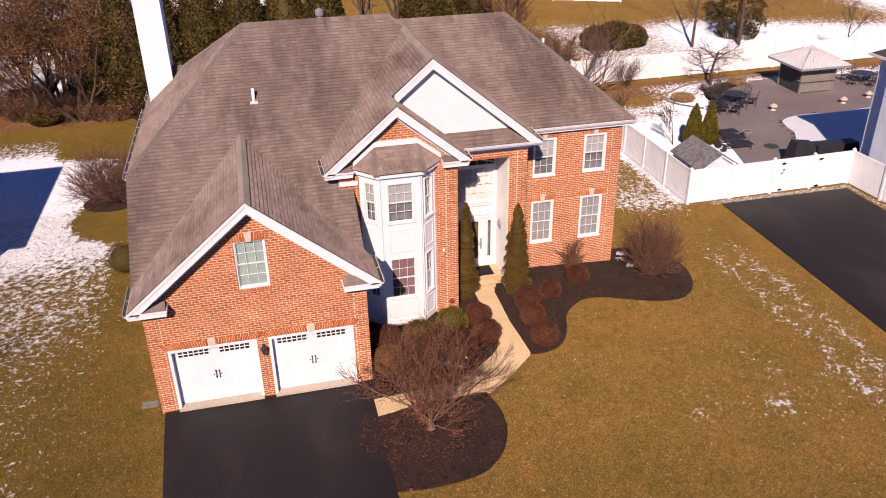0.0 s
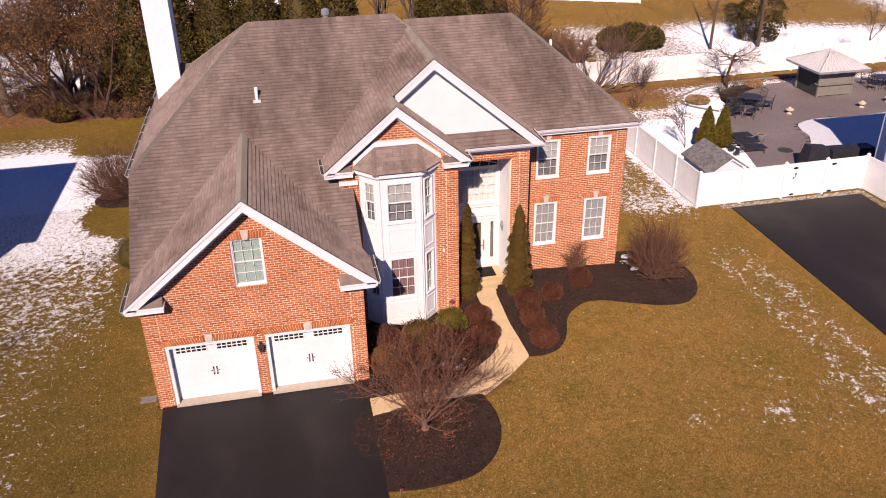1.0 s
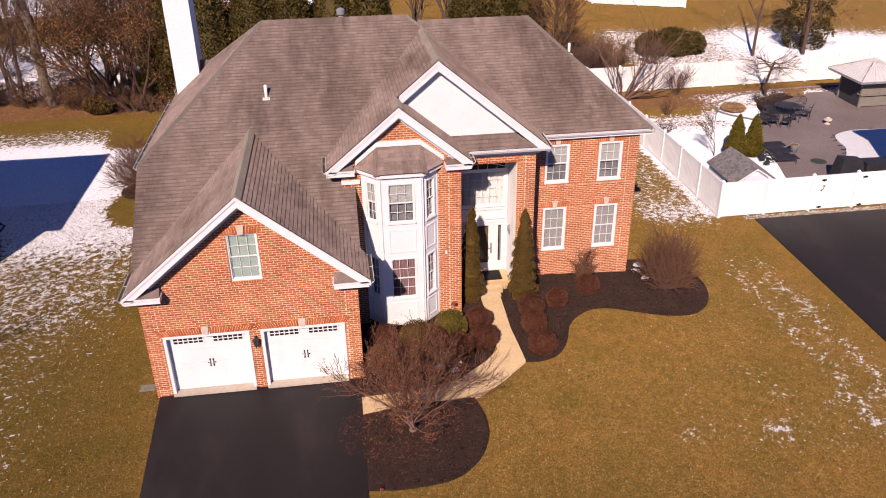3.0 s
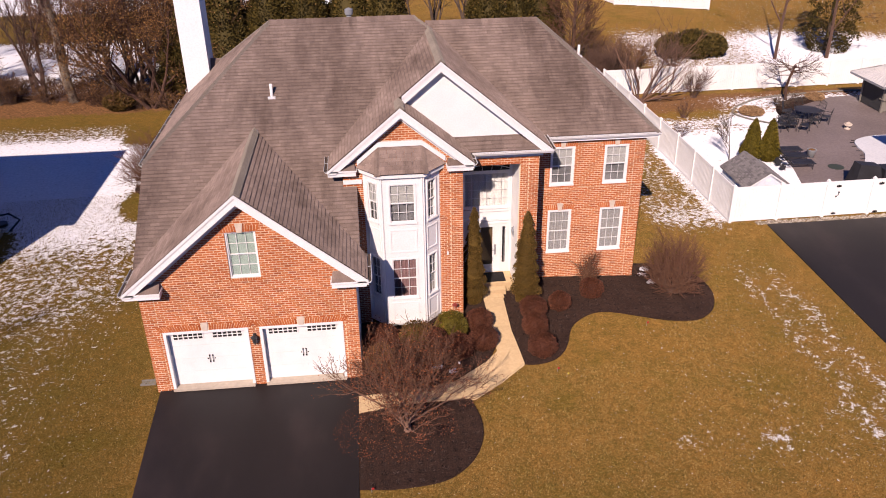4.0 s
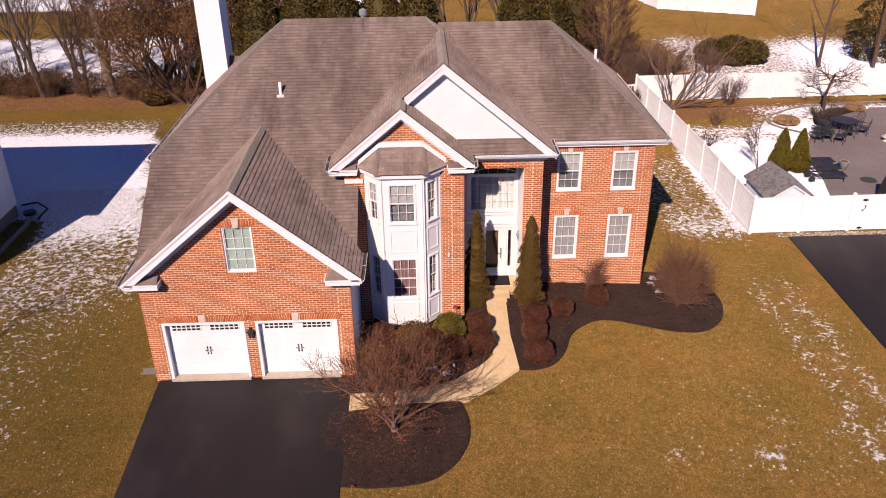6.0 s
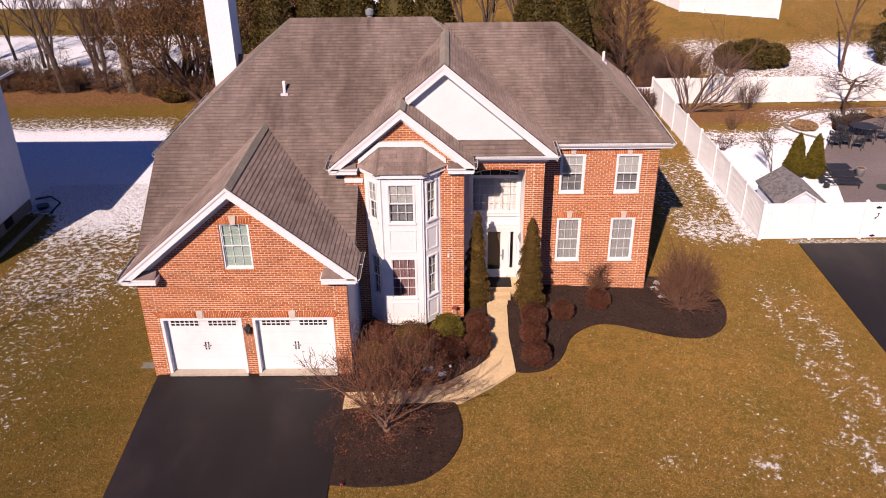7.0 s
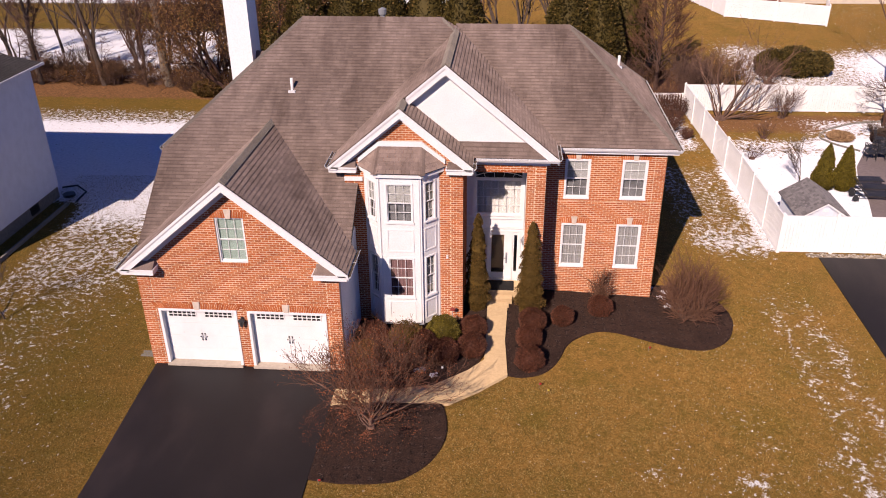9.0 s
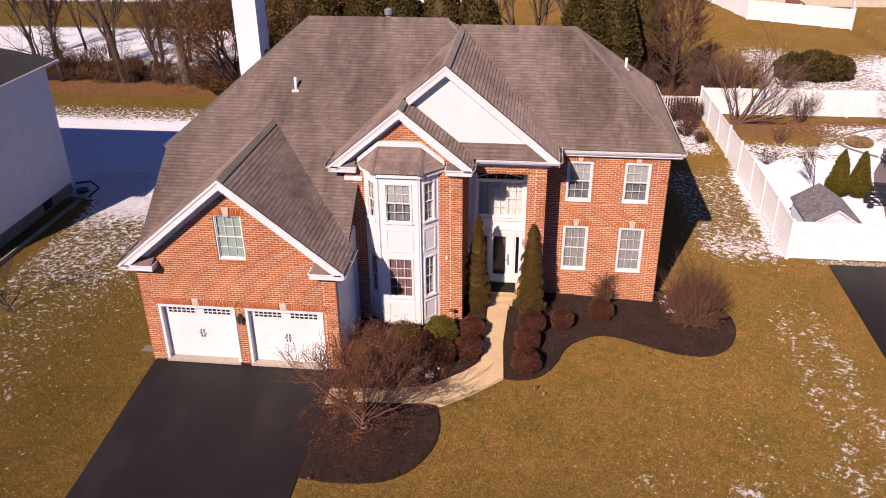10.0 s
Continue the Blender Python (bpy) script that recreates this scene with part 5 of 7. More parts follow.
def twig_shrub(name, at, label, r, height, stems, seed, bark, depth=2, leaf=None, group="", base=0.2):
    """A leafless vase of many fine stems."""
    rng = random.Random(seed)
    t = thing(name, (at[0], at[1], gz(*at)), label, "shrub", group)
    wood, tips = Form(), []
    for _ in range(stems):
        a, k = rng.uniform(0, 2 * math.pi), math.sqrt(rng.random())
        d = Vector((math.cos(a) * k * r / height * 1.15, math.sin(a) * k * r / height * 1.15, rng.uniform(0.55, 1.0)))
        b = Vector((at[0] + math.cos(a) * k * r * base, at[1] + math.sin(a) * k * r * base, gz(*at)))
        grow(wood, rng, b, d, height * rng.uniform(0.34, 0.5), 0.015, depth, 0.62, 0.3, tips, 4, (1, 3), 0.62, 0.26, 0.0065)
    part("crown", wood, bark, t)
    part("root_crown", Form().lathe([(r * 0.26, -0.06), (r * 0.22, 0.05), (r * 0.1, 0.12)], (at[0], at[1], gz(*at)), 9), bark, t, "knotted woody base")
    if leaf:
        f = Form()
        for p, d in tips:
            leaves(f, rng, p, d, 0.035, 1, 0.06)
        tagged(part("foliage", f, leaf, t), kind="stuff")
    return t


# ---- front garden ----
def ornamental_maple():
    """A low maple, wider than high: pale limbs from a short trunk, fine red twigs, dry leaves hanging on below."""
    rng = random.Random(5)
    x, y = 4.08, 17.66
    z = gz(x, y)
    t = thing("ornamental_maple", (x, y, z), "bare spreading ornamental maple with dry rust-red leaves", "tree")
    part("trunk", Form().tube([(x, y, z - 0.1), (x + 0.03, y, z + 0.22), (x, y, z + 0.45)], [0.15, 0.1, 0.08], 8), BARK_TAN, t, smooth=True)
    tips = []
    for i in range(14):
        limb, twigs = Form(), Form()
        a = 2 * math.pi * i * 0.382 + rng.uniform(-0.2, 0.2)
        e = math.radians(20 + 56 * (i / 13) ** 0.9)
        d = Vector((math.cos(a) * math.cos(e), math.sin(a) * math.cos(e) + 0.08, math.sin(e)))
        grow(limb, rng, (x + 0.05 * math.cos(a), y + 0.05 * math.sin(a), z + rng.uniform(0.15, 0.42)), d, rng.uniform(1.18, 1.38), rng.uniform(0.024, 0.036), 4, 0.95, 0.2, tips, 6, (2, 3), 0.7, 0.28, 0.0068, twigs)
        part("limb", limb, BARK_TAN if i % 3 else BARK_TWIG, t, smooth=True)
        tagged(part("twig_spray", twigs, TWIG_RED, t), kind="stuff")
    f = Form()
    for p, d in tips:
        low = p.z < z + 1.5 and p.x < x + 0.6
        if rng.random() < (0.8 if low else 0.3):
            leaves(f, rng, p, d, 0.026, 8 if low else 3, 0.1)
    for _ in range(2200):
        a, r = rng.uniform(0, 6.28), 1.9 * math.sqrt(rng.random())
        q = (x - 0.35 + r * math.cos(a), y + 0.1 + r * math.sin(a) * 0.8)
        leaves(f, rng, (*q, gz(*q) + 0.09), None, 0.019, 1, 0.02)
    tagged(part("foliage", f, MAPLE_LEAF, t, "dry red-brown leaves"), kind="stuff")


def dome_shrub(at, label, r, height, stems, seed, bark, tip_bark, low=0.04):
    """A leafless dome of very many fine stems that spring from one low base."""
    rng = random.Random(seed)
    z = gz(*at)
    t = thing("bare_shrub", (at[0], at[1], z), label, "shrub")
    wood, twigs, tips = Form(), Form(), []
    for _ in range(stems):
        a, u = rng.uniform(0, 2 * math.pi), rng.uniform(low, 1.0)
        k = math.sqrt(1 - u * u)
        d = Vector((math.cos(a) * k * r, math.sin(a) * k * r, u * height))
        grow(wood, rng, (at[0] + 0.15 * r * math.cos(a), at[1] + 0.15 * r * math.sin(a), z), d, d.length * rng.uniform(0.42, 0.54), 0.014, 2, 0.6, 0.12, tips, 4, (2, 4), 0.6, 0.22, 0.0075, twigs)
    part("crown", wood, bark, t)
    tagged(part("twig_spray", twigs, tip_bark, t), kind="stuff")
    part("root_crown", Form().lathe([(r * 0.2, -0.06), (r * 0.17, 0.05), (r * 0.08, 0.12)], (at[0], at[1], z), 9), bark, t, "knotted woody base")
    return t


ornamental_maple()
conifer("arborvitae", (7.05, 24.55), "tall tiered dark green arborvitae beside the front steps", 3.95, 0.46, 11, ARBORVITAE, 26000, 0.034, 9, "arborvitae at the door", belly=0.12)
conifer("arborvitae", (9.0, 24.45), "tall tiered dark green arborvitae beside the front steps", 3.75, 0.53, 12, ARBORVITAE, 26000, 0.034, 8, "arborvitae at the door", belly=0.12)
RED = "clipped dark red barberry shrub on black mulch"
for i, (x, y, r) in enumerate(((8.95, 21.0, 0.5), (8.95, 22.3, 0.46), (9.1, 23.35, 0.5), (10.2, 23.85, 0.42), (11.65, 24.7, 0.46), (7.0, 22.75, 0.48), (7.0, 21.6, 0.5))):
    ball_shrub((x, y), r, 20 + i, BARBERRY, RED)
ball_shrub((5.95, 22.35), 0.58, 31, BOX_GREEN, "clipped yellow-green shrub below the white bay", 0.95, 6000)
ball_shrub((4.7, 21.9), 0.62, 32, ARBORVITAE, "loose olive-brown shrub below the white bay", 0.9, 4500)
ball_shrub((6.1, 21.2), 0.5, 33, BARBERRY, RED)
dome_shrub((4.3, 20.75), "leafless red-brown shrub behind the maple", 0.85, 1.25, 70, 46, BARK_RED, TWIG_RED)
dome_shrub((5.35, 20.85), "leafless red-brown shrub behind the maple", 0.7, 1.0, 60, 47, BARK_RED, TWIG_RED)
ball_shrub((5.3, 21.7), 0.5, 48, BARBERRY, RED)
ball_shrub((3.5, 22.0), 0.6, 34, BARBERRY, "dark red shrub beside the garage wall")
ball_shrub((3.4, 20.9), 0.55, 35, RUST_LEAF, "brown shrub beside the garage wall")
dome_shrub((11.75, 25.6), "leafless reddish upright shrub against the brick wall", 0.45, 1.65, 38, 41, TWIG_RED, TWIG_RED, 0.45)
dome_shrub((15.0, 25.0), "large leafless rounded shrub at the house corner", 1.35, 3.1, 125, 42, BARK_TWIG, TWIG_RED, 0.22)
dome_shrub((-7.1, 38.5), "large round leafless shrub beside the house", 2.5, 3.2, 190, 43, BARK_TAN, TWIG_RED)
laid("mulch_ring", spline([(-7.2 + 1.5 * math.cos(i * 0.785), 38.2 + 1.2 * math.sin(i * 0.785)) for i in range(8)], 3), MULCH, 0.04, "dark mulch ring under a round shrub", "planting bed", 0.04)
ball_shrub((-5.95, 30.6), 0.62, 44, EVERGREEN, "small dark green shrub beside the house", 1.1, 2200)
bare_tree("young_tree", (-10.9, 23.2), "thin leafless sapling in the side lawn", 3.2, 0.04, 45, (-0.35, 0.1, 1), 2, 4, 0.7, 0.2, BARK, first=0.42, kids=(2, 3), floor=0.007)
def ragged(cx, cy, r, seed):
    rng = random.Random(seed)
    return spline([(cx + r * rng.uniform(0.35, 1.2) * math.cos(i * 0.57), cy + r * rng.uniform(0.35, 1.2) * math.sin(i * 0.57) * 0.75) for i in range(11)], 3)


for i, (x, y, r) in enumerate(((14.15, 26.2, 0.3), (14.5, 26.6, 0.34), (14.35, 25.6, 0.22), (14.9, 25.9, 0.2), (13.95, 26.9, 0.25), (5.3, 20.6, 0.25), (5.75, 20.3, 0.2), (6.1, 20.7, 0.16))):
    laid("snow_patch", ragged(x, y, r, 200 + i), SNOW, 0.085, "thin ragged patch of old snow on mulch", "snow", 0.015, 0.05)


def marker_flag(x, y, mat, label):
    t = thing("marker_flag", (x, y, gz(x, y)), label, "flag", "small flags in the lawn")
    z = gz(x, y)
    part("wire", Form().tube([(x, y, z - 0.05), (x, y, z + 0.2)], 0.005, 4), GREY_METAL, t)
    part("cloth", Form().slab([(x, y, z + 0.13), (x + 0.08, y, z + 0.135), (x + 0.075, y, z + 0.2), (x, y, z + 0.2)], (0, 0.004, 0)), mat, t)


FLAG_RED, FLAG_YELLOW = painted("red_flag", (0.4, 0.025, 0.02), 0.6), painted("yellow_flag", (0.5, 0.36, 0.04), 0.6)
marker_flag(13.15, 22.5, FLAG_RED, "small red marker flag in the lawn")
marker_flag(9.25, 20.0, FLAG_RED, "small red marker flag at the bed edge")
marker_flag(9.5, 19.7, FLAG_YELLOW, "small yellow marker flag in the lawn")
marker_flag(14.6, 25.1, FLAG_RED, "small red marker flag in the mulch")
marker_flag(2.95, 15.3, FLAG_RED, "small red marker flag at the drive")


def lantern(x, y, z, label, mat):
    t = thing("wall_lantern", (x, y, z), label, "lamp")
    part("back_plate", Form().box(x - 0.05, x + 0.05, y - 0.02, y - 0.002, z - 0.08, z + 0.1), mat, t)
    part("bracket", Form().tube([(x, y - 0.02, z + 0.1), (x, y - 0.12, z + 0.2), (x, y - 0.16, z + 0.14)], 0.012, 6), mat, t)
    part("body", Form().lathe([(0.045, -0.15), (0.1, 0.06), (0.115, 0.075), (0.03, 0.13), (0.01, 0.15)], (x, y - 0.16, z - 0.02), 8), mat, t)
    part("finial", Form().lathe([(0.01, -0.21), (0.026, -0.19), (0.01, -0.165)], (x, y - 0.16, z - 0.04), 8), mat, t)


lantern(-0.545, 20.515, 1.87, "dark grey wall lantern between the garage doors", painted("dark_lantern_metal", (0.045, 0.047, 0.05), 0.35, 0.3))
lantern(8.72, 24.95 + 0.9, 2.45, "pale wall lantern beside the front door", GREY_METAL)
tagged(part("flood_light", Form().lathe([(0.045, 0), (0.045, 0.02), (0.03, 0.04), (0.04, 0.1), (0.015, 0.11)], (6.0, 23.68, 2.7), 10), WHITE), "small white wall light on the brick", "lamp")
SPLASH = thing("splash_block", (-4.35, 21.05, gz(-4.35, 21.05)), "small brown concrete splash block at the garage corner", "splash block")
part("trough", Form().box(-4.55, -4.05, 20.92, 20.97, -0.2, -0.02).box(-4.55, -4.05, 21.17, 21.22, -0.2, -0.02).box(-4.55, -4.05, 20.97, 21.17, -0.2, -0.06), FOUNDATION, SPLASH)
SIGN = thing("yard_sign", (6.2, 23.45, 0), "small red security sign on a stake", "sign")
part("stake", Form().tube([(6.2, 23.45, -0.1), (6.2, 23.45, 0.75)], 0.012, 5), GREY_METAL, SIGN)
part("plate", Form().slab([(6.12, 23.44, 0.66), (6.28, 23.44, 0.66), (6.3, 23.44, 0.76), (6.2, 23.44, 0.83), (6.1, 23.44, 0.76)], (0, -0.01, 0)), painted("dull_red_sign", (0.3, 0.05, 0.04), 0.5), SIGN)

# ---- fences ----
def fence_panel():
    """One solid vinyl panel, 2.4 m long from its post, 1.8 m high."""
    t = thing("fence_panel", (0, 0, 0), "white vinyl privacy fence panel with a capped post", "fence", "white vinyl fence")
    part("post", Form().box(-0.065, 0.065, -0.065, 0.065, -0.15, 1.86), VINYL, t)
    part("cap", Form().hexa([(-0.08, -0.08, 1.861), (0.08, -0.08, 1.861), (0.08, 0.08, 1.861), (-0.08, 0.08, 1.861), (-0.02, -0.02, 1.94), (0.02, -0.02, 1.94), (0.02, 0.02, 1.94), (-0.02, 0.02, 1.94)]), VINYL, t)
    for z0, z1 in ((0.06, 0.2), (1.66, 1.8)):
        part("rail", Form().box(0.066, 2.334, -0.03, 0.03, z0, z1), VINYL, t)
    ring = [(0.002, 0.0), (0.01, -0.018), (0.142, -0.018), (0.15, 0.0), (0.142, 0.018), (0.01, 0.018)]
    board = Form().slab([(x, y, 0.201) for x, y in ring], (0, 0, 1.458)).mesh("board", VINYL)
    for i in range(15):
        part("board", board, None, t, pose_in=Matrix.Translation((0.066 + i * 0.1512, 0, 0)))
    return t


PANEL = fence_panel()
panels = [0]


def fence_run(p, q, length=2.4):
    p, q = Vector(p), Vector(q)
    n = max(1, round((q - p).length / length))
    yaw = math.degrees(math.atan2(q.y - p.y, q.x - p.x))
    s = (q - p).length / n / 2.4
    for i in range(n):
        a = p.lerp(q, i / n)
        b = p.lerp(q, (i + 1) / n)
        z = (gz(a.x, a.y) + gz(b.x, b.y)) / 2
        m = pose(a.x, a.y, z, 0, 0, yaw)
        o = PANEL if panels[0] == 0 else copy_thing(PANEL, m)
        o.matrix_basis = m @ Matrix.Diagonal((s, 1, 1, 1))
        panels[0] += 1


fence_run((20.1, 31.2), (29.25, 31.35))
fence_run((20.1, 31.2), (20.1, 38.4))
fence_run((20.1, 38.4), (19.72, 51.4))
fence_run((29.25, 31.35), (29.75, 20.0))
fence_run((19.72, 51.5), (62.0, 52.2))
fence_run((28.47, 78.4), (36.75, 75.0))
fence_run((26.0, 88.8), (28.47, 78.4))
fence_run((36.75, 75.0), (38.2, 80.0))


def picket_fence(p, q):
    t = thing("picket_fence", (p[0], p[1], gz(*p)), "short white picket fence between shrubs", "fence")
    p, q = Vector((*p, gz(*p))), Vector((*q, gz(*q)))
    n = int((q - p).length / 0.18)
    d = (q - p).normalized()
    yaw = math.degrees(math.atan2(d.y, d.x))
    me = Form().box(-0.04, 0.04, -0.012, 0.012, 0.05, 1.2).mesh("picket", VINYL)
    for i in range(n + 1):
        a = p.lerp(q, i / n)
        part("picket", me, None, t, pose_in=pose(a.x, a.y, a.z, 0, 0, yaw))
    for z in (0.25, 0.95):
        part("rail", Form().box(0, (q - p).length, 0.013, 0.05, z, z + 0.08), VINYL, t, pose_in=pose(*p, 0, 0, yaw))


picket_fence((15.2, 51.0), (19.6, 51.5))

GATE = thing("gate_fittings", (25.2, 31.2, 0.3), "black hinges and latch on the white fence gate", "gate fittings")
for x, z in ((25.2, 1.02), (25.2, -0.38), (27.3, 1.05), (27.3, -0.4)):
    part("hinge", Form().box(x - 0.11, x + 0.11, 31.2, 31.225, z - 0.035, z + 0.035).tube([(x, 31.21, z - 0.06), (x, 31.21, z + 0.06)], 0.02, 6), BLACK, GATE)
part("latch", Form().tube([(25.15, 31.2, 0.52), (25.22, 31.17, 0.6), (25.25, 31.2, 0.7)], 0.012, 5).box(25.12, 25.18, 31.19, 31.225, 0.48, 0.53).box(25.22, 25.28, 31.19, 31.225, 0.69, 0.74), BLACK, GATE)

# river pebbles along the neighbour's fence
def pebble_strip():
    rng = random.Random(8)
    f = Form()
    for _ in range(1500):
        if rng.random() < 0.72:
            x, y = rng.uniform(21.3, 29.1), 31.0 + rng.uniform(-0.22, 0.12)
        else:
            x, y = 29.0 + rng.uniform(-0.2, 0.12), rng.uniform(22, 31)
        r = rng.uniform(0.03, 0.075)
        n = len(f.v)
        z = gz(x, y) + r * 0.5
        f.v += [(x + r, y, z), (x - r, y, z), (x, y + r * 0.8, z), (x, y - r * 0.8, z), (x, y, z + r * 0.7)]
        f.f += [(n, n + 2, n + 4), (n + 2, n + 1, n + 4), (n + 1, n + 3, n + 4), (n + 3, n, n + 4)]
    k = Mat("river_stones", 0.8)
    k.color(k.ramp(k.island(), [(0.0, (0.14, 0.11, 0.08)), (0.5, (0.32, 0.27, 0.21)), (1.0, (0.55, 0.5, 0.43))]))
    tagged(part("pebbles", f, k.m, smooth=True), "tan river pebbles along the fence foot", "pebbles", kind="stuff")


pebble_strip()

# ---- neighbours' houses ----
CLAP = painted("neighbour_white_siding", (0.7, 0.73, 0.8), 0.55, 0.08)
CREAM = painted("cream_siding", (0.66, 0.58, 0.47), 0.6, 0.1)
DARK_SHINGLE = speckled("dark_grey_shingle", [(0.3, (0.04, 0.036, 0.034)), (0.7, (0.1, 0.09, 0.083))], 14)


def hip_house(name, label, x0, x1, y0, y1, z0, z1, over, pitch, wall_mat, roof_mat):
    h = thing(name, ((x0 + x1) / 2, (y0 + y1) / 2, z0), label, "house")
    wall = part("wall", Form().box(x0 + 0.02, x1 - 0.02, y0 + 0.02, y1 - 0.02, z0 + 0.55, z1), wall_mat, h)
    ring = Form()
    low, hig = [(x0 - 0.014, y0 - 0.014), (x1 + 0.014, y0 - 0.014), (x1 + 0.014, y1 + 0.014), (x0 - 0.014, y1 + 0.014)], [(x0, y0), (x1, y0), (x1, y1), (x0, y1)]
    ring.v = [(*p, 0) for p in low] + [(*p, 0.125) for p in hig] + [(x0 + 0.02, y0 + 0.02, 0), (x1 - 0.02, y0 + 0.02, 0), (x1 - 0.02, y1 - 0.02, 0), (x0 + 0.02, y1 - 0.02, 0)]
    for i in range(4):
        j = (i + 1) % 4
        ring.f += [(i, j, 4 + j, 4 + i), (j, i, 8 + i, 8 + j)]
    me = ring.mesh("clapboard", wall_mat)
    z = z0 + 0.55
    while z < z1 - 0.1:
        part("clapboard", me, None, wall, pose_in=Matrix.Translation((0, 0, z)))
        z += 0.125
    part("foundation", Form().box(x0 + 0.04, x1 - 0.04, y0 + 0.04, y1 - 0.04, z0 - 0.4, z0 + 0.55), FOUNDATION, h, "grey concrete foundation")
    a0, a1, b0, b1 = x0 - over, x1 + over, y0 - over, y1 + over
    half = min(a1 - a0, b1 - b0) / 2
    top = z1 + 0.1 + half * pitch
    if a1 - a0 < b1 - b0:
        r0, r1 = ((a0 + a1) / 2, b0 + half, top), ((a0 + a1) / 2, b1 - half, top)
    else:
        r0, r1 = (a0 + half, (b0 + b1) / 2, top), (a1 - half, (b0 + b1) / 2, top)
    c = [(a0, b0, z1 + 0.1), (a1, b0, z1 + 0.1), (a1, b1, z1 + 0.1), (a0, b1, z1 + 0.1)]
    faces = ((c[0], c[1], r0), (c[1], c[2], r1, r0), (c[2], c[3], r1), (c[3], c[0], r0, r1)) if a1 - a0 < b1 - b0 else ((c[0], c[1], r1, r0), (c[1], c[2], r1), (c[2], c[3], r0, r1), (c[3], c[0], r0))
    g = Form()
    for q in faces:
        low, up_ = [Vector(v) for v in q[:2]], [Vector(v) for v in q[2:]]
        tl, tr = (up_[1], up_[0]) if len(up_) == 2 else (up_[0], up_[0])
        rows = max(6, int((tl - low[0]).length / 0.16))
        nrm = (low[1] - low[0]).cross(tl - low[0]).normalized()
        for r in range(rows):
            p, q2 = r / rows, (r + 1) / rows
            l0, r0_, l1, r1_ = low[0].lerp(tl, p), low[1].lerp(tr, p), low[0].lerp(tl, q2), low[1].lerp(tr, q2)
            g.face([l0 + nrm * 0.02, r0_ + nrm * 0.02, r1_, l1]).face([r0_ + nrm * 0.02, l0 + nrm * 0.02, l0 - nrm * 0.01, r0_ - nrm * 0.01])
    base = Form()
    for q in faces:
        base.face([Vector(v) - Vector((0, 0, 0.015)) for v in q])
    tagged(part("shingles", g, roof_mat, part("roof", base, roof_mat, h, "dark shingle hip roof")), kind="stuff")
    part("soffit", Form().box(a0 + 0.01, a1 - 0.01, b0 + 0.01, b1 - 0.01, z1 - 0.02, z1 + 0.09), WHITE, h)
    e = Form().box(a0 - 0.1, a0, b0, b1, z1 - 0.03, z1 + 0.08).box(a1, a1 + 0.1, b0, b1, z1 - 0.03, z1 + 0.08).box(a0 - 0.1, a1 + 0.1, b0 - 0.1, b0, z1 - 0.03, z1 + 0.08).box(a0 - 0.1, a1 + 0.1, b1, b1 + 0.1, z1 - 0.03, z1 + 0.08)
    part("gutter", e, GUTTER, h)
    return h


NL = hip_house("neighbour_house", "white sided house with a dark hip roof and grey foundation", -27.0, -14.55, 25.75, 34.6, -0.2, 6.45, 0.4, 0.55, CLAP, DARK_SHINGLE)
part("basement_window", Form().box(-14.57, -14.53, 31.9, 32.6, -0.1, 0.3), BLACK, NL, "dark basement window")
part("hose_reel", Form().lathe([(0.05, -0.06), (0.3, -0.06), (0.3, -0.04), (0.2, -0.03), (0.2, 0.03), (0.3, 0.04), (0.3, 0.06), (0.05, 0.06)], (-13.9, 34.3, 0.0), 14), BLACK, NL, "black coiled hose")
part("drain_pipe", Form().tube([(-14.3, 34.5, 0.3), (-13.6, 34.7, 0.35), (-13.1, 34.5, 0.1), (-13.4, 33.9, -0.2)], 0.05, 6), BLACK, NL, "black drain pipe")
part("bed_edging", Form().box(-13.72, -13.62, 26.2, 33.6, -0.5, -0.08), FOUNDATION, NL, "low concrete edging")
NR = hip_house("neighbour_house", "white sided house behind a white fence", 30.35, 44.0, 16.0, 32.2, -0.6, 5.75, 0.35, 0.6, CLAP, DARK_SHINGLE)
part("side_bay", Form().box(29.95, 30.36, 16.2, 31.1, -0.6, 5.7), CLAP, NR)
FAR = hip_house("far_house", "cream sided house far behind the gardens", 29.5, 46.0, 85.0, 95.0, -0.3, 6.0, 0.4, 0.6, CREAM, DARK_SHINGLE)
for x, w in ((31.5, 1.6), (36.0, 1.4), (39.0, 1.6)):
    part("window", Form().box(x - w / 2, x + w / 2, 84.93, 84.99, 1.2, 2.8), BLACK, FAR)
part("deck_stair", Form().box(33.5, 34.8, 82.5, 84.8, 0.3, 1.0).box(33.6, 34.7, 81.8, 82.5, 0.3, 0.6), painted("red_brown_deck", (0.2, 0.07, 0.05), 0.7), FAR)

# ---- the neighbour's patio ----
laid("patio", [(25.5, 34.4), (26.3, 37.2), (26.6, 39.3), (27.4, 41.8), (28.7, 44.2), (30.1, 46.2), (32.4, 47.7), (34.9, 49.0), (38.0, 49.2), (43.5, 48.5), (50.0, 47.5), (50.0, 33.0), (30.0, 32.5), (26.0, 33.2)], PAVER, 0.05, "dark grey-brown paved patio behind the fence", "patio", cell=1.5)
POOL = [(31.9, 40.7), (33.5, 41.25), (36.6, 41.1), (42.0, 41.6), (46.0, 40.5), (46.0, 36.0), (40.0, 34.6), (34.5, 34.7), (31.6, 35.35), (30.8, 36.0), (30.25, 36.9), (30.8, 37.9), (31.2, 38.7), (31.4, 39.8)]
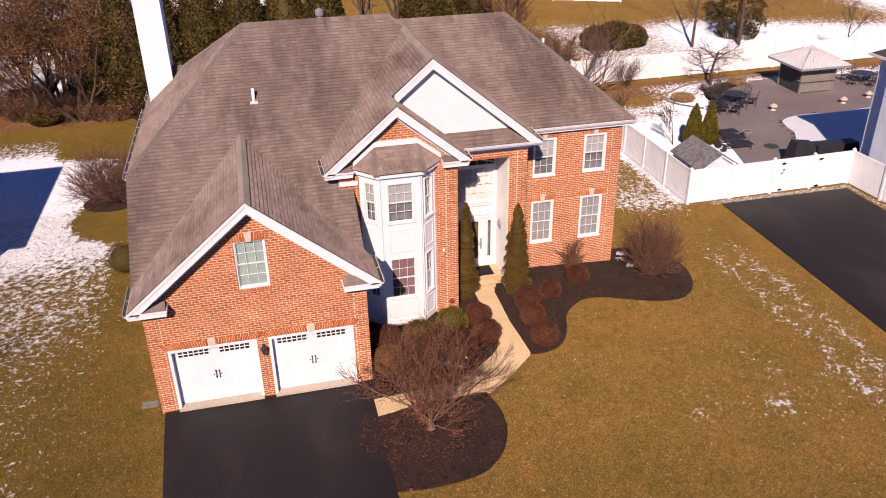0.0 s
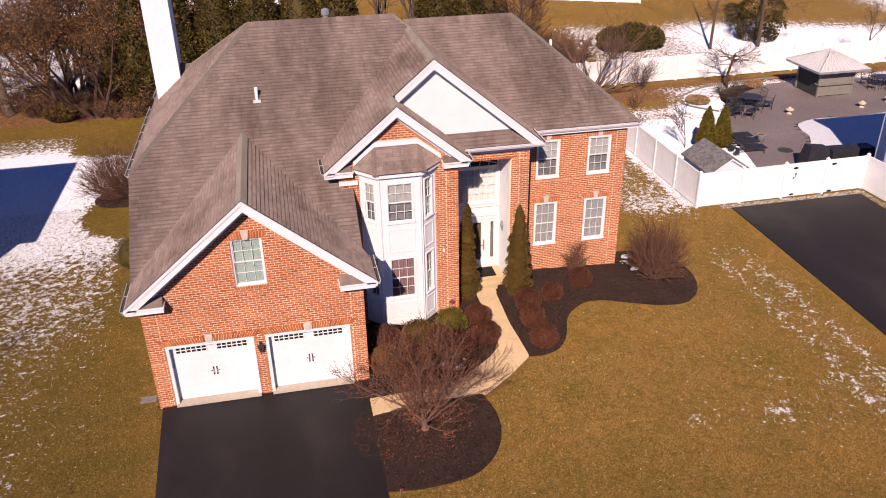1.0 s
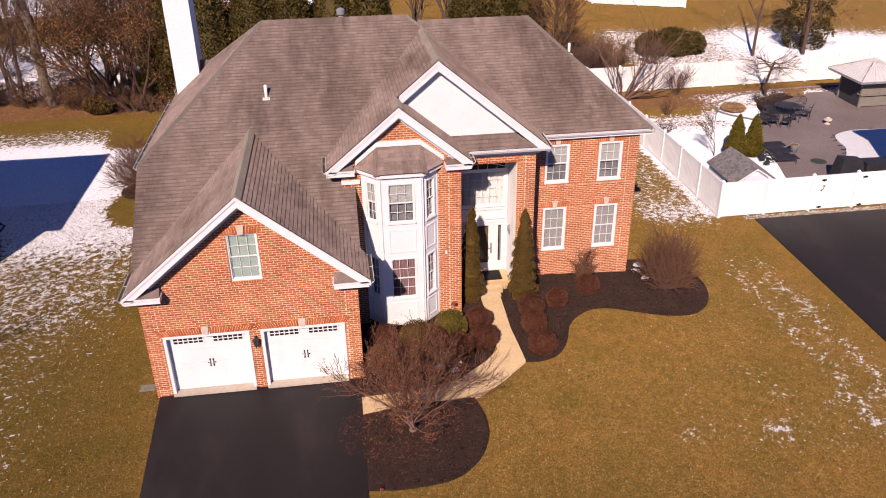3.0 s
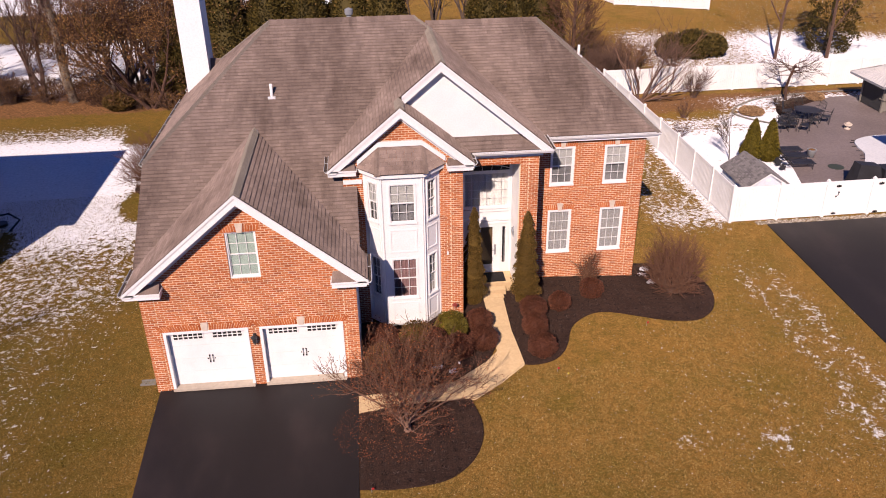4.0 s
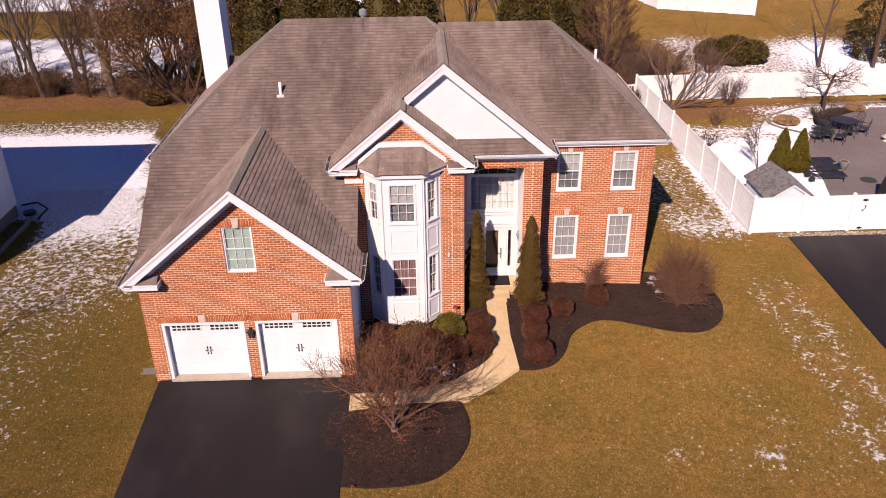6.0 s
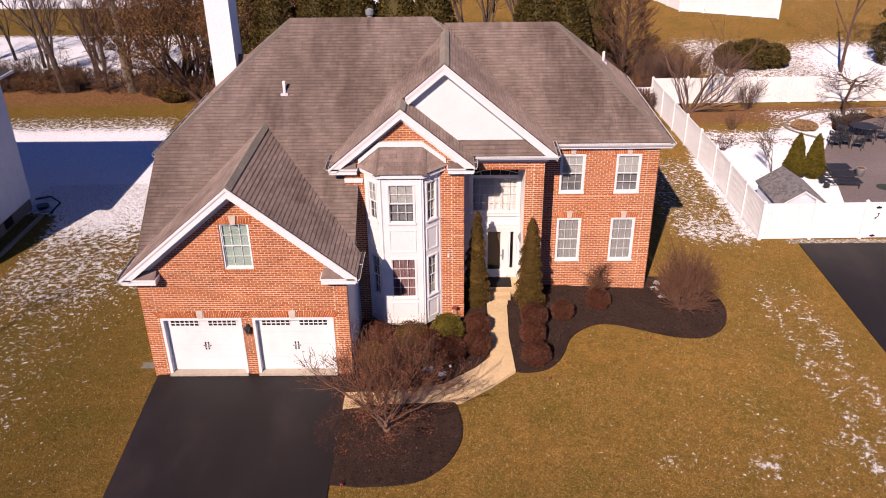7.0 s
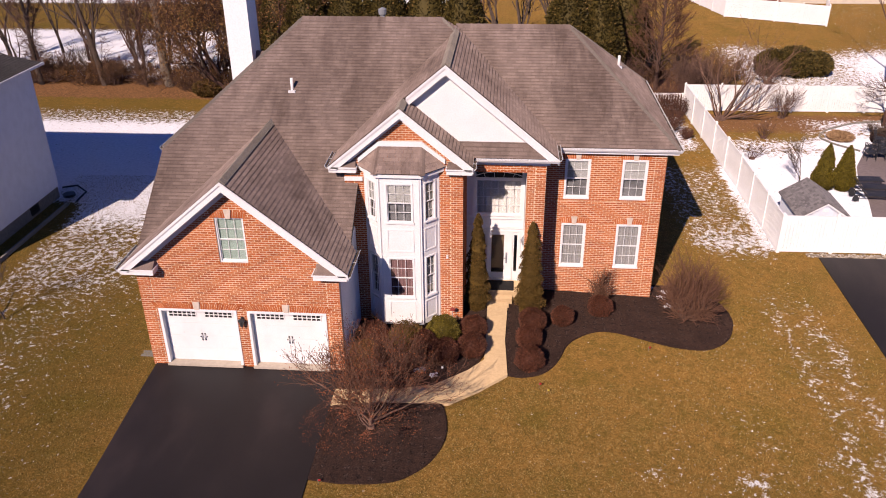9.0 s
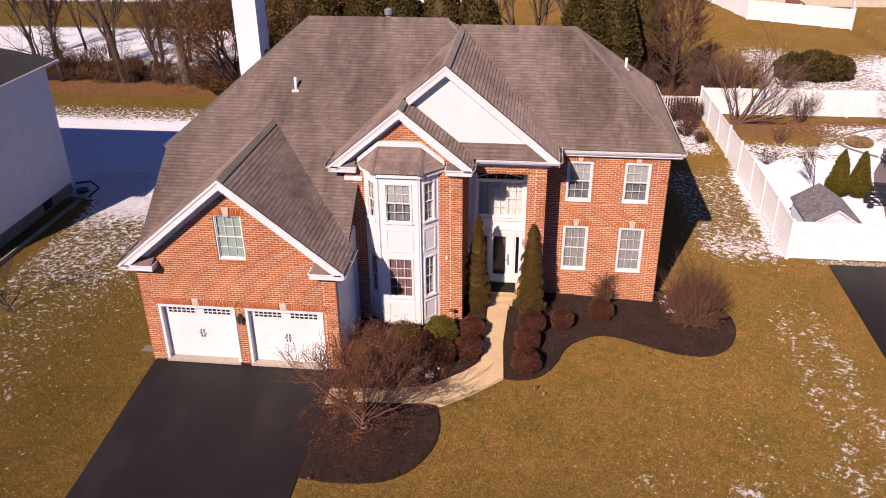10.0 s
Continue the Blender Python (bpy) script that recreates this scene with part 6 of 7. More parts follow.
laid("pool_cover", spline(POOL), SNOW, 0.12, "snow-covered pool in the patio", "pool", 0.02, cell=0.8)
STRAP = thing("cover_straps", (31.0, 38.0, -0.5), "short dark straps at the edge of the pool cover", "strap")
for x, y in spline(POOL[:3] + POOL[8:], 3)[::2]:
    part("strap", Form().box(-0.28, 0.02, -0.03, 0.03, 0, 0.02), BLACK, STRAP, pose_in=pose(x, y, gz(x, y) + 0.06, 0, 0, 10 * math.sin(x * 9)))
part("garden_edging", Form().tube([(x, y, gz(x, y) + 0.05) for x, y in curve([(28.5, 44.3), (27.4, 45.5), (27.0, 46.7), (27.8, 47.9), (29.0, 48.8), (30.4, 49.5), (32.5, 49.9), (35.0, 50.2), (38.0, 50.2)], 5)], 0.06, 6), FOUNDATION)
tagged(bpy.data.objects["garden_edging"], "grey curved edging of a garden bed", "edging")
laid("garden_bed", spline([(29.8, 46.0), (30.4, 47.6), (31.8, 48.8), (33.4, 49.2), (34.0, 48.6), (32.2, 47.6), (30.8, 46.4)]), MULCH, 0.06, "dark bed at the patio edge", "planting bed", 0.05)
STRAW = leaf_mat("dry_straw_grass", [(0.0, (0.16, 0.09, 0.045)), (0.5, (0.34, 0.2, 0.1)), (1.0, (0.5, 0.33, 0.18))])
ball_shrub((28.1, 46.4), 0.75, 36, STRAW, "cut mound of dry tan ornamental grass", 0.28, 3200, 0.09, "ornamental_grass")
ball_shrub((33.6, 48.7), 0.6, 37, STRAW, "cut mound of dry tan ornamental grass", 0.4, 1500, 0.09, "ornamental_grass")
twig_shrub("bare_shrub", (30.6, 47.6), "low dark leafless shrub in the garden bed", 1.1, 0.9, 50, 38, BARK, 2)
twig_shrub("bare_shrub", (32.2, 48.3), "low dark leafless shrub in the garden bed", 0.9, 0.8, 40, 39, BARK, 2)
tagged(part("garden_mat", Form().lathe([(0.02, 0.0), (0.42, 0.0), (0.42, 0.012), (0.02, 0.016)], (28.6, 37.0, -0.505), 18), painted("dull_green_lid", (0.05, 0.062, 0.05), 0.7), smooth=False), "round dull green lid lying flat on the patio", "lid")


def shed():
    t = thing("shed", (22.1, 33.4, -0.56), "low white sided shed with a grey shingle gable roof", "shed")
    x0, x1, y0, y1, z0, z1, xm, zr = 21.1, 23.2, 32.1, 34.75, -0.56, 0.82, 22.15, 1.5
    part("wall", Form().box(x0, x1, y0, y1, z0, z1), CLAP, t)
    part("gable", Form().slab([(x0, y0, z1), (x1, y0, z1), (xm, y0, zr - 0.03)], (0, y1 - y0, 0)), CLAP, t)
    for i in range(13):
        x = x0 + 0.08 + i * 0.162
        top = z1 + (zr - z1 - 0.03) * (1 - abs(x - xm) / ((x1 - x0) / 2))
        part("batten", Form().box(x - 0.02, x + 0.02, y0 - 0.016, y0 - 0.001, z0, top), CLAP, t)
    k = (zr - z1) / (xm - x0)
    for s in (-1, 1):
        roof = Form()
        for r in range(13):
            for c in range(19):
                f0, f1 = r / 13, (r + 1) / 13
                e = 0.12
                xa, xb = xm + s * (xm - x0 + e) * (1 - f0), xm + s * (xm - x0 + e) * (1 - f1)
                ya, yb = y0 - 0.14 + (y1 - y0 + 0.28) * c / 19, y0 - 0.14 + (y1 - y0 + 0.28) * (c + 0.97) / 19
                za, zb = zr + 0.06 - k * abs(xa - xm), zr + 0.06 - k * abs(xb - xm)
                roof.hexa([(xa, ya, za - 0.05), (xb, ya, zb - 0.05), (xb, yb, zb - 0.05), (xa, yb, za - 0.05), (xa, ya, za + 0.02), (xb, ya, zb + 0.005), (xb, yb, zb + 0.005), (xa, yb, za + 0.02)] if s < 0 else [(xb, ya, zb - 0.05), (xa, ya, za - 0.05), (xa, yb, za - 0.05), (xb, yb, zb - 0.05), (xb, ya, zb + 0.005), (xa, ya, za + 0.02), (xa, yb, za + 0.02), (xb, yb, zb + 0.005)])
        gm = Mat("grey_shingle_%s" % ("a" if s < 0 else "b"), 0.9)
        gm.color(gm.ramp(gm.island(), [(0.0, (0.1, 0.091, 0.094)), (0.5, (0.15, 0.138, 0.14)), (1.0, (0.19, 0.175, 0.176))]))
        tagged(part("shingles", roof, gm.m, t, "grey shingles"), kind="stuff")
        board("trim", (xm, zr + 0.04), (xm + s * (xm - x0 + 0.12), zr + 0.04 - k * (xm - x0 + 0.12)), 0.12, y0 - 0.13, y0 - 0.1, parent=t)
    part("vent", Form().box(xm - 0.14, xm + 0.14, y0 - 0.02, y0 - 0.001, 1.05, 1.2), WHITE, t)


shed()


def bar_hut():
    t = thing("pool_bar", (37.8, 47.0, -0.56), "taupe patio bar with a pale hipped metal roof", "pavilion")
    taupe = painted("taupe_panel", (0.25, 0.225, 0.19), 0.6)
    dark = painted("dark_screen", (0.05, 0.05, 0.052), 0.7)
    pale = painted("pale_metal_roof", (0.66, 0.64, 0.63), 0.4, 0.1)
    x0, x1, y0, y1, z0, ze, zt = 36.25, 38.75, 45.35, 47.7, -0.56, 1.4, 2.4
    for x, y in ((x0, y0), (x1, y0), (x0, y1), (x1, y1)):
        part("post", Form().box(x - 0.07, x + 0.07, y - 0.07, y + 0.07, z0, ze), taupe, t)
    part("counter_panel", Form().box(x0 + 0.07, x1 - 0.07, y0 - 0.03, y0 + 0.03, z0 + 0.12, z0 + 0.85), taupe, t)
    part("counter_top", Form().box(x0 - 0.1, x1 + 0.1, y0 - 0.2, y0 + 0.3, z0 + 0.86, z0 + 0.92), taupe, t)
    for i in range(2):
        part("shutter", Form().box(x0 + 0.08 + i * 1.18, x0 + 1.24 + i * 1.18, y0 - 0.035, y0 + 0.025, z0 + 0.93, ze - 0.25), taupe, t)
    part("side_panel", Form().box(x0 - 0.03, x0 + 0.03, y0 + 0.07, y1 - 0.07, z0 + 0.1, ze - 0.1), dark, t)
    part("back_panel", Form().box(x0, x1, y1 - 0.03, y1 + 0.03, z0 + 0.1, ze - 0.1), dark, t)
    a0, a1, b0, b1 = 35.55, 39.4, 44.6, 48.4
    apex = Vector(((a0 + a1) / 2, (b0 + b1) / 2, zt))
    c = [Vector(v) for v in ((a0, b0, ze), (a1, b0, ze), (a1, b1, ze), (a0, b1, ze))]
    f = Form()
    for i in range(4):
        p, q = c[i], c[(i + 1) % 4]
        n = 12
        for j in range(n):
            f.face([p.lerp(q, j / n), p.lerp(q, (j + 1) / n), apex.lerp(q, 0.02).lerp(p.lerp(q, (j + 0.5) / n), 0.0)])
    part("roof", f, pale, t, "pale ribbed metal roof")
    for i in range(4):
        p, q = c[i], c[(i + 1) % 4]
        for j in range(13):
            e = p.lerp(q, j / 12)
            part("roof_rib", Form().tube([e + Vector((0, 0, 0.02)), apex + Vector((0, 0, 0.02))], 0.022, 4), pale, t)
    part("fascia", Form().box(a0, a1, b0, b0 + 0.05, ze - 0.14, ze - 0.001).box(a0, a1, b1 - 0.05, b1, ze - 0.14, ze - 0.001).box(a0, a0 + 0.05, b0 + 0.05, b1 - 0.05, ze - 0.14, ze - 0.001).box(a1 - 0.05, a1, b0 + 0.05, b1 - 0.05, ze - 0.14, ze - 0.001), GREY_METAL, t)


bar_hut()
IRON = painted("dark_wrought_iron", (0.038, 0.038, 0.043), 0.38, 0.3)


def patio_chair():
    t = thing("patio_chair", (0, 0, 0), "dark metal patio chair on the patio", "chair", "patio chairs")
    part("seat", Form().box(-0.25, 0.25, -0.25, 0.25, 0.42, 0.46), IRON, t)
    b = Form().tube([(-0.24, 0.25, 0.44), (-0.24, 0.33, 0.95), (0, 0.36, 1.02), (0.24, 0.33, 0.95), (0.24, 0.25, 0.44)], 0.018, 5)
    for i in range(5):
        x = -0.16 + 0.08 * i
        b.tube([(x, 0.26, 0.46), (x, 0.34, 0.97)], 0.009, 4)
    part("backrest", b, IRON, t)
    for x, y in ((-0.23, -0.23), (0.23, -0.23), (-0.23, 0.23), (0.23, 0.23)):
        part("leg", Form().tube([(x, y, 0.43), (x * 1.08, y * 1.08, 0)], 0.016, 5), IRON, t)
    for s in (-1, 1):
        part("armrest", Form().tube([(s * 0.25, 0.28, 0.66), (s * 0.28, 0, 0.67), (s * 0.26, -0.22, 0.62), (s * 0.24, -0.24, 0.44)], 0.014, 5), IRON, t)
    return t


def patio_table(at):
    t = thing("patio_table", at, "round dark metal patio table", "table")
    part("tabletop", Form().lathe([(0.02, 0.70), (0.74, 0.70), (0.76, 0.715), (0.74, 0.73), (0.02, 0.73)], at, 24), IRON, t)
    for i in range(4):
        a = math.pi / 4 + i * math.pi / 2
        part("leg", Form().tube([(at[0] + 0.5 * math.cos(a), at[1] + 0.5 * math.sin(a), at[2] + 0.7), (at[0] + 0.3 * math.cos(a), at[1] + 0.3 * math.sin(a), at[2] + 0.35), (at[0] + 0.52 * math.cos(a), at[1] + 0.52 * math.sin(a), at[2])], 0.02, 5), IRON, t)


FLOOR = -0.51
CHAIR = patio_chair()
spots = []
for cx, cy, n, r in ((30.8, 44.6, 6, 1.15), (42.0, 46.3, 6, 1.15)):
    patio_table((cx, cy, FLOOR))
    spots += [(cx + r * math.cos(a), cy + r * math.sin(a), math.degrees(a) - 90) for a in (0.4 + 2 * math.pi * i / n for i in range(n))]
spots += [(28.9, 43.9, 200), (29.1, 43.0, 160), (29.7, 42.6, 230), (28.5, 42.9, 90), (29.3, 43.6, 20)]
for i, (x, y, yaw) in enumerate(spots):
    m = pose(x, y, FLOOR, 0, 0, yaw)
    if i == 0:
        CHAIR.matrix_basis = m
    else:
        copy_thing(CHAIR, m)


def lounger():
    t = thing("sun_lounger", (0, 0, 0), "dark slatted sun lounger on the patio", "lounger", "sun loungers")
    part("frame", Form().box(-0.33, -0.29, -0.95, 0.95, 0.3, 0.35).box(0.29, 0.33, -0.95, 0.95, 0.3, 0.35), IRON, t)
    slat = Form().box(-0.29, 0.29, -0.03, 0.03, 0.33, 0.35).mesh("slat", IRON)
    for i in range(14):
        part("slat", slat, None, t, pose_in=Matrix.Translation((0, -0.9 + i * 0.085, 0)))
    part("backrest", Form().hexa([(-0.3, 0.3, 0.34), (0.3, 0.3, 0.34), (0.3, 0.33, 0.31), (-0.3, 0.33, 0.31), (-0.3, 0.78, 0.82), (0.3, 0.78, 0.82), (0.3, 0.82, 0.8), (-0.3, 0.82, 0.8)]), IRON, t)
    for x in (-0.31, 0.31):
        for y in (-0.8, 0.7):
            part("leg", Form().tube([(x, y, 0.32), (x, y, 0)], 0.02, 5), IRON, t)
        part("wheel", Form().tube([(x - 0.02, 0.85, 0.16), (x + 0.02, 0.85, 0.16)], 0.15, 14), IRON, t)
    return t


LOUNGE = lounger()
for i, (x, y) in enumerate(((26.4, 37.2), (26.55, 38.2), (26.7, 39.2))):
    m = pose(x, y, FLOOR, 0, 0, 86 + i)
    if i == 0:
        LOUNGE.matrix_basis = m
    else:
        copy_thing(LOUNGE, m)
for x, y in ((32.5, 42.7), (37.7, 42.7), (40.1, 43.3)):
    t = thing("stone_urn", (x, y, FLOOR), "squat pale stone garden urn", "urn", "stone urns")
    part("bowl", Form().lathe([(0.08, 0.15), (0.23, 0.23), (0.25, 0.32), (0.2, 0.35), (0.17, 0.3)], (x, y, FLOOR), 14), STONE, t, smooth=True)
    part("foot", Form().lathe([(0.18, 0), (0.18, 0.05), (0.08, 0.08), (0.08, 0.15)], (x, y, FLOOR), 14), STONE, t, smooth=True)
    part("cap", Form().lathe([(0.16, 0.33), (0.16, 0.38), (0.06, 0.43), (0.02, 0.46)], (x, y, FLOOR), 14), STONE, t, smooth=True)
POT = thing("flower_pot", (28.0, 38.6, FLOOR), "pale bucket planter with dry stems", "planter")
part("bucket", Form().lathe([(0.17, 0), (0.25, 0.42), (0.27, 0.45), (0.22, 0.45), (0.2, 0.36)], (28.0, 38.6, FLOOR), 14), GREY_METAL, POT, smooth=True)
part("soil", Form().lathe([(0.2, 0.38), (0.18, 0.44), (0.02, 0.5)], (28.0, 38.6, FLOOR), 10), RUST_LEAF, POT)
COVER = painted("dark_grill_cover", (0.03, 0.03, 0.036), 0.6, 0.3)
GR = thing("covered_grill", (28.6, 34.6, FLOOR), "dark fabric cover over a grill and counter", "grill")
part("cover", Form().hexa([(27.9, 34.0, FLOOR), (29.4, 34.0, FLOOR), (29.4, 35.0, FLOOR), (27.9, 35.0, FLOOR), (28.1, 34.2, FLOOR + 1.25), (29.2, 34.2, FLOOR + 1.1), (29.2, 34.8, FLOOR + 1.1), (28.1, 34.8, FLOOR + 1.25)]), COVER, GR)
part("counter_cover", Form().hexa([(29.41, 34.0, FLOOR), (32.2, 34.2, FLOOR), (32.2, 35.1, FLOOR), (29.41, 35.0, FLOOR), (29.41, 34.1, FLOOR + 0.95), (32.1, 34.3, FLOOR + 0.85), (32.1, 35.0, FLOOR + 0.85), (29.41, 34.9, FLOOR + 0.95)]), COVER, GR)

# garden plants behind the fence
conifer("arborvitae", (24.4, 38.5), "slim golden-green arborvitae beside the shed", 2.45, 0.6, 51, BOX_GREEN, 9000, 0.055, 0, "arborvitae behind the fence", belly=0.2)
conifer("arborvitae", (25.4, 38.5), "slim golden-green arborvitae beside the shed", 2.4, 0.58, 52, BOX_GREEN, 9000, 0.055, 0, "arborvitae behind the fence", belly=0.2)
bare_tree("young_tree", (23.4, 38.9), "small leafless tree beside the shed", 2.6, 0.035, 61, depth=4, first=0.42, spread=0.6)
twig_shrub("bare_shrub", (22.0, 42.8), "small leafless shrub in snow", 0.7, 1.3, 16, 62, BARK_RED)
twig_shrub("bare_shrub", (23.6, 46.4), "small leafless shrub in snow", 0.8, 1.3, 14, 63, BARK_RED)
def fan_tree(x, y):
    """A thicket of stems that spring from one root and arch over to one side."""
    rng = random.Random(64)
    z = gz(x, y)
    t = thing("leaning_shrub_tree", (x, y, z), "many-stemmed leafless tree arching along the fence", "tree")
    part("root_crown", Form().lathe([(0.4, -0.05), (0.32, 0.12), (0.15, 0.25)], (x, y, z), 9), BARK_TWIG, t)
    for i in range(13):
        a = math.radians(-24 + 104 * i / 12 + rng.uniform(-7, 7))
        d = Vector((math.sin(a), rng.uniform(-0.22, 0.22), math.cos(a)))
        stem, tips = Form(), []
        grow(stem, rng, (x + 0.25 * math.sin(a), y, z), d, rng.uniform(2.3, 3.0) * (1 - 0.25 * abs(i - 8) / 8), 0.06, 3, 0.7, 0.14, tips, 5, (1, 2), 0.7, 0.36, 0.012)
        part("stem", stem, BARK_TAN if i % 2 else BARK_TWIG, t, smooth=True)


def umbrella_tree(x, y):
    """A small tree with a flat, wide crown."""
    rng = random.Random(65)
    z = gz(x, y)
    t = thing("umbrella_tree", (x, y, z), "small flat-topped leafless tree in the garden bed", "tree")
    part("trunk", Form().tube([(x, y, z - 0.1), (x - 0.1, y, z + 0.9), (x + 0.12, y, z + 1.9), (x + 0.3, y, z + 2.35)], [0.12, 0.09, 0.08, 0.06], 7), BARK_RED, t, smooth=True)
    for i in range(13):
        a, limb, tips = 2 * math.pi * i / 13 + rng.uniform(-0.2, 0.2), Form(), []
        grow(limb, rng, (x + 0.2, y, z + rng.uniform(1.7, 2.35)), (math.cos(a), math.sin(a), rng.uniform(0.0, 0.3)), 1.0, 0.035, 3, 0.7, -0.1, tips, 5, (1, 3), 0.66, 0.25, 0.01)
        part("limb", limb, BARK_RED, t, smooth=True)


fan_tree(21.8, 49.9)
umbrella_tree(31.7, 49.0)
bare_tree("young_tree", (46.3, 53.6), "small leafless tree beyond the fence", 4.5, 0.07, 66, depth=4, first=0.4, spread=0.55)
bare_tree("bare_tree", (35.8, 59.0), "leafless tree on snow behind the white fence", 9.5, 0.13, 67, depth=4, first=0.6, bark=BARK_TWIG, wobble=0.035, floor=0.014, group="trees behind the fence")
bare_tree("oak_tree", (39.9, 58.7), "oak with clinging rust-brown leaves", 9.0, 0.16, 68, depth=4, first=0.5, leaf=RUST_LEAF, leaf_n=4, leaf_size=0.1, spread=1.0, bark=BARK_TWIG, wobble=0.035, group="trees behind the fence")
conifer("evergreen_tree", (41.0, 60.8), "dark open evergreen behind an oak", 9.5, 2.3, 69, EVERGREEN, 9000, 0.12, 8, belly=0.1, core=0.1)
for i, (x, y, r, k) in enumerate(((28.0, 60.7, 1.35, 0.75), (29.6, 60.5, 1.5, 0.78), (31.1, 60.7, 1.25, 0.74))):
    ball_shrub((x, y), r, 70 + 9 * i, EVERGREEN, "broad dark green rounded hedge shrub", k, 4500, 0.13, "hedge")
twig_shrub("bare_shrub", (27.2, 58.4), "leafless reddish shrub before a hedge", 1.7, 2.0, 34, 71, BARK_TWIG, 3)
twig_shrub("bare_shrub", (25.8, 50.4), "leafless shrub against the white fence", 1.0, 2.2, 26, 72, BARK_TWIG, 3)
for i, (x, y, r) in enumerate(((18.2, 47.0, 0.6), (18.6, 48.3, 0.7), (17.7, 49.6, 0.6), (18.9, 45.9, 0.4))):
    twig_shrub("bare_shrub", (x, y), "dark reddish leafless shrub along the fence", r * 1.2, r * 2.0, 40, 75 + i, BARK_RED, 2, BARBERRY)
def tall_bare_tree(x, y, height, reach, seed):
    """One straight trunk with very many fine side limbs, widest low down."""
    rng = random.Random(seed)
    z = gz(x, y)
    t = thing("bare_tree", (x, y, z), "dense dark-brown leafless tree with a straight trunk", "tree")
    part("trunk", Form().tube([(x, y, z - 0.1), (x + 0.1, y, z + height * 0.5), (x, y, z + height)], [0.17, 0.1, 0.02], 7), BARK_TWIG, t, smooth=True)
    for i in range(104):
        h = 0.06 + 0.9 * (i / 103) ** 0.9
        a = i * 2.4 + rng.uniform(-0.3, 0.3)
        limb, twigs, tips = Form(), Form(), []
        grow(limb, rng, (x, y, z + h * height), (math.cos(a), math.sin(a), rng.uniform(0.5, 0.95)), reach * (1.02 - h * 0.8) * rng.uniform(0.4, 0.52), 0.03, 3, 0.6, 0.2, tips, 4, (2, 3), 0.62, 0.2, 0.014, twigs)
        part("limb", limb, BARK_TWIG, t)
        tagged(part("twig_spray", twigs, TWIG_RED, t), kind="stuff")


tall_bare_tree(18.6, 56.2, 10.5, 4.3, 81)
conifer("evergreen_tree", (16.4, 58.5), "dark brownish evergreen behind a leafless tree", 9.0, 2.2, 88, EVERGREEN, 12000, 0.13, 0, belly=0.3)
twig_shrub("bare_shrub", (20.6, 55.6), "leafless brown thicket behind the white fence", 1.6, 3.2, 70, 84, BARK_TWIG, 3)
for x, y, r in ((18.9, 52.6, 1.1), (19.3, 50.2, 0.8), (18.3, 50.6, 0.9)):
    twig_shrub("bare_shrub", (x, y), "leafless brown shrub beside the picket fence", r, 2.0 * r, 46, int(x * 10), BARK_RED, 2, BARBERRY)
twig_shrub("bare_shrub", (17.2, 51.9), "leafless brown shrub beside the picket fence", 0.9, 1.9, 46, 85, BARK_RED, 2)
twig_shrub("bare_shrub", (21.8, 56.5), "low leafless brown thicket behind the house", 1.9, 1.5, 60, 82, BARK_TWIG, 3)
twig_shrub("bare_shrub", (15.5, 54.5), "leafless brown thicket behind the house", 2.0, 3.0, 90, 83, BARK_RED, 3)

# ---- trees behind the house ----
for i, (x, y, h_, r) in enumerate(((-7.6, 53.0, 8.6, 2.0), (-5.2, 51.6, 9.0, 2.2), (-2.6, 52.2, 9.4, 2.2), (0.0, 51.8, 9.2, 2.2), (2.6, 52.3, 9.5, 2.2), (5.0, 51.9, 8.8, 2.1), (12.0, 54.0, 8.8, 2.0), (14.2, 54.6, 8.4, 1.9))):
    conifer("evergreen_tree", (x, y), "dense dark olive evergreen in a row behind the house", h_, r, 90 + i, EVERGREEN, 16000, 0.13, 0, "evergreen row", belly=0.3)
for i, (x, y, r) in enumerate(((7.6, 60.0, 0.22), (9.3, 61.0, 0.18), (10.6, 59.5, 0.25))):
    bare_tree("bare_tree", (x, y), "dark leafless tree behind the house", 10.5, r, 110 + i, (0.1 * (i - 1), 0, 1), depth=4, first=0.42, group="bare trees behind the house")
BARE = "leafless grey-brown tree at the wood's edge"
def vine_tree(at, height, trunk_r, lean, seed, vines, bark):
    """A tall forked tree whose trunk is wrapped in a thick tangle of dead vine stems."""
    rng = random.Random(seed)
    z = gz(*at)
    t = thing("vine_wrapped_tree", (at[0], at[1], z), "leafless tree with a trunk wrapped in brown vines", "tree", "vine-wrapped trees")
    wood, tips, d = Form(), [], Vector((*lean, 1)).normalized()
    base = Vector((at[0], at[1], z - 0.1))
    grow(wood, rng, base, d, height * 0.55, trunk_r, 4, 0.6, 0.3, tips, 8, (2, 3), 0.66, 0.1, 0.014)
    part("trunk", wood, bark, t, smooth=True)
    tangle = Form()
    for _ in range(vines):
        h, a = rng.random() ** 0.8 * height * 0.75, rng.uniform(0, 2 * math.pi)
        o = Vector((math.cos(a), math.sin(a), 0))
        p = base + d * h + o * trunk_r * 0.8
        grow(tangle, rng, p, o * rng.uniform(0.4, 1.0) + Vector((0, 0, rng.uniform(-0.9, 0.8))), rng.uniform(0.35, 0.75), 0.018, 1, 0.9, 0.0, tips, 4, (1, 3), 0.8, 0.45, 0.012)
    part("vines", tangle, BARK_TWIG, t, "tangled brown vine stems")


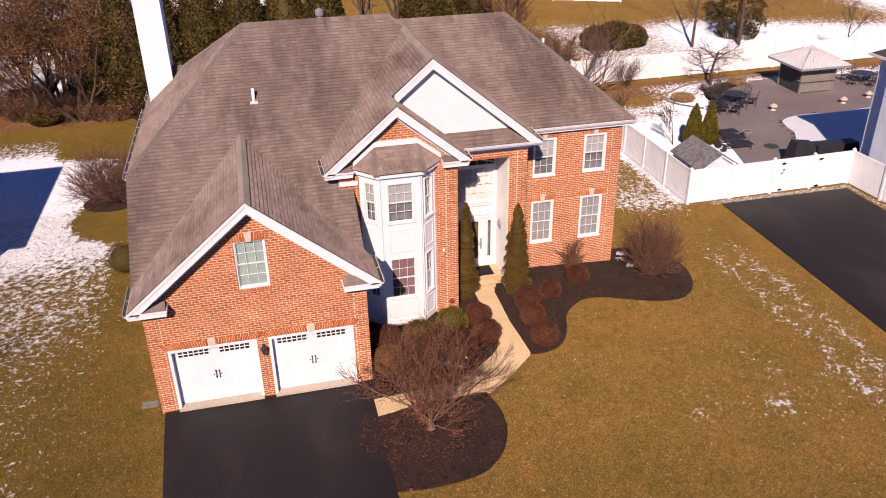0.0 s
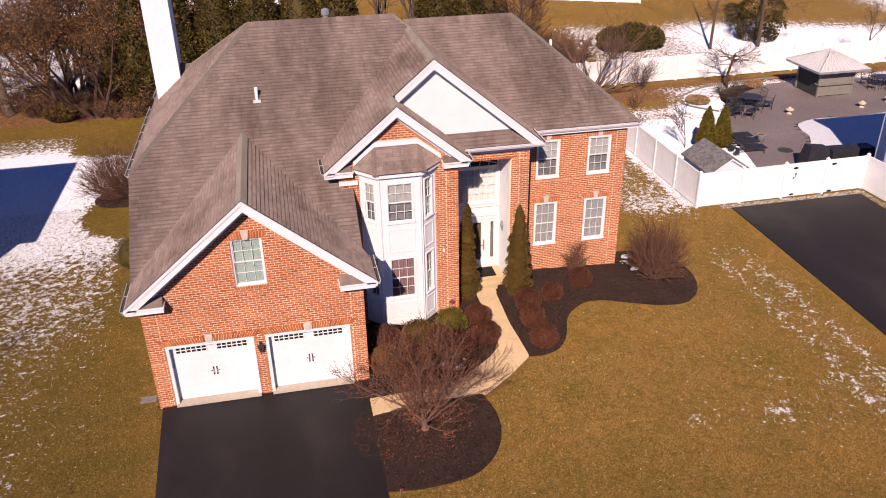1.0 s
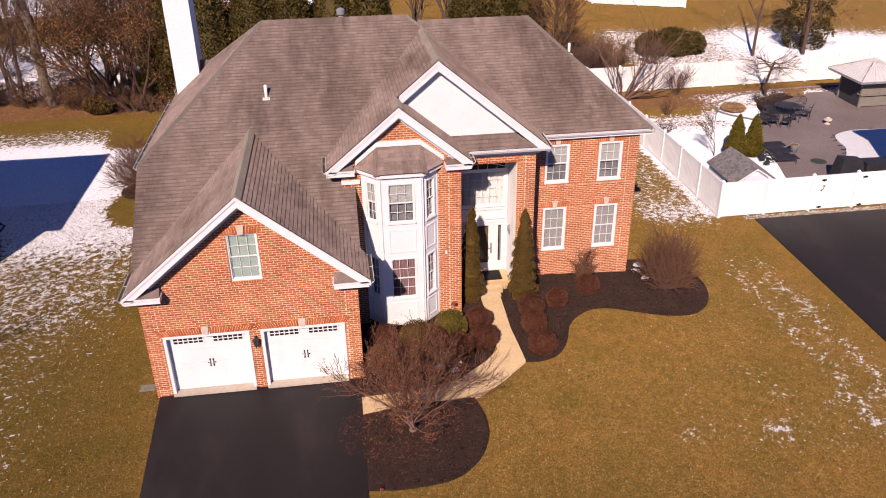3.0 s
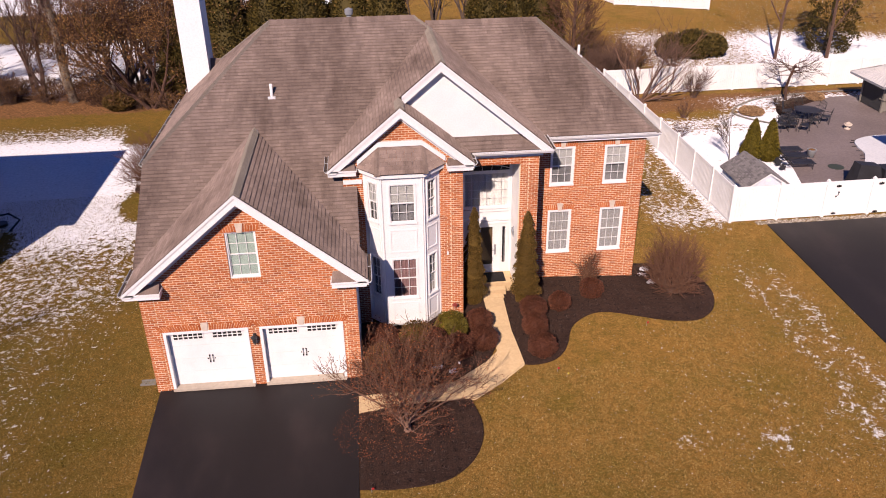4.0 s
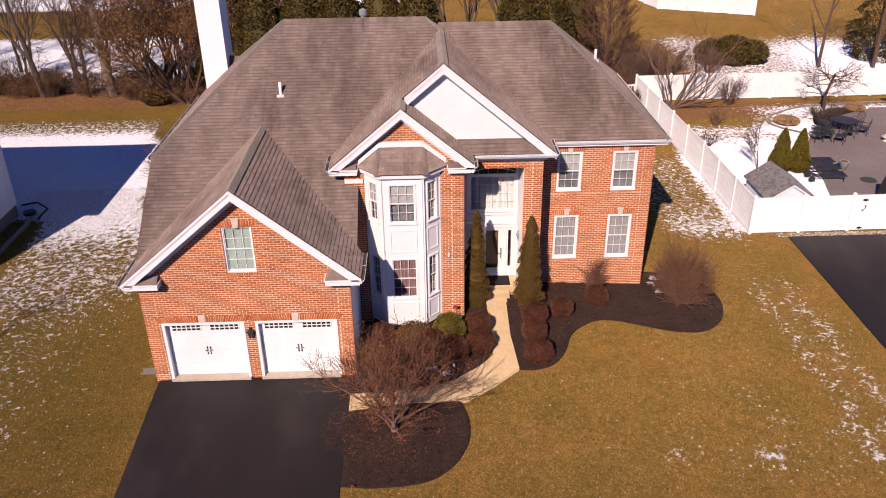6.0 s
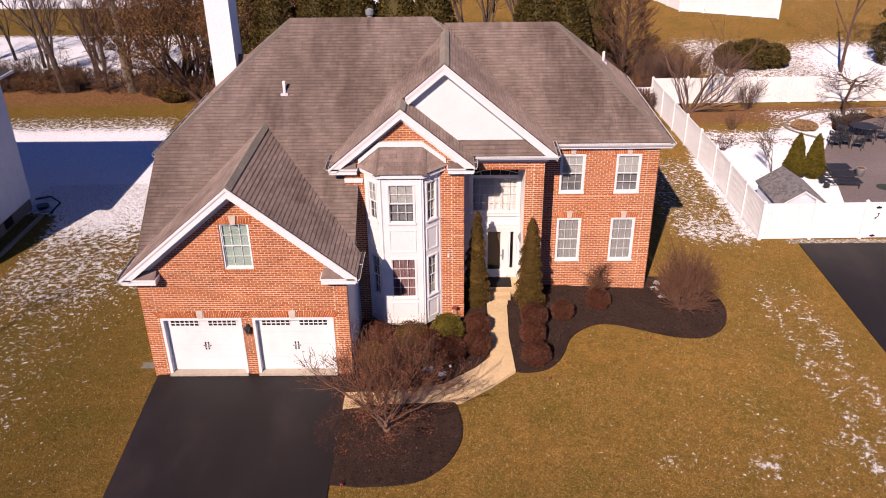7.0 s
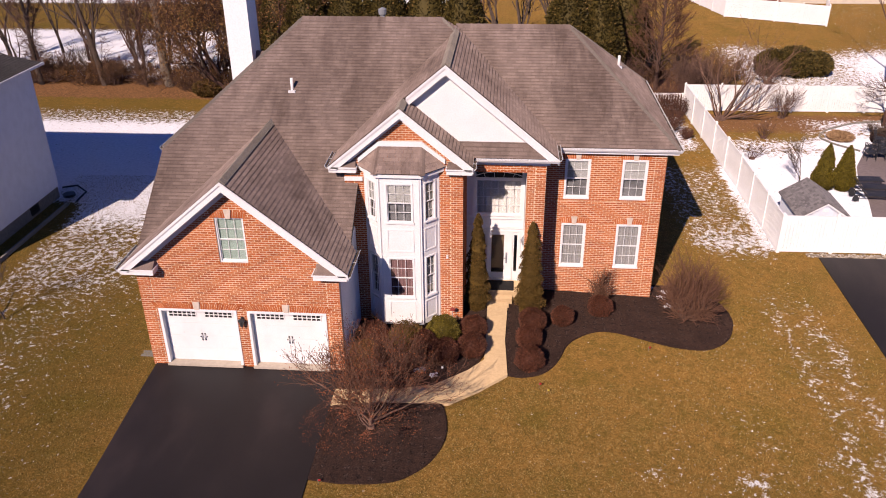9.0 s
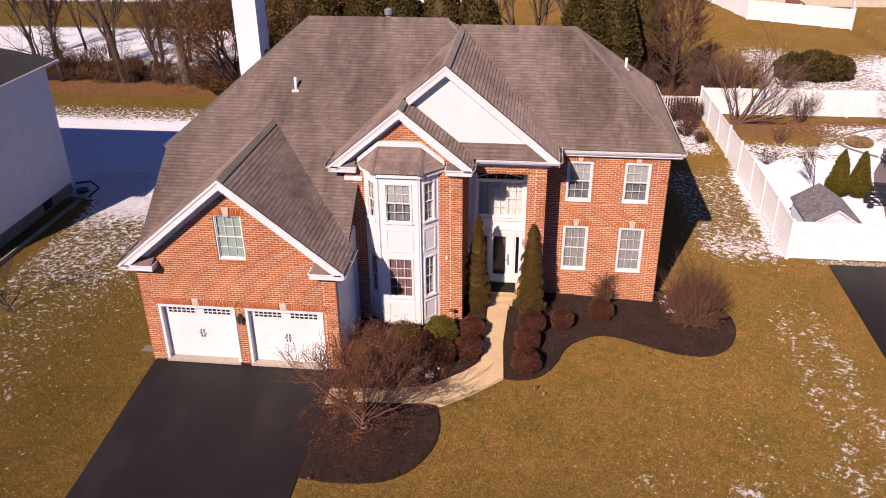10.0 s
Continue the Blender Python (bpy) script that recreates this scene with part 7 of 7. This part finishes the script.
vine_tree((-26.3, 54.6), 9.0, 0.2, (-0.05, 0), 121, 300, BARK)
vine_tree((-16.6, 54.6), 11.0, 0.36, (-0.13, 0), 122, 130, BARK_PALE)
vine_tree((-21.5, 54.6), 9.5, 0.24, (0.03, 0), 123, 90, BARK)
vine_tree((-18.6, 55.0), 8.0, 0.16, (-0.04, 0), 124, 260, BARK_TWIG)
conifer("evergreen_tree", (-9.0, 53.6), "dark ragged evergreen among the oaks", 5.5, 1.5, 125, EVERGREEN, 5000, 0.15, 4, belly=0.3, core=0.35)
ball_shrub((-12.9, 52.6), 1.15, 126, ARBORVITAE, "low dark olive shrub at the wood's edge", 0.5, 3600, 0.1)
bare_tree("bare_tree", (-29.0, 56.5), BARE, 6.5, 0.12, 125, depth=4, first=0.32, spread=1.0, lift=0.1, group="wood's edge", kids=(1, 3))
bare_tree("bare_tree", (-33.5, 57.5), BARE, 10.0, 0.3, 127, depth=4, first=0.5, group="wood's edge", wobble=0.08)
bare_tree("bare_tree", (-13.5, 58.0), BARE, 9.5, 0.22, 126, depth=4, first=0.4, group="wood's edge")
bare_tree("bare_tree", (-22.8, 55.4), BARE, 3.2, 0.05, 128, depth=4, first=0.4, group="wood's edge")
for i, (x, y, h_, r) in enumerate(((-12.6, 60.0, 10.0, 0.2), (-9.5, 60.5, 10.0, 0.2), (-19.0, 55.6, 7.5, 0.13), (-27.3, 56.5, 8.0, 0.15), (-23.9, 58.0, 8.5, 0.12), (-20.2, 57.5, 9.0, 0.16), (-30.8, 58.5, 9.0, 0.2), (-17.4, 57.0, 9.0, 0.14))):
    bare_tree("bare_tree", (x, y), BARE, h_, r, 180 + i, (0.1 * math.sin(i * 2.3), 0, 1), depth=5, first=0.33, spread=0.6, bark=BARK_RED if i % 2 else BARK, group="wood's edge", kids=(1, 3))
OAK = "oak thicket with clinging rust-brown leaves"
for i, (x, y, h_) in enumerate(((-13.2, 53.0, 7.0), (-10.8, 52.2, 7.5), (-8.6, 52.8, 7.5), (-13.9, 57.5, 9.0), (-11.6, 56.5, 9.5), (-7.4, 56.5, 9.5), (-13.0, 60.0, 9.0), (-11.0, 61.5, 9.5), (-5.6, 54.0, 8.0))):
    bare_tree("oak_tree", (x, y), OAK, h_, 0.15, 130 + i, depth=4, first=0.38, spread=0.85, leaf=RUST_LEAF, leaf_n=7, leaf_size=0.065, stems=1 + i % 2 * 2, group="oaks at the wood's edge", kids=(2, 3), scatter=0.24, clump=0.45, bark=BARK_RED if i % 2 else BARK)
for i, (x, y, r, h_) in enumerate(((-20.9, 54.9, 0.7, 2.0), (-27.5, 55.6, 1.2, 1.6), (-14.6, 55.4, 1.2, 2.0), (-24.0, 56.4, 1.3, 1.4), (-12.2, 53.0, 1.4, 1.7), (-23.0, 55.2, 1.5, 1.1), (-9.0, 52.2, 1.5, 1.5), (-14.2, 54.0, 1.5, 1.8), (-17.6, 55.2, 1.6, 1.6), (-7.0, 52.0, 1.3, 1.6))):
    twig_shrub("bare_shrub", (x, y), "tangled leafless brush at the wood's edge", r, h_, 70, 150 + i, BARK_RED if i % 2 else BARK_TWIG, 3, RUST_LEAF, "brush at the wood's edge", 0.75)


def scatter(kind, seed, spots):
    """More of a plant that already stands, turned and sized a little differently."""
    rng = random.Random(seed)
    for x, y in spots:
        src = rng.choice(kind)
        k = rng.uniform(0.8, 1.2)
        o = copy_thing(src, pose(x, y, gz(x, y), 0, 0, rng.uniform(0, 360)))
        o.matrix_basis = o.matrix_basis @ Matrix.Diagonal((k, k, k * rng.uniform(0.9, 1.1), 1))


BRUSH = [o for o in scene.objects if o.get("group") == "brush at the wood's edge"]
TREES = [o for o in scene.objects if o.get("group") == "wood's edge" and o.parent is None]
OAKS = [o for o in scene.objects if o.get("group") == "oaks at the wood's edge"]
rng = random.Random(77)
scatter(BRUSH[4:], 1, [(rng.uniform(-12.0, -5), rng.uniform(54, 58)) for _ in range(3)] + [(rng.uniform(-12, -4), rng.uniform(58, 66)) for _ in range(4)])
scatter([BRUSH[5], BRUSH[8]], 5, [(rng.uniform(-29, -15), rng.uniform(55.2, 57.5)) for _ in range(6)])
scatter(TREES[-5:], 6, [(-19.0, 61.0), (-22.5, 63.5), (-26.0, 61.5), (-29.5, 64.0), (-33.0, 62.0), (-36.5, 59.5)])
scatter(TREES[-4:], 2, [(-11.0, 63.0), (-7.5, 62.0), (6.5, 58.5), (8.8, 62.0), (11.5, 60.5), (14.0, 60.0)])
scatter(OAKS, 3, [(-9.5, 54.5), (-12.0, 54.5), (-6.4, 58.5), (-13.8, 56.0), (-13.0, 58.0)])
scatter(BRUSH, 4, [(rng.uniform(14.5, 23.5), rng.uniform(55.5, 59)) for _ in range(4)])

# ---- mulch ----
def mulch_chips():
    """Loose shreds of bark over the two beds, as one mesh."""
    rng = random.Random(9)
    f = Form()
    beds = [o for o in scene.objects if o.name.startswith("planting_bed")]
    for bed in beds:
        for p in bed.data.polygons:
            if p.normal.z < 0.6:
                continue
            vs = [bed.data.vertices[i].co for i in p.vertices]
            for _ in range(int(p.area * 260) + 1):
                w = [rng.random() for _ in vs]
                t = sum(w)
                c = sum((v * (k / t) for v, k in zip(vs, w)), Vector()) + Vector((0, 0, rng.uniform(0.003, 0.02)))
                a = rng.uniform(0, 6.283)
                d, e = Vector((math.cos(a), math.sin(a), rng.uniform(-0.3, 0.3))), Vector((-math.sin(a), math.cos(a), rng.uniform(-0.3, 0.3)))
                l, b = rng.uniform(0.012, 0.045), rng.uniform(0.004, 0.012)
                f.face([c - d * l - e * b, c + d * l - e * b, c + d * l + e * b, c - d * l + e * b])
    k = Mat("bark_chips", 0.95, spec=0.1)
    k.color(k.ramp(k.island(), [(0.0, (0.007, 0.005, 0.005)), (0.6, (0.032, 0.021, 0.018)), (0.9, (0.07, 0.047, 0.039)), (1.0, (0.13, 0.094, 0.08))]))
    tagged(part("mulch_chips", f, k.m), "loose dark bark chips on the planting beds", "mulch", kind="stuff")


mulch_chips()

# ---- grass ----
def grass_tufts():
    """Short blades over the lawns round the house, as one mesh."""
    g = np.random.default_rng(4)
    n = 420000
    x, y = g.uniform(-15, 22, n), 10.5 + 27 * g.random(n) ** 1.3
    def beds(x, y):
        drive = (x > -3.75) & (x < 2.75) & (y < 20.7)
        house = (x > -3.9) & (x < 13.8) & (y > 20.4)
        bed1 = (x > 2.5) & (x < 6.45) & (y > 15.4) & ((x - 2.6) ** 2 / 14.5 + (y - 18.4) ** 2 / 9.2 < 1)
        walk_ = (y > 18.55) & (x > 2.5) & (x < 8.3) & (y > 18.6 + np.clip(x - 6.3, 0, 2) * 0.95)
        edge = np.interp(x, [8.1, 8.7, 9.3, 9.75, 10.05, 10.7, 11.4, 12.1, 12.9, 13.9, 14.7, 15.4, 16.1, 16.5, 16.75], [20.4, 20.4, 20.6, 21.05, 21.65, 22.9, 23.4, 23.45, 23.2, 22.85, 22.75, 22.9, 23.5, 24.25, 26.0])
        bed2 = (x > 8.0) & (x < 16.75) & (y > edge) & (y < 27.3)
        return drive | house | bed1 | walk_ | bed2 | (x > 21.2)
    keep = ~beds(x, y)
    x, y = x[keep], y[keep]
    n = len(x)
    z = np.array([gz(a, b) for a, b in zip(x, y)])
    tall, yaw, lean = g.uniform(0.015, 0.05, n), g.uniform(0, 6.283, n), g.uniform(0.02, 0.1, n)
    w = g.uniform(0.005, 0.013, n)
    v = np.empty((n, 3, 3))
    v[:, 0] = np.stack([x - np.sin(yaw) * w, y + np.cos(yaw) * w, z - 0.005], 1)
    v[:, 1] = np.stack([x + np.sin(yaw) * w, y - np.cos(yaw) * w, z - 0.005], 1)
    v[:, 2] = np.stack([x + np.cos(yaw) * lean, y + np.sin(yaw) * lean, z + tall], 1)
    me = bpy.data.meshes.new("grass")
    me.from_pydata(v.reshape(-1, 3).tolist(), [], np.arange(3 * n).reshape(-1, 3).tolist())
    k = Mat("dry_grass_blades", 0.9, spec=0.1)
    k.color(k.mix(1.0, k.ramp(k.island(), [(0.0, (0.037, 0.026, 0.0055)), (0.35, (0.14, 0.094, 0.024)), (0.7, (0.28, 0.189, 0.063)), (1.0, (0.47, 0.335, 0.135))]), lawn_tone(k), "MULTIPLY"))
    me.materials.append(k.m)
    tagged(new("grass", me), "short dormant olive and straw-coloured grass", "grass", kind="stuff")


grass_tufts()
